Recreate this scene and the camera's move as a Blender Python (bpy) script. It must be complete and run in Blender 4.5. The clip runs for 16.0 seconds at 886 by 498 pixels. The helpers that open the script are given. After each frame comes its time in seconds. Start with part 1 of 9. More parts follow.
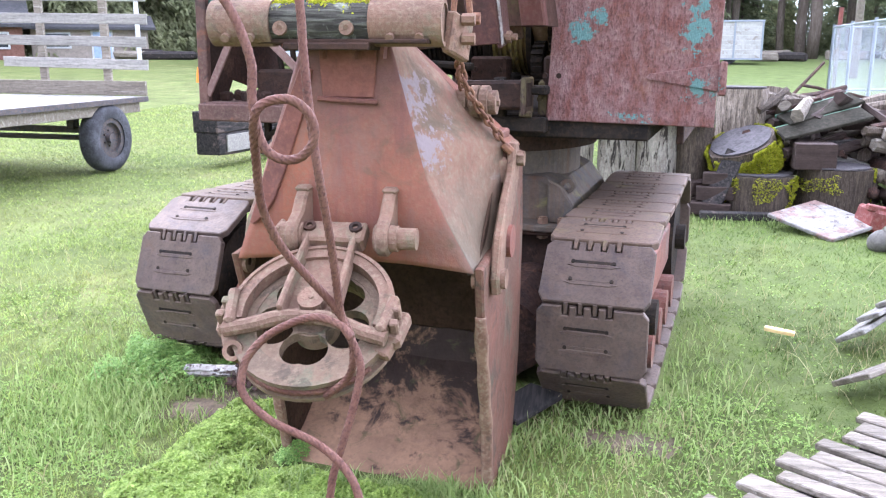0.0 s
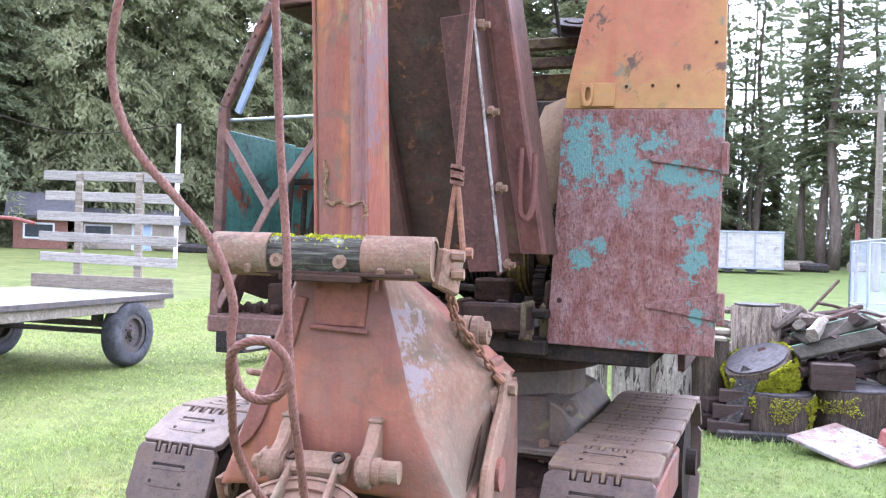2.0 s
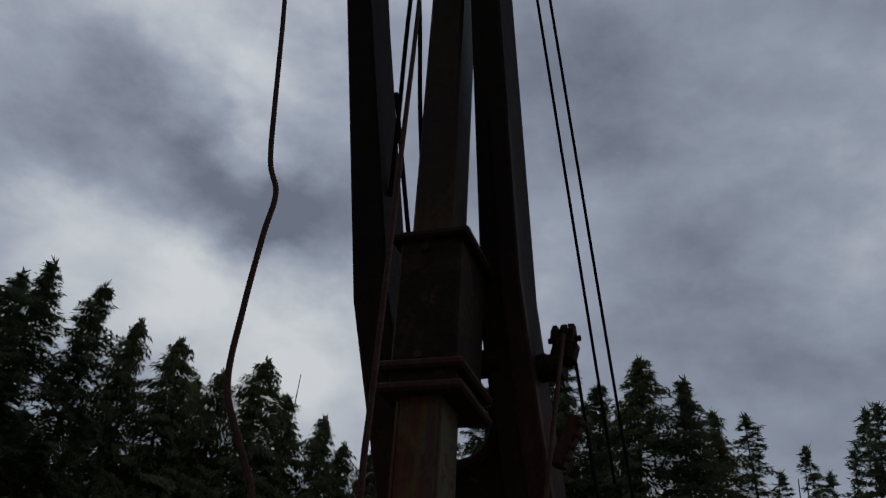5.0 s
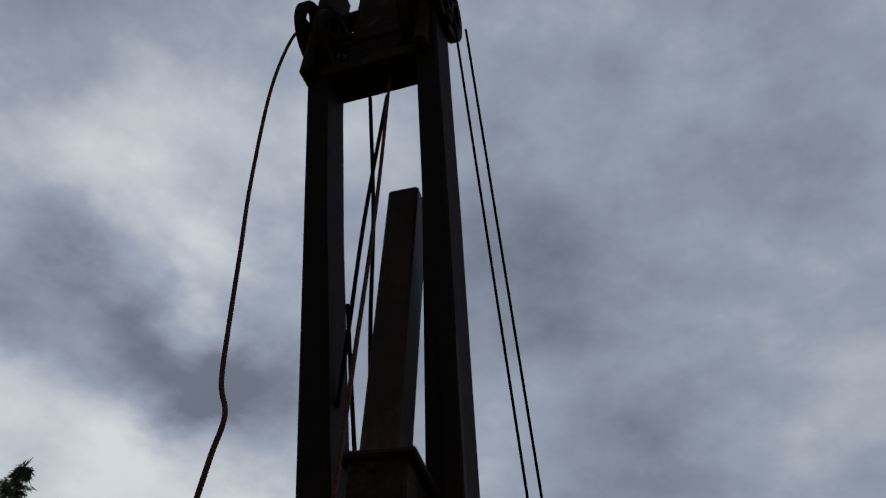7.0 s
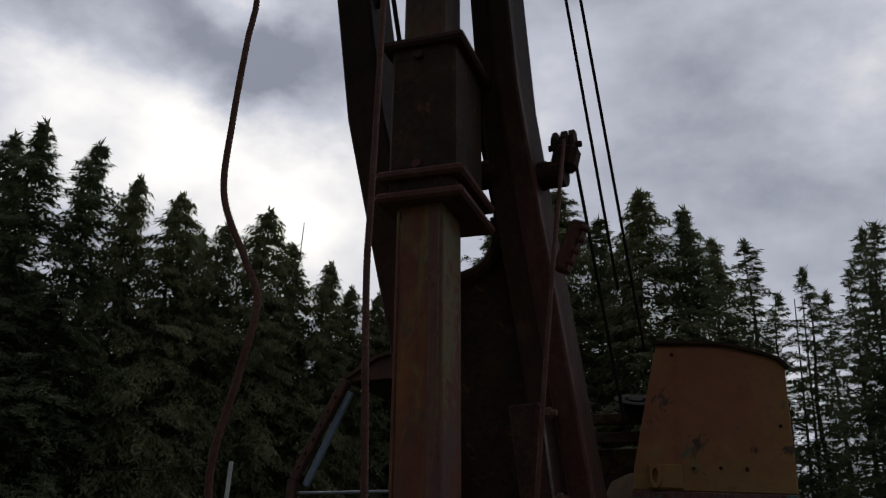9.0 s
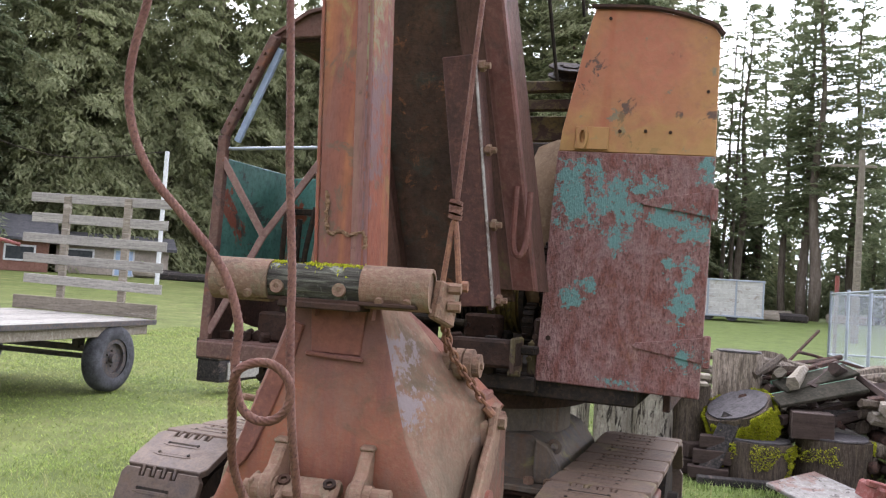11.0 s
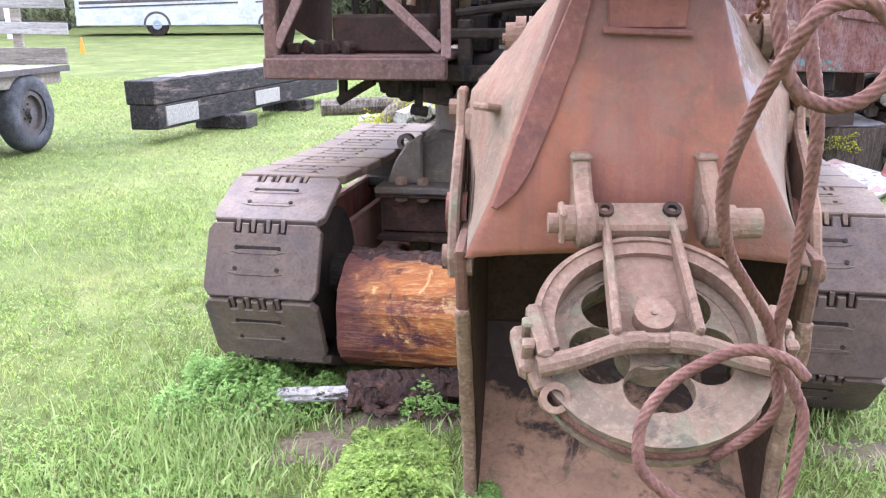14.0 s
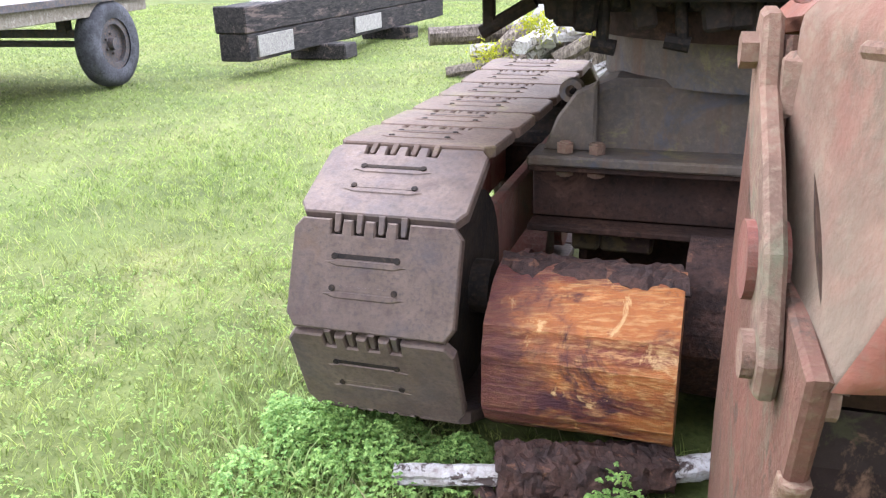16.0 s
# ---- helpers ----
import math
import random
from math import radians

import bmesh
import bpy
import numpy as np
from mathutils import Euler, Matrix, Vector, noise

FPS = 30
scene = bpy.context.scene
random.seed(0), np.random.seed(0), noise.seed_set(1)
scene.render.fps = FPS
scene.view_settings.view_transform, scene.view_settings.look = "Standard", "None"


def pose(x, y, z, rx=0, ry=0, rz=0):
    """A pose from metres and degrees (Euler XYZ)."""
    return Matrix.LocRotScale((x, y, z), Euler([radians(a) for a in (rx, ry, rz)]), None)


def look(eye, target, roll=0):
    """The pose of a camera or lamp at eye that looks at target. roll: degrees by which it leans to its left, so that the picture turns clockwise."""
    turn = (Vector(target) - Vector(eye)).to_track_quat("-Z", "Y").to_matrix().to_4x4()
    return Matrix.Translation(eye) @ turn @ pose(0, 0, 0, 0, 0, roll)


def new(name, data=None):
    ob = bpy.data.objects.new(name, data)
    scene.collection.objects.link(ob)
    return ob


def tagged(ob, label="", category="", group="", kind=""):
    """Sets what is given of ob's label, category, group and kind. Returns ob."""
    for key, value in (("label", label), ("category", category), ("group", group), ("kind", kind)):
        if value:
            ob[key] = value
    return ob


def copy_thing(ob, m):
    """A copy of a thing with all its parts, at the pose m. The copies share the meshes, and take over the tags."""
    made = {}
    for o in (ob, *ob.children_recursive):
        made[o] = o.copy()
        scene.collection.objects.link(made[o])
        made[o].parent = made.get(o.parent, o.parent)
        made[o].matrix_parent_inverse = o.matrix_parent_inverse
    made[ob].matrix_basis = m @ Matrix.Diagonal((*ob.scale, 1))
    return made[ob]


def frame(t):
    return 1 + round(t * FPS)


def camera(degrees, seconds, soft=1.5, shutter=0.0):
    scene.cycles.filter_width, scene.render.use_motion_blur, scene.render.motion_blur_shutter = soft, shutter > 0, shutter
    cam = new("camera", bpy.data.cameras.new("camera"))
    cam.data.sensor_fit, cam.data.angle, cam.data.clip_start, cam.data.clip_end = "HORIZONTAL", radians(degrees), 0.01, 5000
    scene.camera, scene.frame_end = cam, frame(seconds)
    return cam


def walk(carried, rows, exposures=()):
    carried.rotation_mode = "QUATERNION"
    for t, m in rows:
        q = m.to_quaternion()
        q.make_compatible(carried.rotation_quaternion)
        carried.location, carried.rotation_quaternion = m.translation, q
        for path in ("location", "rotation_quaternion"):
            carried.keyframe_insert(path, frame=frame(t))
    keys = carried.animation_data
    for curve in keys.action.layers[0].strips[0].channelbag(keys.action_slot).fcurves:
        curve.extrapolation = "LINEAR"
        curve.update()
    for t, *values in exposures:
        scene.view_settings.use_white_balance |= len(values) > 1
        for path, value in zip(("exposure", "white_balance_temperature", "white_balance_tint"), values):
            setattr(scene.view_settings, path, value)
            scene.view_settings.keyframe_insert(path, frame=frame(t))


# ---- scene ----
import functools
cam = camera(55.0, 16.0, 1.2)
PATH = [
    (0, (0.853, -3.047, 1.37), (0.518, -1.13, 0.909), 0.1),
    (0.5, (0.909, -3.025, 1.379), (0.526, -1.103, 0.983), 0.6),
    (1, (0.94, -3.029, 1.411), (0.54, -1.087, 1.149), 0.7),
    (1.5, (0.949, -3.035, 1.449), (0.547, -1.078, 1.36), 1.1),
    (2, (0.952, -3.032, 1.468), (0.543, -1.074, 1.462), 1.7),
    (2.5, (0.949, -3.06, 1.502), (0.54, -1.111, 1.681), 2.9),
    (3, (0.939, -3.066, 1.53), (0.529, -1.136, 1.856), 3.4),
    (3.5, (0.925, -3.092, 1.554), (0.476, -1.195, 2.002), 3.8),
    (4, (0.921, -3.152, 1.6), (0.399, -1.334, 2.251), 4.0),
    (4.5, (0.931, -3.201, 1.643), (0.398, -1.466, 2.484), 5.0),
    (5, (0.93, -3.284, 1.708), (0.433, -1.67, 2.78), 6.2),
    (5.2, (0.952, -3.347, 1.764), (0.476, -1.774, 2.904), 6.3),
    (7.3, (0.934, -3.453, 1.776), (0.595, -2.078, 3.188), 5.7),
    (7.5, (0.927, -3.431, 1.775), (0.58, -2.054, 3.183), 6.0),
    (8, (0.897, -3.301, 1.754), (0.503, -1.793, 3.007), 6.6),
    (8.5, (0.899, -3.217, 1.697), (0.414, -1.536, 2.666), 5.3),
    (9, (0.912, -3.175, 1.626), (0.396, -1.393, 2.373), 2.9),
    (9.2, (0.924, -3.168, 1.595), (0.417, -1.349, 2.253), 2.0),
    (11.3, (0.921, -3.072, 1.411), (0.572, -1.105, 1.313), 3.9),
    (11.5, (0.916, -3.059, 1.378), (0.559, -1.105, 1.149), 4.3),
    (12, (0.84, -3.026, 1.312), (0.477, -1.09, 0.966), 3.7),
    (12.2, (0.76, -3.019, 1.277), (0.393, -1.114, 0.789), 5.7),
    (12.5, (0.603, -2.954, 1.262), (0.268, -1.033, 0.817), 3.3),
    (13, (0.353, -2.87, 1.253), (0.207, -0.957, 0.688), -0.2),
    (13.5, (0.103, -2.657, 1.24), (-0.031, -0.752, 0.644), 0.1),
    (14, (-0.159, -2.493, 1.261), (-0.227, -0.565, 0.733), -0.4),
    (14.5, (-0.467, -2.377, 1.284), (-0.476, -0.459, 0.717), -1.9),
    (15, (-0.515, -2.189, 1.27), (-0.605, -0.293, 0.642), -3.7),
    (15.5, (-0.438, -1.856, 1.232), (-0.651, 0.036, 0.621), -2.3),
    (16, (-0.435, -1.497, 1.181), (-0.721, 0.36, 0.497), -1.4),
]
EXPOSURES = [(0, 0.22, 6130, 17), (1.0, 0.33, 6080, 19), (1.5, 0.41, 6020, 19), (2.0, 0.34, 6000, 19), (2.5, 0.17, 6020, 19), (3.0, -0.36, 6150, 17), (3.5, -1.15, 6300, 11), (4.0, -2.03, 6400, 10), (4.5, -4.35, 6400, 7), (5.0, -5.3, 6300, 7),
             (7.3, -5.15, 6300, 7), (8.0, -5.0, 6450, 8), (8.5, -4.8, 6750, 9), (9.0, -4.5, 6950, 10), (9.2, -4.1, 6800, 10), (9.8, -2.73, 6850, 11), (10.6, -1.13, 7000, 13), (11.3, -0.46, 6950, 14), (11.5, -0.38, 6900, 14), (12.0, -0.03, 6650, 12),
             (12.5, 0.11, 6500, 16), (13.0, 0.33, 6180, 16), (14.0, 0.32, 6180, 16), (15.0, 0.22, 6350, 14), (16.0, 0.18, 6450, 14)]
walk(cam, [(t, look(eye, target, roll)) for t, eye, target, roll in PATH], EXPOSURES)

# ---- daylight: an overcast sky with a hidden sun ahead to the left ----
SUN_AZ, SUN_EL = radians(-46), radians(44)
CLOUDS = ((-40, 28.5, 4.0, 0.20), (-25, 23, 5, 0.20), (-31, 25, 3.5, 0.10), (-39, 45, 4.5, 0.13), (-29.5, 41, 3.2, 0.15), (-36, 39.5, 3, 0.10), (-45, 41, 4, 0.10), (10.5, 30.5, 2.6, 0.10), (-28.5, 31.5, 3.2, -0.16),
          (-42, 35.5, 3.5, -0.14), (-35, 35, 3.0, -0.10), (-50, 34, 4, -0.12), (-33, 33.0, 2.4, -0.06), (-46, 30, 2.2, -0.08), (4, 52, 9, -0.08), (-3, 24, 4, -0.05), (8, 42, 5, 0.05))
world = bpy.data.worlds.new("overcast_sky")
scene.world = world
world.use_nodes = True
wt = world.node_tree
wt.nodes.clear()


def wnode(kind, operation="", data_type=""):
    n = wt.nodes.new(kind)
    if operation:
        n.operation = operation
    if data_type:
        n.data_type = data_type
    return n


def wmath(op, a, b=None):
    n = wnode("ShaderNodeMath", operation=op)
    for i, v in enumerate((a, b)):
        if v is None:
            continue
        if isinstance(v, (int, float)):
            n.inputs[i].default_value = v
        else:
            wt.links.new(v, n.inputs[i])
    return n.outputs[0]


def build_sky():
    out = wnode("ShaderNodeOutputWorld")
    bg = wnode("ShaderNodeBackground")
    sky = wnode("ShaderNodeTexSky")
    sky.sky_type, sky.sun_disc = "NISHITA", False
    sky.sun_elevation, sky.sun_rotation = SUN_EL, SUN_AZ
    tc = wnode("ShaderNodeTexCoord")
    # billows: a direction warped by broad and fine noise
    def cloud_noise(scale, detail, vec, rough=0.58):
        n = wnode("ShaderNodeTexNoise")
        n.inputs["Scale"].default_value, n.inputs["Detail"].default_value, n.inputs["Roughness"].default_value = scale, detail, rough
        wt.links.new(vec, n.inputs["Vector"])
        return n

    flat = wnode("ShaderNodeVectorMath", operation="MULTIPLY")
    flat.inputs[1].default_value = (1.0, 1.0, 1.7)
    wt.links.new(tc.outputs["Generated"], flat.inputs[0])
    warp = wnode("ShaderNodeVectorMath", operation="SUBTRACT")
    warp.inputs[1].default_value = (0.5, 0.5, 0.5)
    wt.links.new(cloud_noise(5.0, 9, flat.outputs[0], 0.55).outputs["Color"], warp.inputs[0])
    bend = wnode("ShaderNodeVectorMath", operation="SCALE")
    bend.inputs["Scale"].default_value = 0.20
    wt.links.new(warp.outputs[0], bend.inputs[0])
    bent = wnode("ShaderNodeVectorMath", operation="ADD")
    wt.links.new(tc.outputs["Generated"], bent.inputs[0])
    wt.links.new(bend.outputs[0], bent.inputs[1])
    unit = wnode("ShaderNodeVectorMath", operation="NORMALIZE")
    wt.links.new(bent.outputs[0], unit.inputs[0])
    wide = cloud_noise(3.2, 10, flat.outputs[0], 0.58).outputs[0]
    value = wmath("ADD", wmath("MULTIPLY", wmath("SUBTRACT", wide, 0.5), 0.85), 0.485)
    # bright breaks and dark banks in the cloud: compass bearing, height, width in degrees, strength
    for az, el, size, amount in CLOUDS:
        a, e = radians(az), radians(el)
        near = wnode("ShaderNodeVectorMath", operation="DOT_PRODUCT")
        near.inputs[1].default_value = (math.sin(a) * math.cos(e), math.cos(a) * math.cos(e), math.sin(e))
        wt.links.new(unit.outputs[0], near.inputs[0])
        patch = wnode("ShaderNodeMapRange")
        patch.interpolation_type = "SMOOTHSTEP"
        patch.inputs["From Min"].default_value = math.cos(radians(size * 2.1))
        patch.inputs["From Max"].default_value = math.cos(radians(size * 0.1))
        wt.links.new(near.outputs["Value"], patch.inputs["Value"])
        value = wmath("ADD", value, wmath("MULTIPLY", patch.outputs[0], amount))
    ramp = wnode("ShaderNodeValToRGB")
    els = ramp.color_ramp.elements
    els[0].position, els[0].color = 0.25, (0.42, 0.47, 0.62, 1)
    els[1].position, els[1].color = 0.80, (1.85, 1.87, 1.92, 1)
    mid = els.new(0.50)
    mid.color = (0.90, 0.98, 1.20, 1)
    wt.links.new(value, ramp.inputs[0])
    # brighter cloud round the hidden sun
    dot = wnode("ShaderNodeVectorMath", operation="DOT_PRODUCT")
    dot.inputs[1].default_value = (math.sin(SUN_AZ) * math.cos(SUN_EL), math.cos(SUN_AZ) * math.cos(SUN_EL), math.sin(SUN_EL))
    wt.links.new(tc.outputs["Generated"], dot.inputs[0])
    side = wmath("MAXIMUM", wmath("DIVIDE", wmath("ADD", dot.outputs["Value"], 0.2), 1.2), 0.0)
    glow = wmath("POWER", wmath("MAXIMUM", dot.outputs["Value"], 0.0), 9.0)
    # thinner cloud over the whole half of the sky that holds the sun
    axes = wnode("ShaderNodeSeparateXYZ")
    wt.links.new(tc.outputs["Generated"], axes.inputs[0])
    ahead = wnode("ShaderNodeMapRange")
    ahead.interpolation_type = "SMOOTHSTEP"
    ahead.inputs["From Min"].default_value, ahead.inputs["From Max"].default_value = -0.1, 0.6
    wt.links.new(axes.outputs["Y"], ahead.inputs["Value"])
    gain = wmath("ADD", wmath("ADD", wmath("MULTIPLY", side, 0.5), wmath("MULTIPLY", glow, 0.3)), wmath("ADD", wmath("MULTIPLY", ahead.outputs[0], 2.3), 1.0))
    scaled = wnode("ShaderNodeVectorMath", operation="SCALE")
    wt.links.new(ramp.outputs[0], scaled.inputs[0])
    wt.links.new(gain, scaled.inputs["Scale"])
    dim = wnode("ShaderNodeVectorMath", operation="SCALE")
    dim.inputs["Scale"].default_value = 0.08
    wt.links.new(sky.outputs[0], dim.inputs[0])
    mix = wnode("ShaderNodeMix", data_type="RGBA")
    mix.inputs[0].default_value = 0.9
    wt.links.new(dim.outputs[0], mix.inputs[6])
    wt.links.new(scaled.outputs[0], mix.inputs[7])
    wt.links.new(mix.outputs[2], bg.inputs[0])
    bg.inputs[1].default_value = 3.6
    wt.links.new(bg.outputs[0], out.inputs[0])


build_sky()
sun = new("sun", bpy.data.lights.new("sun", "SUN"))
sun.data.energy, sun.data.angle, sun.data.color = 0.9, radians(22), (1.0, 0.99, 0.98)
sun.matrix_world = look((0, 0, 30), Vector((0, 0, 30)) - Vector((math.sin(SUN_AZ) * math.cos(SUN_EL), math.cos(SUN_AZ) * math.cos(SUN_EL), math.sin(SUN_EL))))

# ---- materials ----


def surface(name, c1, c2, c3=None, scale=4.0, fine=40.0, rough=0.75, metal=0.0, bump=0.25, stretch=(1, 1, 1), mid=0.5, width=0.12,
            spot=None, spot_scale=9.0, spot_at=0.62, vary=0.0, rough_var=0.15, streak=None, spot_stretch=None, spot_rise=None, spot_soft=0.04, flake=0.0, shine=0.14, spot2=None, grade=None, spot_move=None, mottle=0.22):
    """Two-scale procedural surface: large patches of c1 and c2, grain of c3, stains in spot, shifted by height with
    spot_rise, run marks in streak.
    """
    m = bpy.data.materials.new(name)
    m.use_nodes = True
    nt = m.node_tree
    bsdf = nt.nodes["Principled BSDF"]

    def node(kind, operation="", data_type=""):
        n = nt.nodes.new(kind)
        if operation:
            n.operation = operation
        if data_type:
            n.data_type = data_type
        return n

    tc = node("ShaderNodeTexCoord")
    info = node("ShaderNodeObjectInfo")
    jump = node("ShaderNodeVectorMath", operation="SCALE")
    jump.inputs[0].default_value = (7.3, 11.9, 5.1)
    nt.links.new(info.outputs["Random"], jump.inputs["Scale"])
    place = node("ShaderNodeVectorMath", operation="ADD")
    nt.links.new(tc.outputs["Object"], place.inputs[0])
    nt.links.new(jump.outputs[0], place.inputs[1])
    mp = node("ShaderNodeMapping")
    mp.inputs["Scale"].default_value = stretch
    nt.links.new(place.outputs[0], mp.inputs["Vector"])

    def noise_at(sc, detail, vec=mp, distort=0.0, roughness=0.6):
        n = node("ShaderNodeTexNoise")
        n.inputs["Scale"].default_value, n.inputs["Detail"].default_value = sc, detail
        n.inputs["Roughness"].default_value, n.inputs["Distortion"].default_value = roughness, distort
        nt.links.new(vec.outputs[0], n.inputs["Vector"])
        return n.outputs[0]

    def step(value, lo, hi):
        n = node("ShaderNodeMapRange")
        n.inputs["From Min"].default_value, n.inputs["From Max"].default_value = lo, hi
        nt.links.new(value, n.inputs["Value"])
        return n.outputs[0]

    def mixed(fac, a, b):
        n = node("ShaderNodeMix", data_type="RGBA")
        if isinstance(fac, float):
            n.inputs[0].default_value = fac
        else:
            nt.links.new(fac, n.inputs[0])
        for i, v in ((6, a), (7, b)):
            if isinstance(v, tuple):
                n.inputs[i].default_value = (*v, 1)
            else:
                nt.links.new(v, n.inputs[i])
        return n.outputs[2]

    col = mixed(step(noise_at(scale, 6), mid - width, mid + width), c1, c2)
    grain = noise_at(fine, 8)
    if c3:
        col = mixed(step(grain, 0.48, 0.72), col, c3)
    if streak:
        runs = node("ShaderNodeMapping")
        runs.inputs["Scale"].default_value = (1, 1, 0.07)
        nt.links.new(place.outputs[0], runs.inputs["Vector"])
        col = mixed(step(noise_at(streak[1], 4, runs), 0.52, 0.72), col, streak[0])
    if spot:
        where = place
        if spot_stretch:
            where = node("ShaderNodeMapping")
            where.inputs["Scale"].default_value = spot_stretch
            nt.links.new(place.outputs[0], where.inputs["Vector"])
        if spot_move:
            moved = node("ShaderNodeVectorMath", operation="ADD")
            moved.inputs[1].default_value = spot_move
            nt.links.new(where.outputs[0], moved.inputs[0])
            where = moved
        amount = noise_at(spot_scale, 9, where, 0.5, 0.7)
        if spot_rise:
            # stain cover by height: crust higher up, painted shade toward the bucket floor's back
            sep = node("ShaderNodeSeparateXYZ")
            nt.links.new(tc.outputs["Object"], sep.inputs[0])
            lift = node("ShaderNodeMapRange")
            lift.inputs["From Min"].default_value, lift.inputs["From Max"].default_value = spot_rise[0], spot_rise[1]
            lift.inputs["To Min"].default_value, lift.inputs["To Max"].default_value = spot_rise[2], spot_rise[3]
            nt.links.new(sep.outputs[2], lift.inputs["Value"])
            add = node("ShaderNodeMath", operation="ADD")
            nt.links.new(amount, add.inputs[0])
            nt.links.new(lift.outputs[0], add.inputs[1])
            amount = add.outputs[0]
        cover = step(amount, spot_at, spot_at + spot_soft)
        if flake:
            # paint broken up into small flakes
            bits = step(noise_at(flake, 3, where, 0.3), 0.46, 0.52)
            mul = node("ShaderNodeMath", operation="MULTIPLY")
            nt.links.new(cover, mul.inputs[0])
            nt.links.new(bits, mul.inputs[1])
            cover = mul.outputs[0]
        col = mixed(cover, col, spot)
    if spot2:
        # a second stain: colour, size, where it begins, softness, strength
        more = step(noise_at(spot2[1], 9, place, 0.7, 0.7), spot2[2], spot2[2] + spot2[3])
        weak = node("ShaderNodeMath", operation="MULTIPLY")
        weak.inputs[1].default_value = spot2[4]
        nt.links.new(more, weak.inputs[0])
        col = mixed(weak.outputs[0], col, spot2[0])
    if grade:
        # tone along an axis, boom shade included: axis, from, to, colour, strength
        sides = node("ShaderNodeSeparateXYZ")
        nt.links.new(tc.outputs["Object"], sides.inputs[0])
        axis_pos = node("ShaderNodeMath", operation="MULTIPLY_ADD")
        axis_pos.inputs[1].default_value = 0.5
        nt.links.new(noise_at(9.0, 6, place, 0.8), axis_pos.inputs[0])
        nt.links.new(sides.outputs[grade[0]], axis_pos.inputs[2])
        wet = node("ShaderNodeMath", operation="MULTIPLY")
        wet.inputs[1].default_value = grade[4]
        nt.links.new(step(axis_pos.outputs[0], grade[1] + 0.25, grade[2] + 0.25), wet.inputs[0])
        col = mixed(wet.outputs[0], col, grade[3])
    if mottle:
        # fine uneven darkening and lightening of the finish
        shade = node("ShaderNodeHueSaturation")
        rangev = node("ShaderNodeMapRange")
        rangev.inputs["From Min"].default_value, rangev.inputs["From Max"].default_value = 0.3, 0.7
        rangev.inputs["To Min"].default_value, rangev.inputs["To Max"].default_value = 1 - mottle, 1 + mottle
        nt.links.new(noise_at(scale * 3.7, 9, place, 0.5, 0.75), rangev.inputs["Value"])
        nt.links.new(rangev.outputs[0], shade.inputs["Value"])
        nt.links.new(col, shade.inputs["Color"])
        col = shade.outputs[0]
    if vary:
        hsv = node("ShaderNodeHueSaturation")
        hv = node("ShaderNodeMapRange")
        hv.inputs["To Min"].default_value, hv.inputs["To Max"].default_value = 1 - vary, 1 + vary
        nt.links.new(info.outputs["Random"], hv.inputs["Value"])
        nt.links.new(hv.outputs[0], hsv.inputs["Value"])
        nt.links.new(col, hsv.inputs["Color"])
        col = hsv.outputs[0]
    nt.links.new(col, bsdf.inputs["Base Color"])
    rr = node("ShaderNodeMapRange")
    rr.inputs["To Min"].default_value, rr.inputs["To Max"].default_value = max(0.05, rough - rough_var), min(1, rough + rough_var)
    nt.links.new(grain, rr.inputs["Value"])
    nt.links.new(rr.outputs[0], bsdf.inputs["Roughness"])
    bsdf.inputs["Metallic"].default_value = metal
    bsdf.inputs["Specular IOR Level"].default_value = shine
    if bump:
        b = node("ShaderNodeBump")
        b.inputs["Strength"].default_value, b.inputs["Distance"].default_value = bump, 0.01
        nt.links.new(grain, b.inputs["Height"])
        nt.links.new(b.outputs[0], bsdf.inputs["Normal"])
    return m


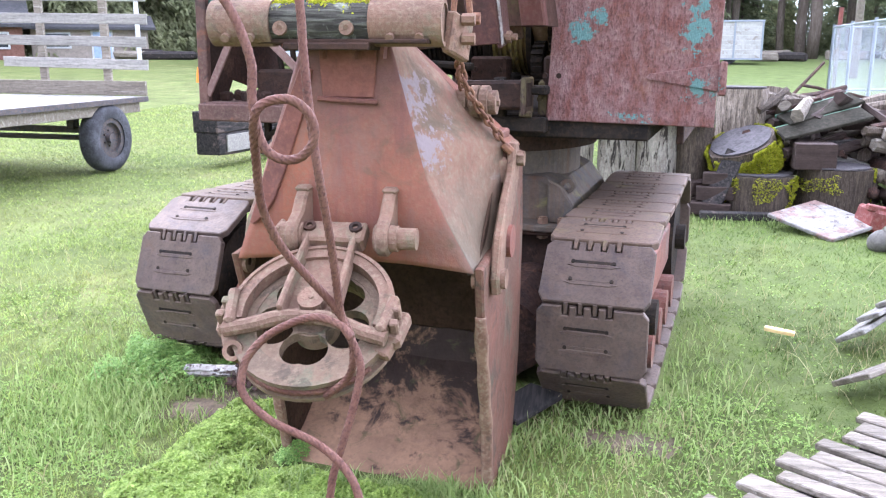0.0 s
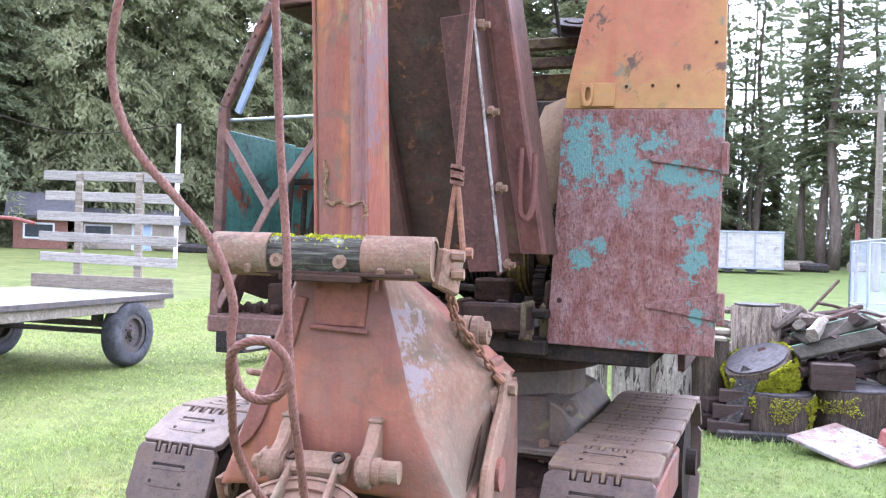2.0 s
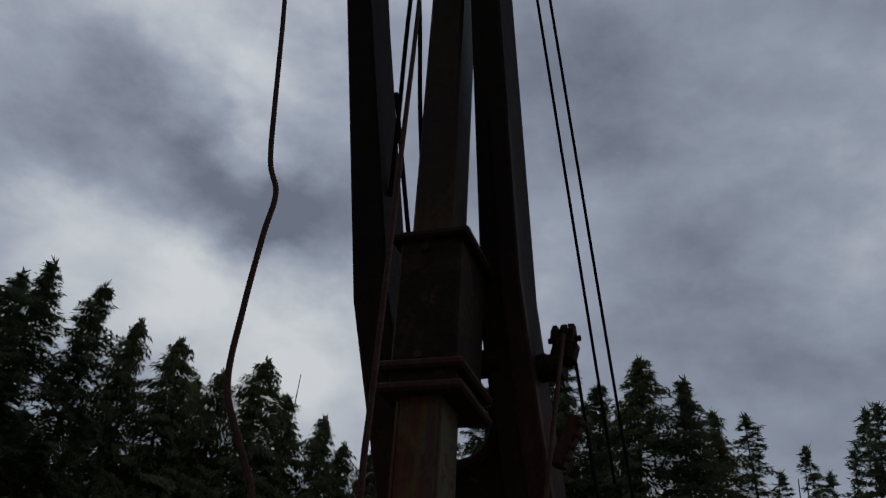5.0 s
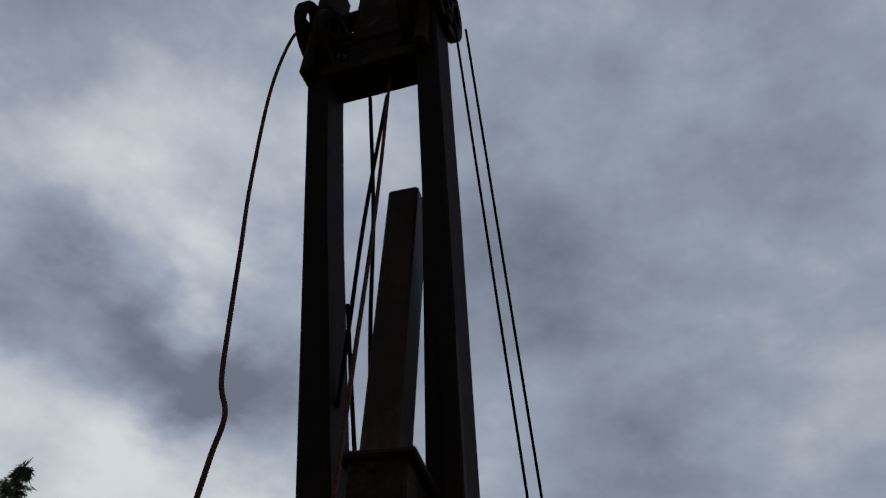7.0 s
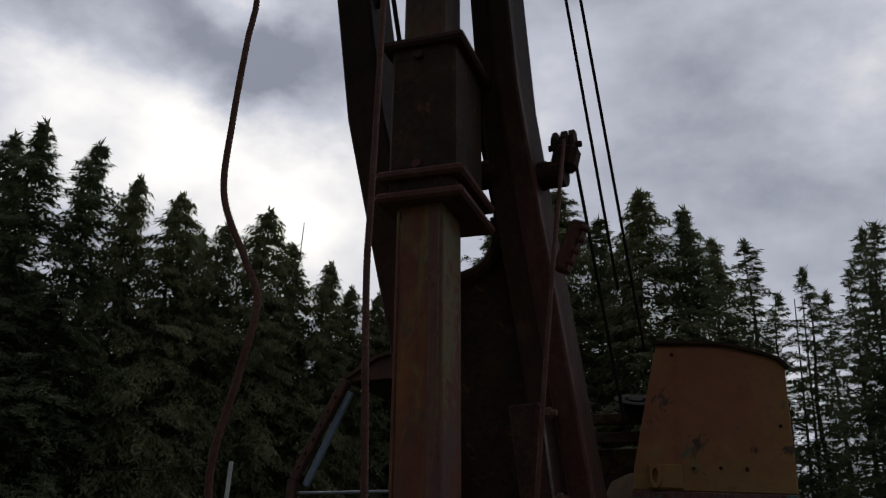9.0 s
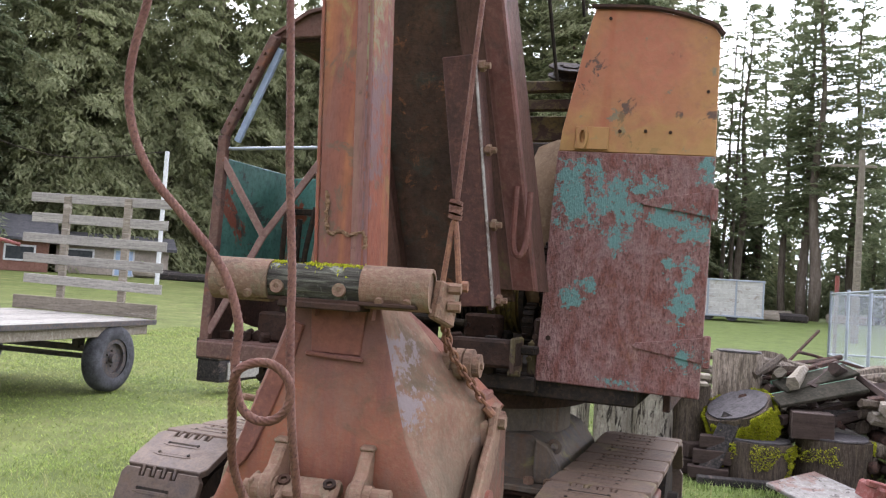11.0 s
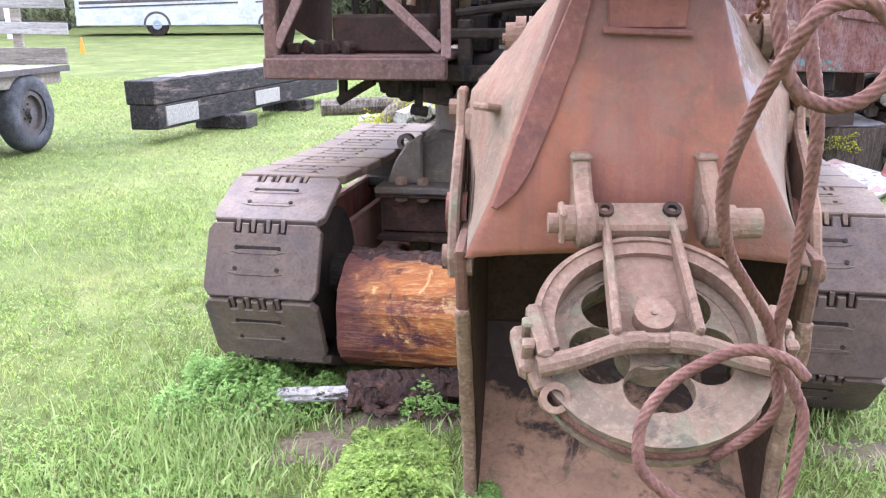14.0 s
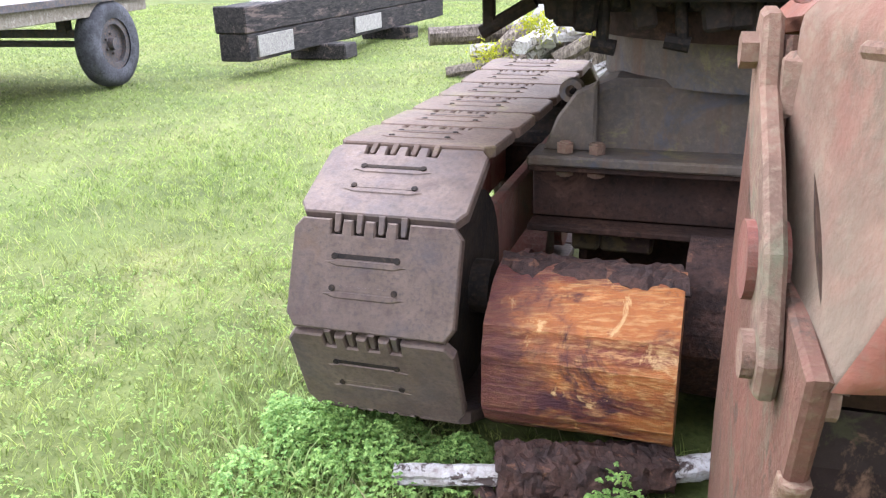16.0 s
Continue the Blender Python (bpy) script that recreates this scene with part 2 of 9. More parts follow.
def leafy(name, c1, c2, rough=0.6, shine=0.3, through_share=0.3, patch=None, clump=0.0, clump_scale=14.0):
    """Leaves and blades: each piece has its own shade."""
    m = bpy.data.materials.new(name)
    m.use_nodes = True
    nt = m.node_tree
    bsdf = nt.nodes["Principled BSDF"]
    geo = nt.nodes.new("ShaderNodeNewGeometry")
    mix = nt.nodes.new("ShaderNodeMix")
    mix.data_type = "RGBA"
    mix.inputs[6].default_value, mix.inputs[7].default_value = (*c1, 1), (*c2, 1)
    nt.links.new(geo.outputs["Random Per Island"], mix.inputs[0])
    col = mix.outputs[2]
    if patch:
        # drier, yellower stretches of the lawn
        tc = nt.nodes.new("ShaderNodeTexCoord")
        big = nt.nodes.new("ShaderNodeTexNoise")
        big.inputs["Scale"].default_value, big.inputs["Detail"].default_value = patch[1], 5
        nt.links.new(tc.outputs["Object"], big.inputs["Vector"])
        rng_node = nt.nodes.new("ShaderNodeMapRange")
        rng_node.inputs["From Min"].default_value, rng_node.inputs["From Max"].default_value = 0.46, 0.68
        rng_node.inputs["To Max"].default_value = 0.55
        nt.links.new(big.outputs[0], rng_node.inputs["Value"])
        dry = nt.nodes.new("ShaderNodeMix")
        dry.data_type = "RGBA"
        dry.inputs[7].default_value = (*patch[0], 1)
        nt.links.new(rng_node.outputs[0], dry.inputs[0])
        nt.links.new(col, dry.inputs[6])
        col = dry.outputs[2]
    if clump:
        # tufts of fresher and duller growth
        where = nt.nodes.new("ShaderNodeTexCoord")
        tufts = nt.nodes.new("ShaderNodeTexNoise")
        tufts.inputs["Scale"].default_value, tufts.inputs["Detail"].default_value = clump_scale, 4
        nt.links.new(where.outputs["Object"], tufts.inputs["Vector"])
        span = nt.nodes.new("ShaderNodeMapRange")
        span.inputs["From Min"].default_value, span.inputs["From Max"].default_value = 0.36, 0.64
        span.inputs["To Min"].default_value, span.inputs["To Max"].default_value = 1 - clump, 1 + clump
        nt.links.new(tufts.outputs[0], span.inputs["Value"])
        tone = nt.nodes.new("ShaderNodeHueSaturation")
        nt.links.new(span.outputs[0], tone.inputs["Value"])
        nt.links.new(col, tone.inputs["Color"])
        col = tone.outputs[0]
    nt.links.new(col, bsdf.inputs["Base Color"])
    bsdf.inputs["Roughness"].default_value = rough
    bsdf.inputs["Specular IOR Level"].default_value = shine
    bsdf.inputs["Subsurface Weight"].default_value = 0.0
    trans = nt.nodes.new("ShaderNodeBsdfTranslucent")
    nt.links.new(col, trans.inputs[0])
    both = nt.nodes.new("ShaderNodeMixShader")
    both.inputs[0].default_value = through_share
    nt.links.new(bsdf.outputs[0], both.inputs[1])
    nt.links.new(trans.outputs[0], both.inputs[2])
    nt.links.new(both.outputs[0], nt.nodes["Material Output"].inputs[0])
    return m


RUST = surface("rusty_red_plate", (0.195, 0.074, 0.054), (0.128, 0.060, 0.050), (0.175, 0.105, 0.078), scale=2.8, fine=75, rough=0.65, bump=0.4, mid=0.52, width=0.14,
               spot=(0.155, 0.105, 0.084), spot_scale=4.0, spot_at=0.53, spot_soft=0.1, streak=((0.098, 0.046, 0.042), 22), spot2=((0.085, 0.072, 0.054), 9.0, 0.57, 0.08, 0.65))
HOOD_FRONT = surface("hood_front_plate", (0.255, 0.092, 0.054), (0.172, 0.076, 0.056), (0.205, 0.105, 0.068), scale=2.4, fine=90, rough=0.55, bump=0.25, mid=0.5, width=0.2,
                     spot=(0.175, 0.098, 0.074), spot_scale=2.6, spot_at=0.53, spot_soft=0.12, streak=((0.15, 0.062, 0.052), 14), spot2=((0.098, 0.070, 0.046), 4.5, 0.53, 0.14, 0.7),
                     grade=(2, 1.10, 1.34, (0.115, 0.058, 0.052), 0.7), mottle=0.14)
HOOD_SIDE = surface("hood_side_plate", (0.190, 0.108, 0.074), (0.150, 0.092, 0.064), (0.190, 0.140, 0.098), scale=2.6, fine=55, rough=0.8, bump=0.4, mid=0.5, width=0.16,
                    spot=(0.205, 0.168, 0.150), spot_scale=2.6, spot_at=0.57, spot_soft=0.10, streak=((0.175, 0.084, 0.06), 12), spot2=((0.092, 0.076, 0.052), 5.0, 0.54, 0.12, 0.7),
                    grade=(2, 1.04, 0.82, (0.120, 0.094, 0.066), 0.8), mottle=0.2)
RUST_DUST = surface("dusty_rust_cast", (0.205, 0.120, 0.084), (0.145, 0.090, 0.065), (0.215, 0.155, 0.108), scale=6, fine=80, rough=0.85, bump=0.5,
                    spot=(0.140, 0.126, 0.082), spot_scale=7, spot_at=0.55, spot_soft=0.14, spot2=((0.085, 0.056, 0.044), 11.0, 0.57, 0.06, 0.65), mottle=0.2)
SHEAVE = surface("mossy_sheave_iron", (0.182, 0.120, 0.082), (0.130, 0.092, 0.066), (0.200, 0.150, 0.104), scale=6, fine=80, rough=0.85, bump=0.4,
                 spot=(0.112, 0.120, 0.076), spot_scale=5, spot_at=0.52, spot_soft=0.12, spot2=((0.066, 0.054, 0.042), 10.0, 0.56, 0.06, 0.65), mottle=0.24)
RUST_DARK = surface("dark_rusty_steel", (0.036, 0.024, 0.020), (0.060, 0.033, 0.024), (0.025, 0.019, 0.017), scale=5, fine=60, rough=0.75, bump=0.35, shine=0.06, spot=(0.085, 0.048, 0.034), spot_scale=7, spot_at=0.57, spot_soft=0.08)
# darker brown upper boom, pushed near black as painted backlit shade
RUST_BOOM = surface("boom_rust_shaded_top", (0.138, 0.056, 0.046), (0.105, 0.052, 0.044), (0.150, 0.078, 0.066), scale=3, fine=60, rough=0.6, bump=0.25,
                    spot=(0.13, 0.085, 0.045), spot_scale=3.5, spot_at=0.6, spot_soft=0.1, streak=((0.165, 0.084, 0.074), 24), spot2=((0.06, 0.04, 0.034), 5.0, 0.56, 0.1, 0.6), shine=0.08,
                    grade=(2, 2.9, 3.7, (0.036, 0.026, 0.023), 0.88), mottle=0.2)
# grade paints the stick above the saddle as a backlit silhouette
STICK_RUST = surface("stick_rust_shaded_top", (0.225, 0.070, 0.040), (0.165, 0.078, 0.062), (0.150, 0.058, 0.042), scale=3.0, fine=60, rough=0.55, bump=0.3, stretch=(2.5, 2.5, 0.5), width=0.18,
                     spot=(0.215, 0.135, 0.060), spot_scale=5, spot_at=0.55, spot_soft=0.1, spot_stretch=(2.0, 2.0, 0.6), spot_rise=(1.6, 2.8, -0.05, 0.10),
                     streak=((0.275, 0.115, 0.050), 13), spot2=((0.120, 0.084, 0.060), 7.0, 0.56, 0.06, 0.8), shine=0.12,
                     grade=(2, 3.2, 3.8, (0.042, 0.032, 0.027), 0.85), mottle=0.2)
STICK_MAUVE = surface("stick_mauve_paint", (0.165, 0.078, 0.068), (0.190, 0.098, 0.088), (0.120, 0.060, 0.054), scale=3.0, fine=60, rough=0.55, bump=0.3, stretch=(2.5, 2.5, 0.4), width=0.18,
                      streak=((0.20, 0.115, 0.085), 16), spot=(0.10, 0.055, 0.045), spot_scale=8, spot_at=0.6, spot_soft=0.06, shine=0.12, mottle=0.18)
# the legs' upper ends get the same backlit shade in their colour
LEG_DARK = surface("brown_leg_shaded_top", (0.070, 0.040, 0.031), (0.095, 0.049, 0.040), (0.050, 0.032, 0.026), scale=3, fine=60, rough=0.7, bump=0.3, stretch=(2, 2, 0.6),
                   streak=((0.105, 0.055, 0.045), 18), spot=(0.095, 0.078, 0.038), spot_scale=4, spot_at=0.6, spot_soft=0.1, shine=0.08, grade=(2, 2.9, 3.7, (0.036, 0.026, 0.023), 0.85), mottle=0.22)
CRUST = surface("tan_weld_crust", (0.200, 0.120, 0.070), (0.140, 0.078, 0.050), (0.235, 0.160, 0.095), scale=30, fine=120, rough=0.9, bump=0.8, mottle=0.3)
DARK_PLATE = surface("dark_flaking_plate", (0.044, 0.029, 0.023), (0.072, 0.040, 0.028), (0.036, 0.028, 0.022), scale=6, fine=50, rough=0.7, bump=0.6,
                     spot=(0.135, 0.062, 0.032), spot_scale=13, spot_at=0.60, spot_soft=0.06, spot2=((0.040, 0.044, 0.036), 5.0, 0.55, 0.1, 0.7), shine=0.08, mottle=0.3)
TRACK = surface("worn_track_steel", (0.102, 0.073, 0.060), (0.126, 0.090, 0.070), (0.076, 0.058, 0.053), scale=3, fine=90, rough=0.55, metal=0.15, bump=0.2,
                spot=(0.118, 0.078, 0.056), spot_scale=6, spot_at=0.58, spot_soft=0.1, vary=0.16, spot2=((0.066, 0.056, 0.059), 3.0, 0.51, 0.14, 0.7), streak=((0.085, 0.058, 0.050), 18))
TRACK_BROWN = surface("brown_track_steel", (0.106, 0.069, 0.052), (0.126, 0.084, 0.059), (0.080, 0.057, 0.046), scale=3, fine=90, rough=0.7, bump=0.25, shine=0.2,
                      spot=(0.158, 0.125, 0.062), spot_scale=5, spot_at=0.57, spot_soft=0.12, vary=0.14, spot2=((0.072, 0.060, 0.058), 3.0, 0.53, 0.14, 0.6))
TEAL = surface("mauve_crackled_rust", (0.172, 0.068, 0.056), (0.255, 0.155, 0.145), (0.092, 0.040, 0.038), scale=15, fine=64, rough=0.6, bump=1.0, width=0.16, stretch=(1.7, 1.7, 0.8),
               spot=(0.225, 0.140, 0.134), spot_scale=3.0, spot_at=0.56, spot_soft=0.12, spot2=((0.245, 0.115, 0.066), 2.2, 0.60, 0.10, 0.7))


def left_paint(m, colour, patches):
    """What is left of a coat of paint: ragged islands at x, z with their half width and half height, on the sheet of material m."""
    nt = m.node_tree
    bsdf = nt.nodes["Principled BSDF"]
    base = bsdf.inputs["Base Color"].links[0].from_socket

    def node(kind, operation=""):
        n = nt.nodes.new(kind)
        if operation:
            n.operation = operation
        return n

    tc = node("ShaderNodeTexCoord")
    least = None
    for x, z, rx, rz in patches:
        off = node("ShaderNodeVectorMath", "SUBTRACT")
        off.inputs[1].default_value = (x, 0, z)
        nt.links.new(tc.outputs["Object"], off.inputs[0])
        scaled = node("ShaderNodeVectorMath", "MULTIPLY")
        scaled.inputs[1].default_value = (1 / rx, 0, 1 / rz)
        nt.links.new(off.outputs[0], scaled.inputs[0])
        far = node("ShaderNodeVectorMath", "LENGTH")
        nt.links.new(scaled.outputs[0], far.inputs[0])
        if least is None:
            least = far.outputs["Value"]
        else:
            low = node("ShaderNodeMath", "MINIMUM")
            nt.links.new(least, low.inputs[0])
            nt.links.new(far.outputs["Value"], low.inputs[1])
            least = low.outputs[0]
    rag = node("ShaderNodeTexNoise")
    rag.inputs["Scale"].default_value, rag.inputs["Detail"].default_value, rag.inputs["Roughness"].default_value = 20.0, 10, 0.75
    nt.links.new(tc.outputs["Object"], rag.inputs["Vector"])
    torn = node("ShaderNodeMath", "MULTIPLY_ADD")
    torn.inputs[1].default_value = 7.5
    nt.links.new(rag.outputs[0], torn.inputs[0])
    nt.links.new(least, torn.inputs[2])
    keep = node("ShaderNodeMapRange")
    keep.inputs["From Min"].default_value, keep.inputs["From Max"].default_value = 4.62, 4.30
    nt.links.new(torn.outputs[0], keep.inputs["Value"])
    mix = node("ShaderNodeMix")
    mix.data_type = "RGBA"
    mix.inputs[7].default_value = (*colour, 1)
    nt.links.new(keep.outputs[0], mix.inputs[0])
    nt.links.new(base, mix.inputs[6])
    nt.links.new(mix.outputs[2], bsdf.inputs["Base Color"])


left_paint(HOOD_SIDE, (0.198, 0.158, 0.160), [(0.25, 1.20, 0.045, 0.085), (0.30, 1.10, 0.045, 0.06), (0.23, 1.26, 0.03, 0.05)])
left_paint(TEAL, (0.118, 0.232, 0.222), [(0.70, 1.87, 0.15, 0.13), (0.83, 1.86, 0.13, 0.11), (0.90, 1.82, 0.09, 0.08), (0.97, 1.90, 0.06, 0.07), (0.64, 1.95, 0.06, 0.04), (0.86, 1.68, 0.05, 0.06), (1.05, 1.77, 0.10, 0.05), (1.17, 1.73, 0.06, 0.07),
                                         (1.205, 1.97, 0.04, 0.06), (0.70, 1.43, 0.05, 0.06), (0.745, 1.50, 0.045, 0.04), (1.075, 1.59, 0.03, 0.04), (1.14, 1.44, 0.05, 0.09), (1.155, 1.21, 0.05, 0.045), (1.16, 1.56, 0.04, 0.06), (0.90, 1.10, 0.06, 0.025)])
left_paint(STICK_RUST, (0.150, 0.092, 0.092), [(0.108, 1.98, 0.016, 0.22), (0.115, 1.80, 0.012, 0.2), (0.102, 2.10, 0.010, 0.1)])
left_paint(STICK_RUST, (0.185, 0.158, 0.092), [(0.064, 2.76, 0.050, 0.12), (0.074, 2.55, 0.034, 0.16), (0.087, 2.32, 0.020, 0.16), (0.098, 2.14, 0.012, 0.10)])
TEAL_CAB = surface("teal_cab_paint", (0.040, 0.128, 0.105), (0.062, 0.165, 0.138), (0.030, 0.085, 0.070), scale=5, fine=50, rough=0.5, bump=0.15,
                   spot=(0.165, 0.052, 0.030), spot_scale=4, spot_at=0.56, spot2=((0.04, 0.035, 0.03), 6.0, 0.58, 0.04, 0.8))
OCHRE = surface("faded_ochre_paint", (0.365, 0.142, 0.088), (0.365, 0.190, 0.086), (0.31, 0.150, 0.09), scale=2.2, fine=40, rough=0.6, bump=0.15,
                spot=(0.115, 0.075, 0.062), spot_scale=5.0, spot_at=0.60, spot_soft=0.03, streak=((0.335, 0.115, 0.066), 9), spot2=((0.15, 0.165, 0.125), 8.0, 0.61, 0.03, 0.8),
                grade=(2, 2.22, 2.08, (0.375, 0.245, 0.092), 0.6), mottle=0.12)
OLIVE = surface("faded_olive_paint", (0.090, 0.072, 0.042), (0.125, 0.094, 0.040), (0.055, 0.043, 0.034), scale=5, fine=50, rough=0.75, bump=0.3, spot=(0.06, 0.038, 0.03), spot_scale=6, spot_at=0.52)
RIDGE = surface("dark_red_ridge", (0.165, 0.064, 0.046), (0.125, 0.056, 0.046), (0.19, 0.082, 0.058), scale=6, fine=60, rough=0.65, bump=0.3, mottle=0.2)
CAB_RUST = surface("brown_cab_steel", (0.128, 0.066, 0.054), (0.088, 0.053, 0.046), (0.150, 0.098, 0.078), scale=4, fine=70, rough=0.75, bump=0.4,
                   spot=(0.165, 0.075, 0.050), spot_scale=5, spot_at=0.56, spot_soft=0.08, spot2=((0.050, 0.038, 0.034), 9.0, 0.56, 0.06, 0.7))
BRACE = surface("faded_mauve_brace", (0.205, 0.125, 0.110), (0.150, 0.088, 0.078), (0.225, 0.155, 0.135), scale=6, fine=70, rough=0.8, bump=0.3, mottle=0.15)
GREASE = surface("greasy_dark_iron", (0.018, 0.016, 0.015), (0.035, 0.027, 0.022), (0.05, 0.035, 0.025), scale=8, fine=60, rough=0.75, bump=0.3, shine=0.05)
OLIVE_BRIGHT = surface("worn_yellow_paint", (0.26, 0.20, 0.06), (0.15, 0.11, 0.05), (0.07, 0.055, 0.04), scale=6, fine=50, rough=0.7, bump=0.25)
CAST_GREY = surface("grey_brown_casting", (0.115, 0.088, 0.066), (0.088, 0.076, 0.068), (0.135, 0.108, 0.078), scale=4, fine=60, rough=0.75, bump=0.4,
                    spot=(0.200, 0.178, 0.070), spot_scale=3.2, spot_at=0.58, spot_soft=0.12, streak=((0.12, 0.070, 0.046), 16), spot2=((0.070, 0.074, 0.090), 5.0, 0.54, 0.08, 0.6), mottle=0.22)
# bucket interior: stains and moss, with its shade painted near black
SHADED_INSIDE = surface("stained_shaded_inside", (0.045, 0.028, 0.02), (0.07, 0.041, 0.027), (0.032, 0.022, 0.017), shine=0.06, scale=5, fine=60, rough=0.8, bump=0.4,
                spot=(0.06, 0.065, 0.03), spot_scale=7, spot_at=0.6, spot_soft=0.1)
ROPE = surface("rusty_wire_rope", (0.118, 0.052, 0.040), (0.155, 0.078, 0.058), (0.060, 0.030, 0.025), scale=12, fine=140, rough=0.6, metal=0.1, bump=0.2)
CHAIN = surface("rusty_chain", (0.17, 0.08, 0.055), (0.24, 0.12, 0.07), (0.1, 0.055, 0.045), scale=20, fine=120, rough=0.7, bump=0.2)
# dark stains thicken upward to paint the shade at the floor's back
BROWN_FLOOR = surface("wet_rust_floor_shaded", (0.340, 0.200, 0.125), (0.265, 0.155, 0.100), (0.225, 0.135, 0.090), scale=4, fine=50, rough=0.6, shine=0.15, bump=0.35,
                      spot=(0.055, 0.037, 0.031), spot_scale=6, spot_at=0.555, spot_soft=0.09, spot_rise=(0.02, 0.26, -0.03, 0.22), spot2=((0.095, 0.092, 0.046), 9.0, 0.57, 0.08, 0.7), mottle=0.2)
CANVAS = surface("brown_tarpaulin", (0.22, 0.15, 0.095), (0.17, 0.115, 0.075), (0.25, 0.18, 0.12), scale=6, fine=90, rough=0.9, bump=0.2)
WOOD_GREY = surface("weathered_grey_wood", (0.225, 0.195, 0.158), (0.160, 0.136, 0.108), (0.100, 0.084, 0.068), scale=9, fine=30, rough=0.9, bump=0.5,
                    stretch=(0.22, 3.2, 3.2), vary=0.18, spot=(0.285, 0.258, 0.222), spot_scale=7, spot_at=0.56, spot_soft=0.06, spot_stretch=(0.3, 3, 3))
WOOD_PALE = surface("pale_weathered_board", (0.31, 0.29, 0.26), (0.24, 0.225, 0.205), (0.14, 0.13, 0.115), scale=8, fine=28, rough=0.9, bump=0.5,
                    stretch=(0.2, 3.5, 3.5), vary=0.12)
WOOD_DARK = surface("dark_creosoted_timber", (0.016, 0.015, 0.015), (0.036, 0.031, 0.029), (0.064, 0.055, 0.050), scale=5, fine=9, rough=0.9, bump=0.25,
                    stretch=(6, 0.16, 6), vary=0.2, spot=(0.105, 0.078, 0.068), spot_scale=1.6, spot_at=0.57, spot_soft=0.06, spot_stretch=(5, 0.3, 5), mottle=0.08)
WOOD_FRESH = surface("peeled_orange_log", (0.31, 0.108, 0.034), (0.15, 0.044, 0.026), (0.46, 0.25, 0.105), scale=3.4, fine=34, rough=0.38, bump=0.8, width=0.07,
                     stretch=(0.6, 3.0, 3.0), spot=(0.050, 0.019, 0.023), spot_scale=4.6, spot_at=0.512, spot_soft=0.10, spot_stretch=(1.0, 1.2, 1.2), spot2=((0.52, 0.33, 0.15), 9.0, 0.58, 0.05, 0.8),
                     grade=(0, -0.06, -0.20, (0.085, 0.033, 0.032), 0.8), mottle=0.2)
BARK = surface("dark_wet_bark", (0.040, 0.026, 0.023), (0.075, 0.040, 0.030), (0.026, 0.019, 0.018), scale=16, fine=60, rough=0.75, bump=0.9, spot=(0.12, 0.060, 0.040), spot_scale=24, spot_at=0.58, mottle=0.35)
BARK_GREY = surface("grey_weathered_bark", (0.250, 0.205, 0.165), (0.110, 0.088, 0.070), (0.040, 0.032, 0.027), scale=12, fine=50, rough=0.9, bump=1.0, mottle=0.3, mid=0.5, width=0.1,
                    stretch=(3, 3, 0.4), vary=0.25)
BARK_BROWN = surface("brown_furrowed_bark", (0.085, 0.064, 0.048), (0.042, 0.032, 0.026), (0.13, 0.105, 0.082), scale=12, fine=45, rough=0.9, bump=1.0,
                     stretch=(3, 3, 0.35), vary=0.2, mottle=0.35)
PALE_BARK = surface("pale_cracked_bark", (0.33, 0.30, 0.25), (0.23, 0.20, 0.165), (0.17, 0.145, 0.12), scale=9, fine=40, rough=0.9, bump=1.0, stretch=(3, 3, 0.4),
                    spot=(0.035, 0.028, 0.024), spot_scale=7, spot_at=0.53, spot_soft=0.05, spot_stretch=(2.5, 2.5, 0.5), vary=0.15, mottle=0.35)
WOOD_BROWN = surface("dark_brown_block", (0.045, 0.031, 0.027), (0.062, 0.043, 0.036), (0.034, 0.025, 0.023), scale=6, fine=24, rough=0.85, bump=0.4, stretch=(0.4, 4, 4))
TRUNK = surface("fir_trunk_bark", (0.11, 0.085, 0.07), (0.17, 0.14, 0.115), (0.07, 0.055, 0.045), scale=3, fine=14, rough=0.95, bump=0.5, stretch=(3, 3, 0.5))
ENDGRAIN = surface("grey_end_grain", (0.092, 0.084, 0.086), (0.066, 0.060, 0.062), (0.044, 0.040, 0.041), scale=9, fine=34, rough=0.85, bump=0.5, mottle=0.25)
MOSS_WOOD = surface("black_mossy_log", (0.028, 0.025, 0.022), (0.06, 0.055, 0.045), (0.13, 0.13, 0.105), scale=12, fine=34, rough=0.9, bump=0.9,
                    stretch=(0.3, 3, 3), spot=(0.20, 0.205, 0.16), spot_scale=16, spot_at=0.56, spot_soft=0.08)
MOSS = leafy("yellow_green_moss", (0.22, 0.25, 0.02), (0.44, 0.43, 0.04), 0.9, 0.1)
RUBBER = surface("dusty_tyre_rubber", (0.045, 0.045, 0.05), (0.09, 0.09, 0.10), (0.03, 0.03, 0.03), scale=6, fine=60, rough=0.85, bump=0.15)
RIM = surface("dark_wheel_rim", (0.05, 0.05, 0.055), (0.09, 0.08, 0.08), (0.15, 0.1, 0.07), scale=8, fine=60, rough=0.6, bump=0.15)
WHITE = surface("white_painted_metal", (0.60, 0.61, 0.62), (0.53, 0.54, 0.56), (0.64, 0.64, 0.64), scale=1.5, fine=20, rough=0.45, bump=0.05)
WHITE_OLD = surface("stained_white_board", (0.225, 0.212, 0.198), (0.150, 0.138, 0.125), (0.26, 0.248, 0.235), scale=5, fine=30, rough=0.7, bump=0.2,
                    spot=(0.16, 0.105, 0.09), spot_scale=4, spot_at=0.50, spot_soft=0.08, spot2=((0.06, 0.048, 0.044), 16.0, 0.58, 0.03, 0.9), mottle=0.3)
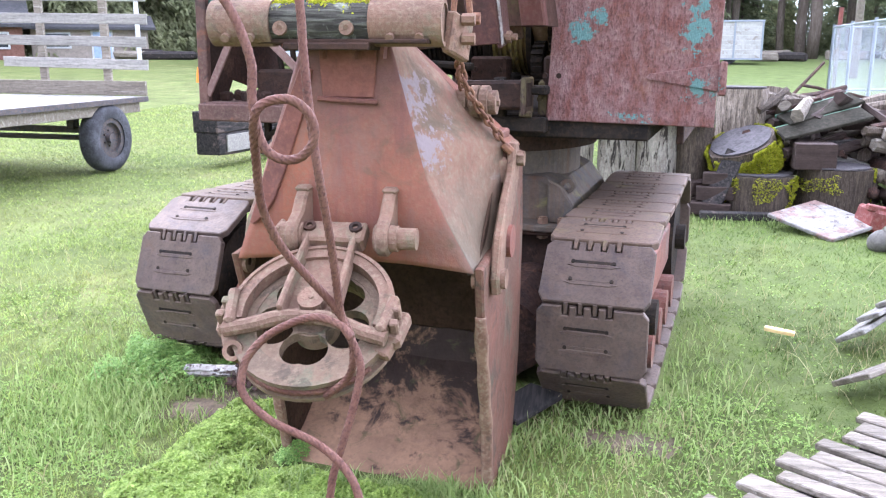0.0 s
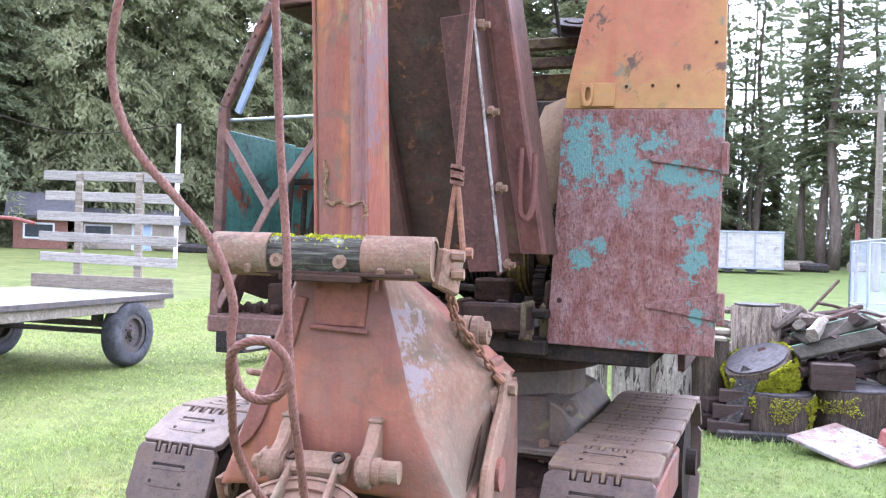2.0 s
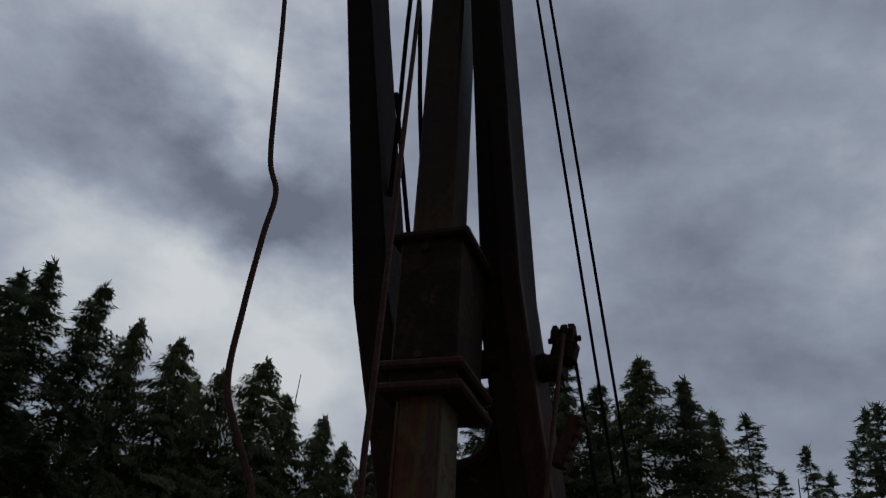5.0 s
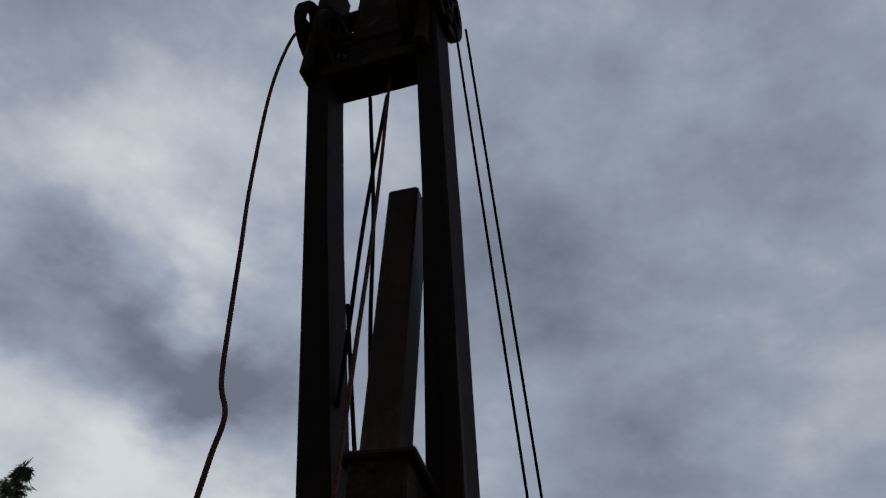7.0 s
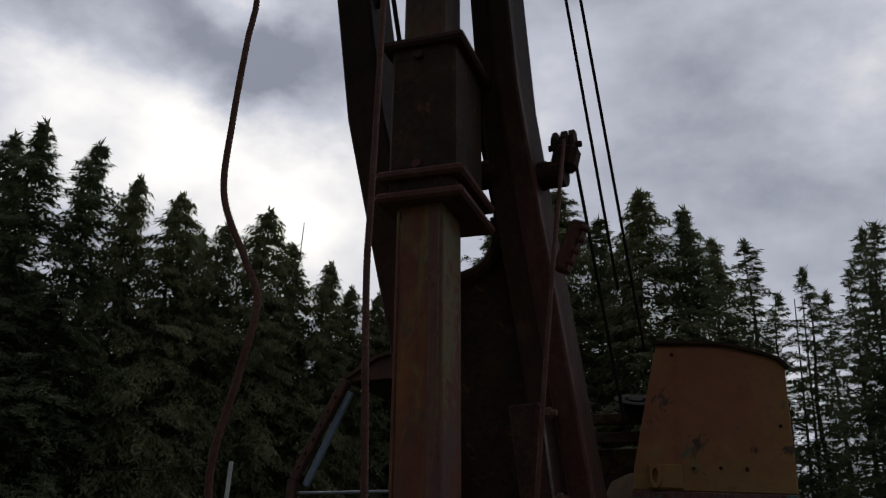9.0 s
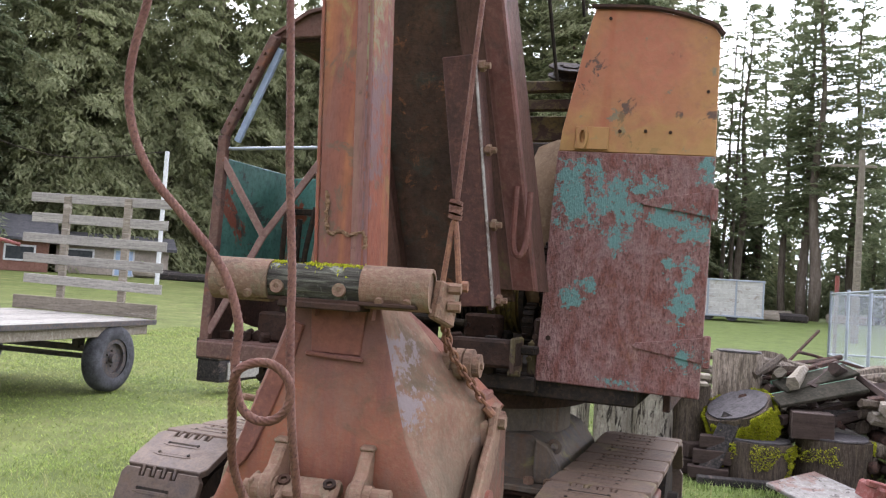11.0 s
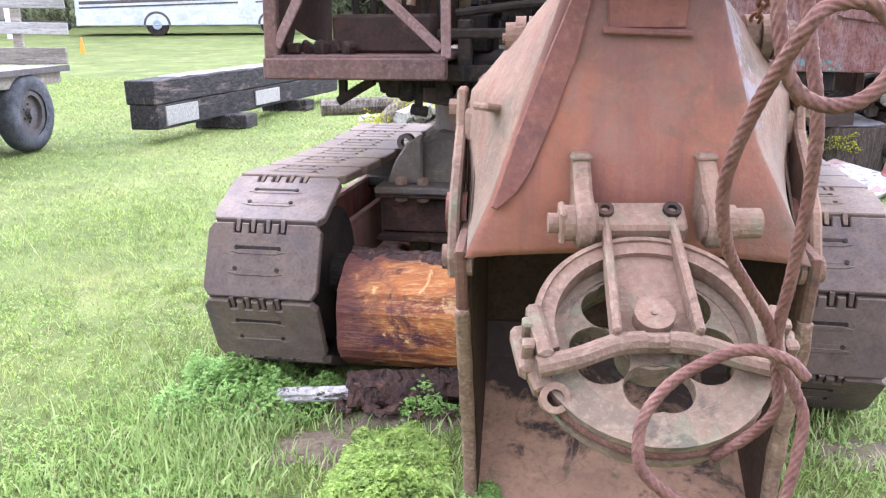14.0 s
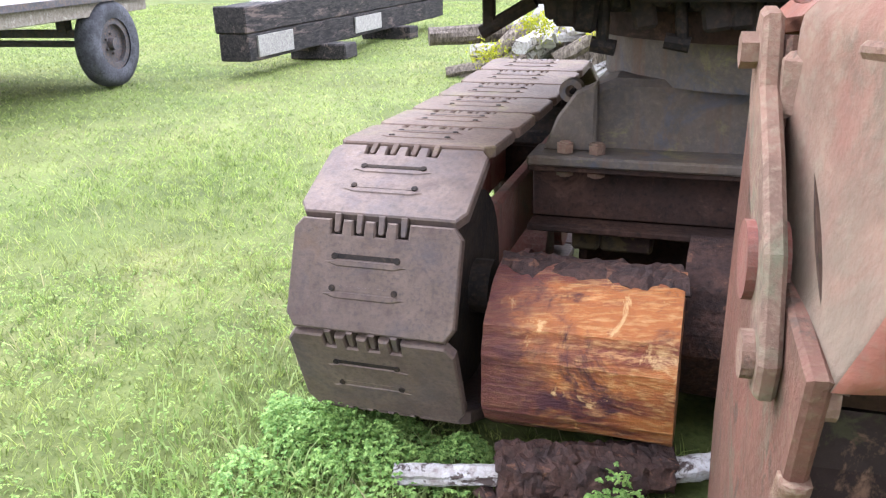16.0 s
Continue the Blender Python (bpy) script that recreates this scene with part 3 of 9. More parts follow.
SIDE_PLATE = surface("worn_side_plate", (0.140, 0.060, 0.042), (0.098, 0.054, 0.038), (0.140, 0.088, 0.058), scale=4, fine=80, rough=0.75, bump=0.5, mid=0.5, width=0.14,
                     spot=(0.102, 0.084, 0.056), spot_scale=5, spot_at=0.55, spot_soft=0.1, spot2=((0.050, 0.040, 0.030), 9.0, 0.56, 0.06, 0.7), mottle=0.2)
WORN_EDGE = surface("ragged_worn_edge", (0.205, 0.128, 0.085), (0.145, 0.080, 0.055), (0.245, 0.180, 0.125), scale=14, fine=90, rough=0.7, bump=0.6, spot=(0.09, 0.06, 0.045), spot_scale=18, spot_at=0.57, spot_soft=0.08)
TRAILER_BOARD = surface("weathered_white_board", (0.47, 0.46, 0.44), (0.38, 0.37, 0.35), (0.44, 0.43, 0.41), scale=2, fine=30, rough=0.6, bump=0.1,
                        spot=(0.24, 0.20, 0.17), spot_scale=2.2, spot_at=0.56, spot_soft=0.12, streak=((0.33, 0.31, 0.28), 3), mottle=0.15)
ANGLE = surface("dull_maroon_angle", (0.095, 0.046, 0.040), (0.07, 0.038, 0.034), (0.13, 0.065, 0.05), scale=5, fine=60, rough=0.7, bump=0.35, streak=((0.055, 0.034, 0.03), 22))
BARE = surface("scuffed_bare_steel", (0.29, 0.275, 0.26), (0.13, 0.095, 0.082), (0.36, 0.34, 0.32), scale=14, fine=60, rough=0.6, bump=0.3)
BIRCH = surface("birch_bark", (0.44, 0.42, 0.40), (0.34, 0.31, 0.28), (0.22, 0.18, 0.16), scale=9, fine=60, rough=0.8, bump=0.5,
                spot=(0.075, 0.055, 0.048), spot_scale=14, spot_at=0.54, spot_stretch=(1.0, 1.4, 1.4))
SILVER = surface("silver_coach_paint", (0.42, 0.43, 0.45), (0.5, 0.51, 0.53), (0.38, 0.39, 0.41), scale=0.8, fine=8, rough=0.35, metal=0.3, bump=0.02)
GALV = surface("galvanised_steel", (0.29, 0.32, 0.36), (0.25, 0.28, 0.32), (0.33, 0.35, 0.38), scale=10, fine=80, rough=0.45, metal=0.5, bump=0.05)
RED_PAINT = surface("faded_red_paint", (0.20, 0.055, 0.045), (0.15, 0.05, 0.045), (0.26, 0.13, 0.11), scale=5, fine=40, rough=0.6, bump=0.2)
ORANGE = surface("orange_plastic", (0.85, 0.25, 0.03), (0.75, 0.22, 0.04), rough=0.5, bump=0.0)
GREEN_BOARD = surface("green_painted_board", (0.11, 0.20, 0.14), (0.08, 0.15, 0.11), (0.15, 0.23, 0.17), scale=6, fine=30, rough=0.7, bump=0.3)
BLACK_SHEET = surface("black_wet_board", (0.024, 0.023, 0.018), (0.040, 0.036, 0.028), (0.055, 0.048, 0.038), scale=5, fine=40, rough=0.9, shine=0.02, bump=0.3)
WALL_TAN = surface("tan_cottage_wall", (0.34, 0.29, 0.25), (0.30, 0.26, 0.22), (0.25, 0.21, 0.18), scale=2, fine=12, rough=0.9, bump=0.1)
BRICKRED = surface("red_plank_wall", (0.21, 0.11, 0.085), (0.17, 0.085, 0.065), (0.14, 0.07, 0.055), scale=2, fine=12, rough=0.9, bump=0.1)
ROOF = surface("grey_shingle_roof", (0.06, 0.06, 0.064), (0.085, 0.082, 0.085), (0.045, 0.045, 0.05), scale=2, fine=10, rough=0.95, bump=0.3)
BLUE_DOOR = surface("pale_blue_paint", (0.36, 0.46, 0.62), (0.32, 0.42, 0.58), rough=0.5, bump=0.0)
GLASS = surface("dark_window_glass", (0.03, 0.035, 0.04), (0.05, 0.055, 0.06), rough=0.08, bump=0.0, rough_var=0.02)
STONE = surface("grey_field_stone", (0.135, 0.125, 0.112), (0.10, 0.092, 0.084), (0.085, 0.08, 0.07), scale=5, fine=40, rough=0.9, bump=0.5, spot=(0.07, 0.08, 0.045), spot_scale=6, spot_at=0.56)
SOIL = surface("bare_damp_soil", (0.105, 0.078, 0.054), (0.15, 0.112, 0.076), (0.062, 0.048, 0.036), scale=8, fine=50, rough=0.95, bump=1.0, spot=(0.085, 0.105, 0.035), spot_scale=14, spot_at=0.54, spot_soft=0.08, mottle=0.35)
TURF = surface("mown_turf", (0.084, 0.104, 0.029), (0.118, 0.132, 0.042), (0.052, 0.070, 0.020), scale=0.55, fine=60, rough=0.95, bump=0.9,
               spot=(0.165, 0.160, 0.064), spot_scale=1.1, spot_at=0.54, spot_soft=0.2, grade=(0, 0.7, 2.2, (0.074, 0.102, 0.027), 0.75), mottle=0.4)
BLADE = leafy("grass_blades", (0.056, 0.104, 0.018), (0.345, 0.420, 0.118), rough=0.6, shine=0.2, through_share=0.4, patch=((0.27, 0.26, 0.10), 1.1), clump=0.46)
BLADE_LUSH = leafy("lush_grass_blades", (0.042, 0.080, 0.016), (0.172, 0.236, 0.064), rough=0.7, shine=0.12, through_share=0.4, patch=((0.18, 0.18, 0.072), 1.6), clump=0.46)
BLADE_DRY = leafy("dry_grass_blades", (0.32, 0.27, 0.14), (0.42, 0.38, 0.2))
CLOVER = leafy("clover_leaves", (0.165, 0.26, 0.045), (0.37, 0.47, 0.125), through_share=0.4, clump=0.2, clump_scale=22)
LAWN_CLOVER = leafy("lawn_clover_leaves", (0.13, 0.23, 0.045), (0.30, 0.42, 0.11))
TALL_BLADE = leafy("long_grass_blades", (0.15, 0.235, 0.06), (0.38, 0.45, 0.18), rough=0.6, shine=0.2)
WEED = leafy("weed_leaves", (0.10, 0.21, 0.045), (0.30, 0.45, 0.12))
NEEDLE = leafy("fir_needles", (0.128, 0.155, 0.088), (0.262, 0.285, 0.170), 0.85, 0.05, 0.55, clump=0.2, clump_scale=0.5)
NEEDLE_PALE = leafy("cedar_sprays", (0.180, 0.202, 0.108), (0.335, 0.342, 0.200), 0.85, 0.05, 0.55, clump=0.2, clump_scale=0.5)

# ---- modelling helpers ----
WORLD_OF = {}


def thing(name, at=None, label="", category="", group="", kind=""):
    m = at if at is not None else Matrix()
    ob = tagged(new(name), label, category, group, kind)
    ob.matrix_basis = m
    ob.empty_display_size = 0.1
    WORLD_OF[ob] = m
    return ob


def mesh_of(name, bm, material, smooth=False):
    me = bpy.data.meshes.new(name)
    bm.normal_update()
    bm.to_mesh(me)
    bm.free()
    me.materials.append(material)
    if smooth:
        for p in me.polygons:
            p.use_smooth = True
    return me


def part(name, bm, material, parent, label="", smooth=False):
    """One mesh, given in world places, under a thing or a part."""
    bm.transform(WORLD_OF[parent].inverted())
    ob = new(name, mesh_of(name, bm, material, smooth))
    ob.parent = parent
    WORLD_OF[ob] = WORLD_OF[parent]
    return tagged(ob, label)


def piece(name, mesh, parent, m):
    """One of many alike pieces on a shared mesh, at the world pose m."""
    ob = new(name, mesh)
    ob.parent = parent
    ob.matrix_basis = WORLD_OF[parent].inverted() @ m
    WORLD_OF[ob] = m
    return ob


def single(name, bm, material, label="", category="", group="", kind="", smooth=False, at=None):
    """A thing that is one mesh, given in world places."""
    m = at if at is not None else Matrix()
    bm.transform(m.inverted())
    ob = tagged(new(name, mesh_of(name, bm, material, smooth)), label, category, group, kind)
    ob.matrix_basis = m
    WORLD_OF[ob] = m
    return ob


def bevelled(bm, geom_edges, width, seg=1):
    if width > 0:
        bmesh.ops.bevel(bm, geom=geom_edges, offset=width, segments=seg, affect="EDGES", clamp_overlap=True)


def box(bm, size, m=None, bevel=0.0):
    """A box of that size, centred, put at m."""
    r = bmesh.ops.create_cube(bm, size=1.0, matrix=(m if m is not None else Matrix()) @ Matrix.Diagonal((*size, 1)))
    if bevel:
        bevelled(bm, list({e for v in r["verts"] for e in v.link_edges}), bevel)
    return bm


def bar(bm, a, b, width, depth, side=(1, 0, 0), bevel=0.0):
    """A rectangular bar from a to b; width runs along side."""
    a, b = Vector(a), Vector(b)
    z = (b - a).normalized()
    x = Vector(side)
    x = (x - z * x.dot(z)).normalized()
    y = z.cross(x)
    m = Matrix((x, y, z)).transposed().to_4x4()
    m.translation = (a + b) / 2
    return box(bm, (width, depth, (b - a).length), m, bevel)


def rod(bm, a, b, r, r2=None, n=14, caps=True):
    a, b = Vector(a), Vector(b)
    m = (b - a).to_track_quat("Z", "Y").to_matrix().to_4x4()
    m.translation = (a + b) / 2
    bmesh.ops.create_cone(bm, cap_ends=caps, segments=n, radius1=r, radius2=r if r2 is None else r2, depth=(b - a).length, matrix=m)
    return bm


def prism(bm, outline, depth, m, bevel=0.0):
    """A flat outline in the x, y of m, made solid by depth along its z, centred."""
    lo = [bm.verts.new(m @ Vector((x, y, -depth / 2))) for x, y in outline]
    hi = [bm.verts.new(m @ Vector((x, y, depth / 2))) for x, y in outline]
    n = len(outline)
    faces = [bm.faces.new(list(reversed(lo))), bm.faces.new(hi)]
    for i in range(n):
        faces.append(bm.faces.new((lo[i], lo[(i + 1) % n], hi[(i + 1) % n], hi[i])))
    bmesh.ops.recalc_face_normals(bm, faces=faces)
    if bevel:
        bevelled(bm, list({e for e in faces[0].edges} | {e for e in faces[1].edges}), bevel)
    return bm


def ring(bm, r0, r1, depth, m, start=0.0, end=360.0, n=32):
    """A flat ring or arc between two radii."""
    full = end - start >= 359.9
    k = n if full else n + 1
    rows = []
    for i in range(k):
        a = radians(start + (end - start) * i / n)
        c, s = math.cos(a), math.sin(a)
        rows.append([bm.verts.new(m @ Vector((r * c, r * s, h))) for r, h in ((r0, -depth / 2), (r1, -depth / 2), (r1, depth / 2), (r0, depth / 2))])
    made = []
    for i in range(n):
        p, q = rows[i], rows[(i + 1) % k]
        for j in range(4):
            made.append(bm.faces.new((p[j], p[(j + 1) % 4], q[(j + 1) % 4], q[j])))
    if not full:
        made += [bm.faces.new(rows[0]), bm.faces.new(list(reversed(rows[-1])))]
    bmesh.ops.recalc_face_normals(bm, faces=made)
    return bm


def smooth_line(points, per=8):
    """A Catmull-Rom line through points."""
    p = [Vector(q) for q in points]
    p = [p[0] * 2 - p[1]] + p + [p[-1] * 2 - p[-2]]
    out = []
    for i in range(1, len(p) - 2):
        for k in range(per):
            t = k / per
            a, b, c, d = p[i - 1], p[i], p[i + 1], p[i + 2]
            out.append(0.5 * ((2 * b) + (c - a) * t + (2 * a - 5 * b + 4 * c - d) * t * t + (3 * b - a - 3 * c + d) * t ** 3))
    out.append(p[-2])
    return out


def resampled(line, step):
    out, carry = [line[0].copy()], 0.0
    for a, b in zip(line, line[1:]):
        ln = (b - a).length
        s = step - carry
        while s <= ln:
            out.append(a.lerp(b, s / ln))
            s += step
        carry = ln - (s - step)
    return out


def sweep(bm, line, radius, n=8, strands=0, lay=0.0, taper=None, caps=True):
    """A round or stranded cross-section carried along a line without twisting; lay: metres for one turn of the strands."""
    up = Vector((0.31, 0.2, 0.93))
    rows, along = [], 0.0
    for i, p in enumerate(line):
        t = (line[min(i + 1, len(line) - 1)] - line[max(i - 1, 0)]).normalized()
        up = (up - t * up.dot(t)).normalized()
        side = t.cross(up)
        if i:
            along += (p - line[i - 1]).length
        turn = along / lay * 2 * math.pi if lay else 0.0
        rr = radius if taper is None else radius * (1 + (taper - 1) * i / (len(line) - 1))
        row = []
        for k in range(n):
            a = 2 * math.pi * k / n
            r = rr * (1 + (0.19 * abs(math.cos(strands * a / 2)) - 0.06 if strands else 0))
            row.append(bm.verts.new(p + (up * math.cos(a + turn) + side * math.sin(a + turn)) * r))
        rows.append(row)
    for a, b in zip(rows, rows[1:]):
        for k in range(n):
            bm.faces.new((a[k], a[(k + 1) % n], b[(k + 1) % n], b[k]))
    if caps:
        bm.faces.new(list(reversed(rows[0])))
        bm.faces.new(rows[-1])
    return bm


def wire_rope(bm, points, radius, per=10):
    line = resampled(smooth_line(points, per), radius * 0.75)
    return sweep(bm, line, radius, n=24, strands=6, lay=radius * 11)


def rough_up(bm, amount, scale=6.0, seed=0):
    """Push points about a little, for hewn and rotten things."""
    for v in bm.verts:
        q = v.co * scale + Vector((seed * 3.7, seed * 1.3, 0))
        v.co += Vector((noise.noise(q), noise.noise(q + Vector((9, 0, 0))), noise.noise(q + Vector((0, 9, 0))))) * amount
    return bm


def raw_mesh(name, verts, faces, material):
    me = bpy.data.meshes.new(name)
    me.from_pydata(verts, [], faces)
    me.materials.append(material)
    me.update()
    return me


def log_mesh(bm, a, b, r, n=20, rows=6, wobble=0.06, seed=0):
    """A log with an uneven skin."""
    a, b = Vector(a), Vector(b)
    line = [a.lerp(b, i / rows) for i in range(rows + 1)]
    before = len(bm.verts)
    sweep(bm, line, r, n=n)
    bm.verts.ensure_lookup_table()
    ax = (b - a).normalized()
    for v in bm.verts[before:]:
        d = v.co - a
        radial = d - ax * d.dot(ax)
        k = 1 + wobble * noise.noise(Vector((seed * 5.1, 0, 0)) + radial.normalized() * 1.7 + ax * d.dot(ax) * 2) + wobble * 0.6 * noise.noise(radial.normalized() * 6 + Vector((0, seed, 0)))
        v.co = a + ax * d.dot(ax) + radial * k
    return bm

# ---- ground ----


def ground_height(x, y):
    near = math.exp(-((x / 9) ** 2 + ((y - 2) / 9) ** 2))
    far = min(1.0, max(0.0, (math.hypot(x - 0.9, y + 3.0) - 16) / 40))
    return 0.025 * noise.noise(Vector((x * 0.7, y * 0.7, 0))) * (0.3 + near) - 0.012 + 0.8 * far * far * (3 - 2 * far)


def spaced(lo, hi, inner_lo, inner_hi, fine, n_out):
    mids = list(np.arange(inner_lo, inner_hi + 1e-6, fine))
    left = [inner_lo - (inner_lo - lo) * (k / n_out) ** 2.4 for k in range(n_out, 0, -1)]
    right = [inner_hi + (hi - inner_hi) * (k / n_out) ** 2.4 for k in range(1, n_out + 1)]
    return left + mids + right


def build_ground():
    xs = spaced(-600, 600, -8, 8, 0.2, 22)
    ys = spaced(-300, 900, -4, 12, 0.2, 22)
    verts = [(x, y, ground_height(x, y)) for y in ys for x in xs]
    w = len(xs)
    faces = [(j * w + i, j * w + i + 1, (j + 1) * w + i + 1, (j + 1) * w + i) for j in range(len(ys) - 1) for i in range(w - 1)]
    me = raw_mesh("ground", verts, faces, TURF)
    for p in me.polygons:
        p.use_smooth = True
    tagged(new("ground", me), "wide mown lawn of patchy green grass", "ground", kind="structure")


build_ground()

# ---- the power shovel ----
# its crawlers and house are turned a little; u runs across, v backwards
MACHINE = pose(0.03, 0.10, 0, 0, 0, -9.5)


def mp(u, v, z):
    return MACHINE @ Vector((u, v, z))


AX = MACHINE.to_3x3() @ Vector((1, 0, 0))
shovel = thing("power_shovel", pose(0.1, 0.9, 0), "old rusty red cable power shovel parked on grass, dipper lowered", "excavator")

# crawler tracks
DRUM_R, DRUM_Z, FRONT_V, REAR_V = 0.345, 0.355, 0.27, 1.80


def track_path(s):
    """A point of the crawler's loop and its outward normal, s metres from the top of the front drum going forwards and down."""
    straight, half = REAR_V - FRONT_V, math.pi * DRUM_R
    s %= 2 * straight + 2 * half
    if s < half:
        a = s / DRUM_R
        return FRONT_V - DRUM_R * math.sin(a), DRUM_Z + DRUM_R * math.cos(a)
    s -= half
    if s < straight:
        return FRONT_V + s, DRUM_Z - DRUM_R
    s -= straight
    if s < half:
        a = s / DRUM_R
        return REAR_V + DRUM_R * math.sin(a), DRUM_Z - DRUM_R * math.cos(a)
    s -= half
    sag = 0.02 * math.sin(math.pi * s / straight)
    return REAR_V - s, DRUM_Z + DRUM_R - sag


SHOES = 20
PITCH = (2 * (REAR_V - FRONT_V) + 2 * math.pi * DRUM_R) / SHOES


def shoe_mesh(bend, steel):
    """A cast shoe: x across, y along the track, z outwards; slots behind, and teeth in front that follow the next shoe, bent down by that many degrees."""
    w, h = 0.20, PITCH / 2 - 0.0055
    t0, tw, td = -0.108, 0.0265, 0.038
    outline = [(-w + 0.02, -h), (t0 - 0.02, -h), (t0 + 8 * tw, -h), (w - 0.02, -h), (w, -h + 0.03), (w, h - 0.025), (w - 0.02, h)]
    for i in reversed(range(4)):
        x = t0 + i * 2 * tw
        outline += [(x + tw + 0.001, h), (x + tw - 0.001, h - td + 0.004), (x + 0.001, h - td + 0.004), (x - 0.001, h)]
    outline += [(-w + 0.02, h), (-w, h - 0.025), (-w, -h + 0.03)]
    bm = bmesh.new()
    prism(bm, outline, 0.03, Matrix(), 0.004)
    # teeth, turned about the joint
    turn = Matrix.Translation((0, -h - 0.0035, 0)) @ Matrix.Rotation(radians(bend), 4, "X")
    for i in range(4):
        x = t0 + i * 2 * tw
        prism(bm, [(x + 0.0055, 0.012), (x + tw - 0.0055, 0.012), (x + tw - 0.0065, -td + 0.010), (x + tw - 0.010, -td + 0.006), (x + 0.010, -td + 0.006), (x + 0.0065, -td + 0.010)], 0.026, turn @ Matrix.Translation((0, 0, -0.001)), 0.002)
    for y in (-0.036, 0.036):
        lip_line = [(-0.120, -0.004), (-0.085, 0.004), (0.05, 0.004), (0.085, -0.004), (0.05, -0.013), (-0.085, -0.013)]
        prism(bm, [(x, yy + y - 0.004) for x, yy in lip_line], 0.010, Matrix.Translation((0, 0, 0.0125)), 0.003)
    # lugs on the inside
    for x in (-0.06, 0.06):
        box(bm, (0.05, 0.10, 0.06), Matrix.Translation((x, 0, -0.042)), 0.008)
    bm.faces.index_update()
    plain = len(bm.faces)
    # proud dark strips and discs that paint the shade of slots and holes
    for y in (-0.036, 0.036):
        prism(bm, [(-0.100, y + 0.001), (0.065, y + 0.001), (0.056, y + 0.012), (-0.090, y + 0.012)], 0.001, Matrix.Translation((0, 0, 0.0155)))
        for x in (-0.092, 0.057):
            rod(bm, (x, y + 0.006, 0.012), (x, y + 0.006, 0.0185), 0.0075, n=10)
    # dark backing plate added in the finger joint to stand for its shade
    box(bm, (8 * tw + 0.012, td + 0.010, 0.004), Matrix.Translation((t0 + 3.5 * tw, h - td / 2 + 0.004, -0.010)))
    me = mesh_of("track_shoe", bm, steel)
    me.materials.append(GREASE)
    for p in me.polygons:
        if p.index >= plain:
            p.material_index = 1
    return me


SHOE = functools.lru_cache(maxsize=None)(shoe_mesh)


def crawler(centre, phase):
    bm = bmesh.new()
    # side frame and lower rollers
    for du in (-0.11, 0.11):
        bar(bm, mp(centre + du, FRONT_V, DRUM_Z + 0.02), mp(centre + du, REAR_V, DRUM_Z + 0.02), 0.045, 0.20, AX, 0.01)
        bar(bm, mp(centre + du, FRONT_V + 0.15, 0.12), mp(centre + du, REAR_V - 0.15, 0.12), 0.03, 0.08, AX, 0.006)
    for k in range(4):
        v = FRONT_V + 0.28 + k * 0.31
        rod(bm, mp(centre - 0.17, v, 0.13), mp(centre + 0.17, v, 0.13), 0.085, n=18)
    track = part("crawler_track", bm, RUST, shovel, "crawler track of wide worn brown steel shoes")
    for v in (FRONT_V, REAR_V):
        bm = bmesh.new()
        rod(bm, mp(centre - 0.15, v, DRUM_Z), mp(centre + 0.15, v, DRUM_Z), DRUM_R - 0.10, n=28)
        rod(bm, mp(centre - 0.20, v, DRUM_Z), mp(centre + 0.20, v, DRUM_Z), 0.07, n=16)
        part("drive_drum", bm, GREASE, track)
        for k in range(9):
            bm = bmesh.new()
            a = 2 * math.pi * k / 9
            c = mp(centre, v + math.cos(a) * (DRUM_R - 0.09), DRUM_Z + math.sin(a) * (DRUM_R - 0.09))
            d = MACHINE.to_3x3() @ Vector((0, math.cos(a), math.sin(a)))
            bar(bm, c - d * 0.05, c + d * 0.035, 0.22, 0.06, AX, 0.01)
            part("drive_lug", bm, GREASE, track)
    for k in range(SHOES):
        s = (k + phase) * PITCH
        a, b = track_path(s), track_path(s + PITCH)
        # world frame of the shoe: x across, y back along the loop, z outwards
        along = (mp(0, *a) - mp(0, *b)).normalized()
        out = AX.cross(along)
        c = (mp(centre, *a) + mp(centre, *b)) / 2
        m = Matrix((AX, along, out)).transposed().to_4x4()
        m.translation = c
        after = (mp(0, *b) - mp(0, *track_path(s + 2 * PITCH))).normalized()
        # browner steel on the shoes that face up
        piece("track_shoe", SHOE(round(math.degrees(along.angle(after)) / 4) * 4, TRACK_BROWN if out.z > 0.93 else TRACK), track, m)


crawler(-0.895, 0.07)
crawler(0.868, 0.62)


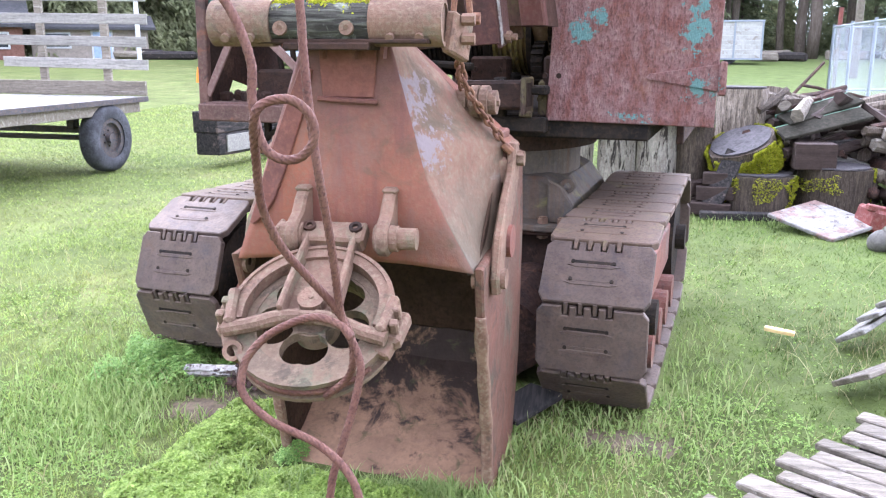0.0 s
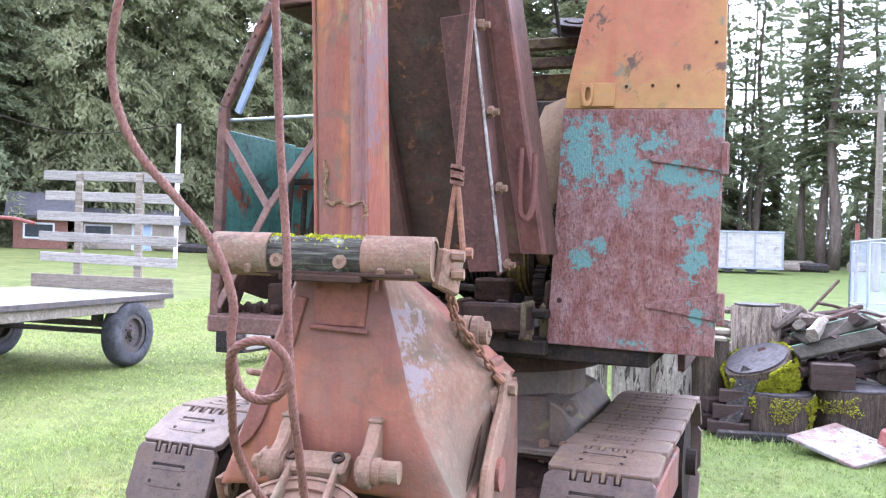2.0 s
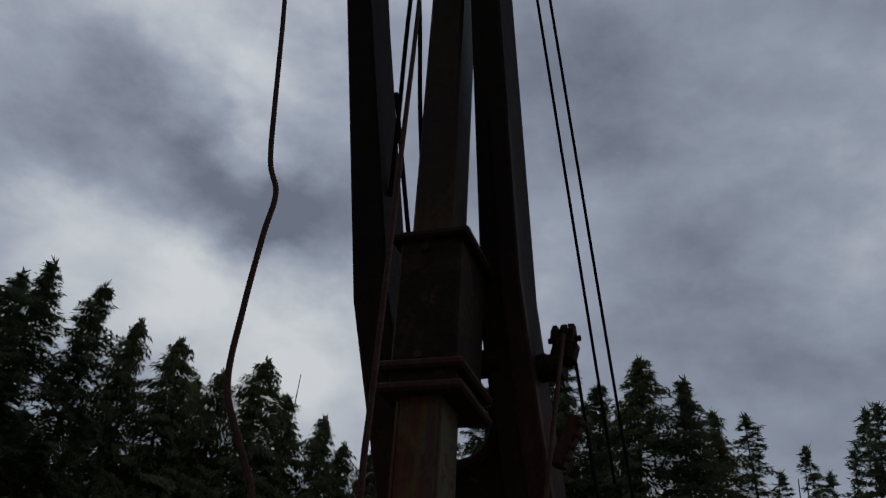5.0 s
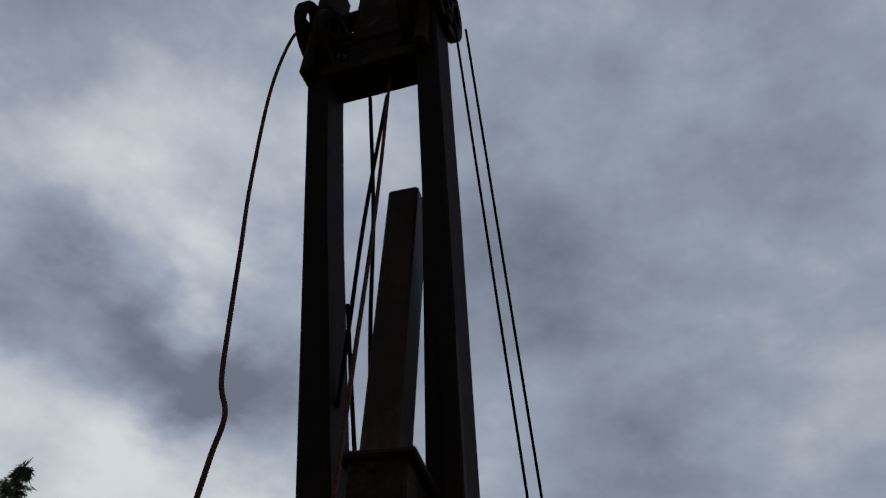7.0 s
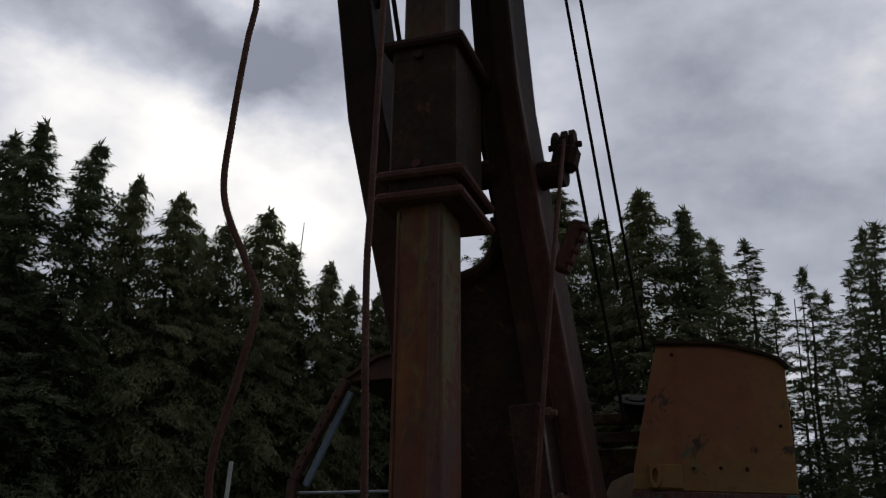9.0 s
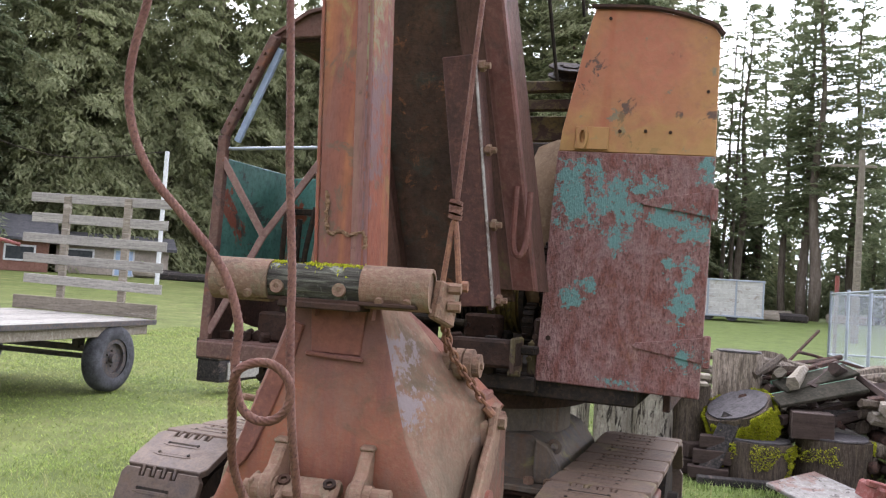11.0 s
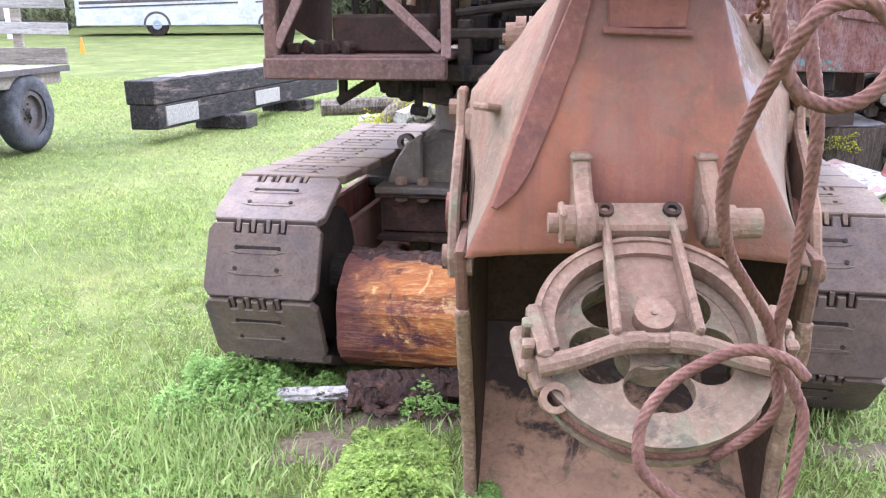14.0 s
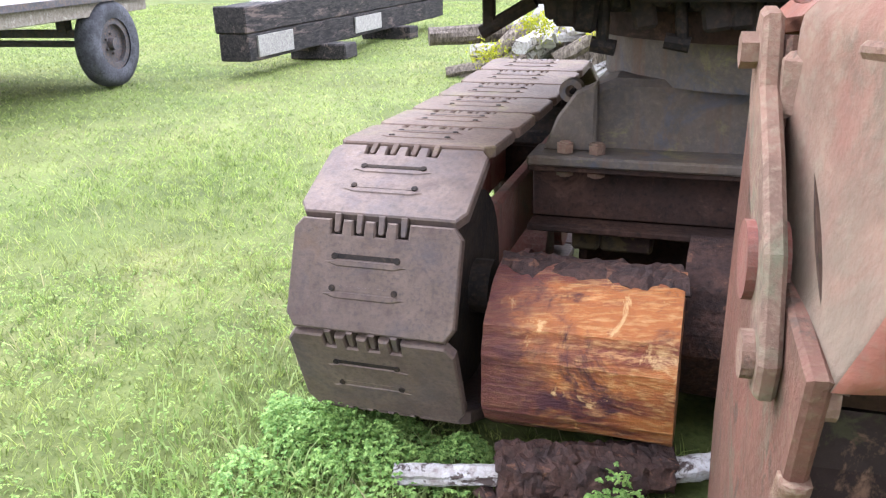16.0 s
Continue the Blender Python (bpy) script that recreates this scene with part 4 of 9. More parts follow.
def undercarriage():
    bm = bmesh.new()
    bar(bm, mp(-0.70, 0.755, 0.485), mp(0.68, 0.755, 0.485), 0.17, 0.03, (0, 0, 1), 0.004)
    for z in (0.385, 0.565):
        bar(bm, mp(-0.70, 0.72, z), mp(0.68, 0.72, z), 0.02, 0.11, (0, 0, 1), 0.004)
    box(bm, (1.34, 0.95, 0.16), MACHINE @ Matrix.Translation((0, 1.27, 0.48)), 0.02)
    box(bm, (1.2, 0.7, 0.34), MACHINE @ Matrix.Translation((0, 1.35, 0.22)), 0.03)
    body = part("car_body", bm, RUST_DARK, shovel, "riveted dark rusty cross beam between the crawlers")
    bm = bmesh.new()
    side = [(-0.69, 0.575), (0.67, 0.575), (0.65, 0.61), (0.62, 0.68), (0.55, 0.77), (0.48, 0.80), (-0.48, 0.80), (-0.55, 0.77), (-0.62, 0.68), (-0.66, 0.61)]
    prism(bm, side, 0.9, MACHINE @ Matrix.Translation((0, 1.24, 0)) @ pose(0, 0, 0, 90, 0, 0), 0.02)
    box(bm, (1.38, 0.16, 0.03), MACHINE @ Matrix.Translation((-0.01, 0.73, 0.588)), 0.006)
    for u in (-0.55, 0.55):
        bar(bm, mp(u, 0.80, 0.60), mp(u * 0.97, 0.79, 0.76), 0.03, 0.10, AX, 0.008)
    for u in (-0.62, 0.62):
        k = 1 if u > 0 else -1
        prism(bm, [(u + k * 0.05, 0.60), (u - k * 0.10, 0.60), (u - k * 0.10, 0.80), (u - k * 0.04, 0.77), (u + k * 0.01, 0.70)], 0.05, MACHINE @ Matrix.Translation((0, 0.755, 0)) @ pose(0, 0, 0, 90, 0, 0), 0.008)
    part("king_pin_casting", bm, CAST_GREY, body, "cast centre block with faded olive paint")
    for u in (-0.60, -0.51, 0.51, 0.60):
        bm = bmesh.new()
        rod(bm, mp(u, 0.705, 0.535), mp(u, 0.705, 0.635), 0.018, n=6)
        rod(bm, mp(u, 0.705, 0.54), mp(u, 0.705, 0.565), 0.028, n=6)
        rod(bm, mp(u, 0.705, 0.605), mp(u, 0.705, 0.63), 0.026, n=6)
        part("bolt", bm, RUST_DUST, body)
    for u in (-0.60, 0.60):
        bm = bmesh.new()
        m = MACHINE @ Matrix.Translation((u, 0.80, 0.765)) @ pose(0, 0, 0, 90, 0, 0)
        ring(bm, 0.017, 0.034, 0.045, m, n=24)
        bar(bm, mp(u * 0.80, 0.86, 0.75), mp(u * 0.95, 0.81, 0.755), 0.045, 0.045, AX, 0.008)
        part("towing_eye", bm, CAST_GREY, body)
    bm = bmesh.new()
    rod(bm, mp(0, 1.25, 0.78), mp(0, 1.25, 0.98), 0.56, n=48)
    ring_part = part("turntable", bm, CAST_GREY, shovel, "round rusty turntable drum")
    bm = bmesh.new()
    rod(bm, mp(0, 1.25, 0.915), mp(0, 1.25, 0.995), 0.64, n=48)
    part("turntable_rim", bm, RUST_DARK, ring_part, "dark rusty turntable rim")
    bm = bmesh.new()
    for u, w in ((-0.42, 0.15), (-0.54, 0.08)):
        box(bm, (w, 0.2, 0.07), MACHINE @ Matrix.Translation((u, 0.84, 0.335)), 0.008)
    part("pad_block", bm, OLIVE, body)


undercarriage()


def house_deck():
    bm = bmesh.new()
    box(bm, (1.5, 1.9, 0.10), MACHINE @ Matrix.Translation((0.22, 1.52, 1.05)), 0.008)
    bar(bm, mp(-0.40, 0.52, 1.20), mp(0.56, 0.52, 1.20), 0.035, 0.10, (0, 0, 1), 0.006)
    bar(bm, mp(-0.40, 0.50, 1.06), mp(0.56, 0.50, 1.06), 0.06, 0.06, (0, 0, 1), 0.006)
    for u in (-0.30, 0.05, 0.36):
        bar(bm, mp(u, 0.50, 1.05), mp(u, 0.50, 1.25), 0.05, 0.05, AX, 0.006)
    deck = part("revolving_deck", bm, GREASE, shovel, "dark greasy machinery deck")
    # winch drums side by side, the yellow one grooved
    for u0, u1, mat, lab in ((0.235, 0.385, OLIVE_BRIGHT, "grooved winch drum with worn yellow paint"), (-0.12, 0.19, GREASE, "greasy winch drum wound with rope")):
        bm = bmesh.new()
        v, z = 1.0, 1.43
        rod(bm, mp(u0, v, z), mp(u1, v, z), 0.17, n=40)
        drum = part("winch_drum", bm, mat, deck, lab)
        turns = int((u1 - u0) / 0.022)
        for k in range(turns + 1):
            bm = bmesh.new()
            ring(bm, 0.165, 0.188, 0.012, MACHINE @ Matrix.Translation((u0 + k * (u1 - u0) / turns, v, z)) @ pose(0, 0, 0, 0, 90, 0), n=40)
            part("rope_turn", bm, mat, deck)
        for u in (u0 - 0.02, u1 + 0.02):
            bm = bmesh.new()
            rod(bm, mp(u - 0.012, v, z), mp(u + 0.012, v, z), 0.225, n=40)
            part("drum_flange", bm, GREASE, drum)
    # gears, housings and pipes of the machinery
    for u, v, z, r in ((-0.22, 0.86, 1.42, 0.16), (0.55, 0.82, 1.5, 0.20), (0.46, 0.80, 1.30, 0.09), (-0.36, 0.98, 1.62, 0.22)):
        bm = bmesh.new()
        mm = MACHINE @ Matrix.Translation((u, v, z)) @ pose(0, 0, 0, 0, 90, 0)
        ring(bm, r * 0.75, r, 0.05, mm, n=48)
        ring(bm, 0.02, r * 0.3, 0.07, mm, n=24)
        for k in range(5):
            a = 2 * math.pi * k / 5
            bar(bm, mm @ Vector((r * 0.25 * math.cos(a), r * 0.25 * math.sin(a), 0)), mm @ Vector((r * 0.78 * math.cos(a), r * 0.78 * math.sin(a), 0)), 0.03, 0.04, AX)
        teeth = max(16, int(r * 200))
        for k in range(teeth):
            a = 2 * math.pi * k / teeth
            q = mm @ Vector((r * math.cos(a), r * math.sin(a), 0))
            box(bm, (0.018, 0.014, 0.05), mm @ Matrix.Translation((r * math.cos(a), r * math.sin(a), 0)) @ pose(0, 0, 0, 0, 0, math.degrees(a)))
        part("gear_wheel", bm, GREASE, deck)
    rng = random.Random(15)
    for k in range(9):
        u, v, z = rng.uniform(-0.38, 0.6), rng.uniform(0.62, 0.9), rng.uniform(1.14, 1.30)
        bm = bmesh.new()
        w, h = rng.uniform(0.07, 0.16), rng.uniform(0.06, 0.16)
        box(bm, (w, 0.12, h), MACHINE @ Matrix.Translation((u, v, z)), 0.012)
        for s in (-1, 1):
            rod(bm, mp(u + s * w * 0.35, v - 0.06, z), mp(u + s * w * 0.35, v - 0.08, z), 0.012, n=6)
        part("bearing_housing", bm, (RUST_DARK, OLIVE, GREASE)[k % 3], deck)
    for a, b in (((-0.35, 0.58, 1.27), (0.22, 0.56, 1.29)), ((0.62, 0.7, 1.2), (0.60, 0.75, 2.2)), ((-0.1, 0.7, 1.25), (-0.12, 0.8, 2.1)), ((0.05, 0.85, 1.7), (0.6, 0.85, 1.75)), ((-0.3, 0.7, 1.3), (-0.28, 0.9, 2.0))):
        bm = bmesh.new()
        sweep(bm, smooth_line([mp(*a), mp(*(Vector(a).lerp(Vector(b), 0.5) + Vector((0, 0.03, 0.02)))), mp(*b)], 6), 0.016, n=8)
        part("pipe", bm, GREASE, deck)
    bm = bmesh.new()
    bar(bm, mp(0.20, 0.44, 1.18), mp(0.50, 0.44, 1.185), 0.115, 0.12, (0, 0, 1), 0.012)
    part("foot_beam", bm, RUST_DARK, deck, "brown foot beam with worn yellow edges")
    for u in (0.215, 0.49):
        bm = bmesh.new()
        box(bm, (0.016, 0.17, 0.15), MACHINE @ Matrix.Translation((u, 0.44, 1.18)), 0.012)
        rod(bm, mp(u - 0.02, 0.40, 1.11), mp(u + 0.03, 0.40, 1.11), 0.014, n=6)
        part("beam_flange", bm, OLIVE if u > 0.3 else RUST_DARK, deck)
    bm = bmesh.new()
    box(bm, (1.3, 0.05, 1.35), MACHINE @ Matrix.Translation((0.15, 2.42, 1.75)), 0.01)
    for u in (-0.40, 0.0, 0.5):
        box(bm, (0.09, 0.4, 0.75), MACHINE @ Matrix.Translation((u, 1.6, 1.45)), 0.02)
        rod(bm, mp(u, 1.1, 1.3), mp(u, 1.9, 1.35), 0.09, n=16)
    part("engine_block", bm, GREASE, deck)


house_deck()


def sheet_house():
    """The sheet-metal side of the house: lower door, ochre upper sheet and the side wall behind."""
    wall = bmesh.new()
    box(wall, (0.03, 1.85, 1.44), MACHINE @ Matrix.Translation((1.085, 1.50, 1.80)), 0.004)
    box(wall, (0.03, 1.2, 0.10), MACHINE @ Matrix.Translation((1.08, 1.3, 1.03)), 0.004)
    house = part("house_wall", wall, RUST_DARK, shovel, "rusty sheet side wall of the machinery house")
    m = MACHINE @ Matrix.Translation((0, 0.56, 0)) @ pose(0, 0, 0, 90, 0, 0)
    bm = bmesh.new()
    prism(bm, [(0.545, 1.075), (1.215, 1.065), (1.232, 2.035), (0.588, 2.055)], 0.03, m, 0.004)
    door = part("sheet_door", bm, TEAL, house, "rust-red sheet door with flaking teal paint")
    for z in (1.255, 1.84):
        bm = bmesh.new()
        mm = MACHINE @ Matrix.Translation((0, 0.538, 0)) @ pose(0, 0, 0, 90, 0, 0)
        prism(bm, [(1.225, z - 0.05), (1.225, z + 0.055), (0.96, z + 0.015), (0.945, z), (0.96, z - 0.008)], 0.008, mm, 0.002)
        box(bm, (0.03, 0.03, 0.13), MACHINE @ Matrix.Translation((1.236, 0.53, z)), 0.006)
        for u in (0.965, 1.06, 1.13, 1.2):
            rod(bm, mp(u, 0.538, z), mp(u, 0.526, z), 0.009, n=8)
        part("strap_hinge", bm, TEAL, door)
    bm = bmesh.new()
    prism(bm, [(0.590, 2.058), (1.230, 2.038), (1.226, 2.53), (1.20, 2.57), (1.10, 2.61), (0.95, 2.65), (0.72, 2.675), (0.70, 2.62), (0.60, 2.15)], 0.025,
          MACHINE @ Matrix.Translation((0, 0.57, 0)) @ pose(0, 0, 0, 90, 0, 0), 0.003)
    sheet = part("upper_sheet", bm, OCHRE, house, "faded ochre and salmon upper sheet")
    bm = bmesh.new()
    arch = [(0.70, 2.665), (0.95, 2.645), (1.10, 2.605), (1.20, 2.565), (1.24, 2.52)]
    line = [mp(u, 0.55, z + 0.01) for u, z in arch]
    sweep(bm, smooth_line(line, 5), 0.012, n=6)
    part("roof_edge", bm, RUST_DARK, sheet)
    bm = bmesh.new()
    prism(bm, [(0.66, 2.064), (0.80, 2.060), (0.80, 2.155), (0.66, 2.16)], 0.012, MACHINE @ Matrix.Translation((0, 0.548, 0)) @ pose(0, 0, 0, 90, 0, 0), 0.002)
    ring(bm, 0.018, 0.032, 0.05, MACHINE @ Matrix.Translation((0.695, 0.54, 2.11)) @ pose(0, 0, 0, 90, 0, 0) @ Matrix.Diagonal((0.7, 1.6, 1, 1)), n=18)
    part("rope_guide_plate", bm, OCHRE, sheet)
    for u, z in ((0.845, 2.14), (0.95, 2.14), (1.05, 2.135), (0.63, 2.5), (0.78, 2.62), (1.19, 2.3)):
        bm = bmesh.new()
        rod(bm, mp(u, 0.556, z), mp(u, 0.548, z), 0.007, n=8)
        part("rivet", bm, RUST_DARK, sheet)
    # roof behind, curved
    bm = bmesh.new()
    prof = [(0.72, 2.645), (0.95, 2.615), (1.04, 2.585), (1.09, 2.55), (1.10, 2.51), (1.115, 2.51), (1.105, 2.56), (1.05, 2.60), (0.95, 2.632), (0.72, 2.66)]
    prism(bm, prof, 1.7, MACHINE @ Matrix.Translation((0, 1.48, 0)) @ pose(0, 0, 0, 90, 0, 0))
    part("house_roof", bm, RUST_DARK, house)
    # rails and sheave over the machinery
    bm = bmesh.new()
    for z in (2.34, 2.43):
        bar(bm, mp(-0.35, 0.95, z), mp(0.62, 0.95, z), 0.05, 0.05, (0, 0, 1), 0.004)
    bar(bm, mp(-0.35, 1.02, 2.24), mp(0.62, 1.02, 2.24), 0.12, 0.04, (0, 0, 1), 0.004)
    rails = part("a_frame_rail", bm, OLIVE, house, "yellowed steel channel rails")
    bm = bmesh.new()
    m = MACHINE @ Matrix.Translation((0.55, 0.86, 2.475)) @ pose(0, 0, 0, 24, 10, 0)
    ring(bm, 0.03, 0.075, 0.03, m, n=28)
    ring(bm, 0.0, 0.035, 0.06, m, n=20)
    for h in (-0.022, 0.022):
        ring(bm, 0.05, 0.10, 0.008, m @ Matrix.Translation((0, 0, h)), n=28)
    part("guide_sheave", bm, GREASE, rails)
    bm = bmesh.new()
    bmesh.ops.create_icosphere(bm, subdivisions=3, radius=1.0, matrix=MACHINE @ Matrix.Translation((0.50, 1.05, 1.72)) @ Matrix.Diagonal((0.20, 0.35, 0.50, 1)))
    rough_up(bm, 0.05, 5)
    part("tarpaulin", bm, CANVAS, house, "brown tarpaulin draped over machinery", True)


sheet_house()


def operator_cab():
    bm = bmesh.new()
    bar(bm, mp(-0.985, 0.33, 1.085), mp(-0.335, 0.33, 1.085), 0.075, 0.045, (0, 0, 1), 0.006)
    box(bm, (0.64, 1.2, 0.02), MACHINE @ Matrix.Translation((-0.66, 0.93, 1.12)), 0.003)
    bar(bm, mp(-0.985, 0.33, 1.085), mp(-0.985, 1.5, 1.085), 0.075, 0.045, (0, 0, 1), 0.006)
    cab = part("operator_cab", bm, CAB_RUST, shovel, "open rusty operator cab with teal inner sheets")
    low, knee, top = (-0.975, 0.35, 1.12), (-0.955, 0.35, 2.08), (-0.735, 0.38, 2.55)
    bm = bmesh.new()
    bar(bm, mp(*low), mp(*knee), 0.05, 0.035, AX, 0.005)
    bar(bm, mp(*knee), mp(*top), 0.045, 0.035, AX, 0.005)
    for k in range(6):
        q = Vector(knee).lerp(Vector(top), 0.12 + k * 0.14)
        rod(bm, mp(q.x, q.y - 0.015, q.z), mp(q.x, q.y - 0.03, q.z), 0.008, n=8)
    post = part("corner_post", bm, CAB_RUST, cab, "riveted rust-red corner post")
    bm = bmesh.new()
    bar(bm, mp(-0.918, 0.40, 2.06), mp(-0.722, 0.41, 2.50), 0.032, 0.02, AX, 0.003)
    part("window_strip", bm, BLUE_DOOR, post, "pale blue painted inner strip")
    # dark plate added for the shade under the cab roof
    bm = bmesh.new()
    box(bm, (0.64, 1.0, 0.015), MACHINE @ Matrix.Translation((-0.40, 0.95, 2.545)), 0.003)
    part("cab_ceiling", bm, RUST_DARK, cab, "dark plate painting the shade under the cab roof")
    for a, b in (((-0.955, 0.34, 1.98), (-0.70, 0.34, 1.62)), ((-0.70, 0.34, 1.62), (-0.955, 0.34, 1.16)), ((-0.70, 0.34, 1.62), (-0.42, 0.34, 1.98)),
                 ((-0.72, 0.34, 1.48), (-0.36, 0.34, 1.15)), ((-0.34, 0.34, 1.12), (-0.34, 0.34, 2.3))):
        bm = bmesh.new()
        bar(bm, mp(*a), mp(*b), 0.035, 0.012, AX, 0.003)
        part("brace", bm, BRACE, cab)
    bm = bmesh.new()
    rod(bm, mp(-0.95, 0.36, 2.02), mp(-0.35, 0.36, 2.03), 0.008, n=8)
    part("grab_rail", bm, GALV, cab)
    # visor roof
    bm = bmesh.new()
    prof = [(-0.76, 2.55), (-0.70, 2.60), (-0.58, 2.655), (-0.40, 2.69), (-0.1, 2.70), (-0.1, 2.55), (-0.40, 2.555)]
    prism(bm, prof, 0.02, MACHINE @ Matrix.Translation((0, 0.42, 0)) @ pose(0, 0, 0, 90, 0, 0), 0.004)
    prof2 = [(-0.76, 2.55), (-0.58, 2.655), (-0.40, 2.69), (-0.1, 2.70), (-0.1, 2.715), (-0.40, 2.705), (-0.59, 2.67), (-0.775, 2.56)]
    prism(bm, prof2, 1.1, MACHINE @ Matrix.Translation((0, 0.94, 0)) @ pose(0, 0, 0, 90, 0, 0))
    bar(bm, mp(-0.80, 0.41, 2.44), mp(-0.735, 0.41, 2.56), 0.03, 0.03, AX, 0.004)
    part("cab_roof", bm, CAB_RUST, cab, "arched rusty cab roof and visor")
    bm = bmesh.new()
    box(bm, (0.40, 0.012, 0.42), MACHINE @ Matrix.Translation((-0.74, 0.95, 1.56)), 0.003)
    box(bm, (0.38, 0.012, 0.16), MACHINE @ Matrix.Translation((-0.74, 0.93, 1.88)), 0.003)
    part("inner_sheet", bm, TEAL_CAB, cab, "teal sheet with rust holes")
    bm = bmesh.new()
    box(bm, (0.012, 0.62, 0.58), MACHINE @ Matrix.Translation((-0.965, 0.68, 1.69)), 0.003)
    part("side_sheet", bm, TEAL_CAB, cab, "teal side sheet, rusted at its edges")
    bm = bmesh.new()
    prism(bm, [(0.37, 1.13), (0.50, 1.13), (0.56, 1.22), (0.72, 1.18), (0.99, 1.14), (0.99, 1.40), (0.37, 1.40)], 0.010, MACHINE @ Matrix.Translation((-0.967, 0, 0)) @ Matrix(((0, 0, 1, 0), (1, 0, 0, 0), (0, 1, 0, 0), (0, 0, 0, 1))), 0.002)
    part("lower_sheet", bm, RUST_DARK, cab, "brown lower sheet rusted through")
    bm = bmesh.new()
    box(bm, (0.40, 0.03, 0.03), MACHINE @ Matrix.Translation((-0.74, 0.90, 1.78)), 0.004)
    bar(bm, mp(-0.56, 0.93, 1.75), mp(-0.54, 0.93, 2.55), 0.035, 0.03, AX, 0.004)
    part("window_bar", bm, GREASE, cab)
    # control box and levers on the floor
    bm = bmesh.new()
    box(bm, (0.38, 0.24, 0.14), MACHINE @ Matrix.Translation((-0.61, 0.62, 1.20)), 0.012)
    box(bm, (0.24, 0.3, 0.30), MACHINE @ Matrix.Translation((-0.50, 0.90, 1.30)), 0.02)
    part("control_box", bm, RUST_DARK, cab)
    rng = random.Random(3)
    for k in range(6):
        u = -0.74 + k * 0.065
        bm = bmesh.new()
        pts = [mp(u, 0.64, 1.22), mp(u + rng.uniform(-0.02, 0.02), 0.6, 1.5), mp(u + rng.uniform(-0.03, 0.05), 0.58, 1.8 + rng.uniform(-0.1, 0.2))]
        sweep(bm, smooth_line(pts, 5), 0.014, n=8)
        part("lever", bm, GREASE, cab)
    for du in (0.0, 0.05):
        bm = bmesh.new()
        pts = [mp(-0.55 + du, 0.5, 1.3), mp(-0.50 + du, 0.5, 1.65), mp(-0.47 + du, 0.5, 1.8), mp(-0.51 + du * 2.6, 0.5, 1.92), mp(-0.47 + du * 2, 0.5, 2.1)]
        sweep(bm, smooth_line(pts, 6), 0.016, n=8)
        part("forked_lever", bm, RUST_DUST, cab)
    for k in range(7):
        bm = bmesh.new()
        box(bm, (0.05, 0.05, 0.04), MACHINE @ Matrix.Translation((-0.93 + 0.035 * k, 0.45 + 0.05 * (k % 3), 1.15)) @ pose(0, 0, 0, 20 * k, 30 * k, 40 * k), 0.008)
        part("fitting", bm, RUST_DARK, cab, "loose rusty fitting on the cab floor")
    # parts hanging under the floor
    bm = bmesh.new()
    bar(bm, mp(-0.78, 0.55, 1.07), mp(-0.78, 0.55, 0.95), 0.03, 0.03, AX, 0.004)
    rod(bm, mp(-0.80, 0.55, 0.95), mp(-0.66, 0.55, 1.03), 0.018, n=8)
    rod(bm, mp(-0.70, 0.7, 1.04), mp(-0.45, 0.7, 1.04), 0.03, n=12)
    box(bm, (0.30, 0.4, 0.07), MACHINE @ Matrix.Translation((-0.45, 0.9, 1.04)), 0.01)
    part("under_gear", bm, GREASE, cab)
    # black castings and pipes that hang in a ragged row under the floor
    rng = random.Random(41)
    for k in range(16):
        u = -0.62 + k * 0.045
        bm = bmesh.new()
        hgt = rng.uniform(0.04, 0.13)
        if k % 4 == 3:
            rod(bm, mp(u, 0.55, 1.05), mp(u + rng.uniform(-0.03, 0.03), 0.55, 1.05 - hgt - 0.03), 0.016, n=8)
            rod(bm, mp(u - 0.03, 0.55, 1.04 - hgt), mp(u + 0.03, 0.55, 1.03 - hgt), 0.02, n=8)
        else:
            box(bm, (rng.uniform(0.04, 0.07), 0.16, hgt), MACHINE @ Matrix.Translation((u, 0.60, 1.06 - hgt / 2)) @ pose(0, 0, 0, 0, rng.uniform(-12, 12), rng.uniform(-10, 10)), 0.01)
        part("under_fitting", bm, GREASE, cab)


operator_cab()

# boom: twin legs with a plate at the foot, leaning forward and to one side
BOOM = [(1.35, 0.33, 0.42), (2.6, 0.14, 0.11), (3.5, -0.008, -0.17), (5.8, -0.205, -0.80), (6.25, -0.24, -0.92)]


def boom_at(z):
    for (z0, x0, y0), (z1, x1, y1) in zip(BOOM, BOOM[1:]):
        if z <= z1:
            k = (z - z0) / (z1 - z0)
            return Vector((x0 + (x1 - x0) * k, y0 + (y1 - y0) * k, z))
    return Vector((x1, y1, z))


def half_at(z):
    return 0.375 if z < 2.6 else 0.375 + 0.012 * min(1, (z - 2.6) / 0.9)


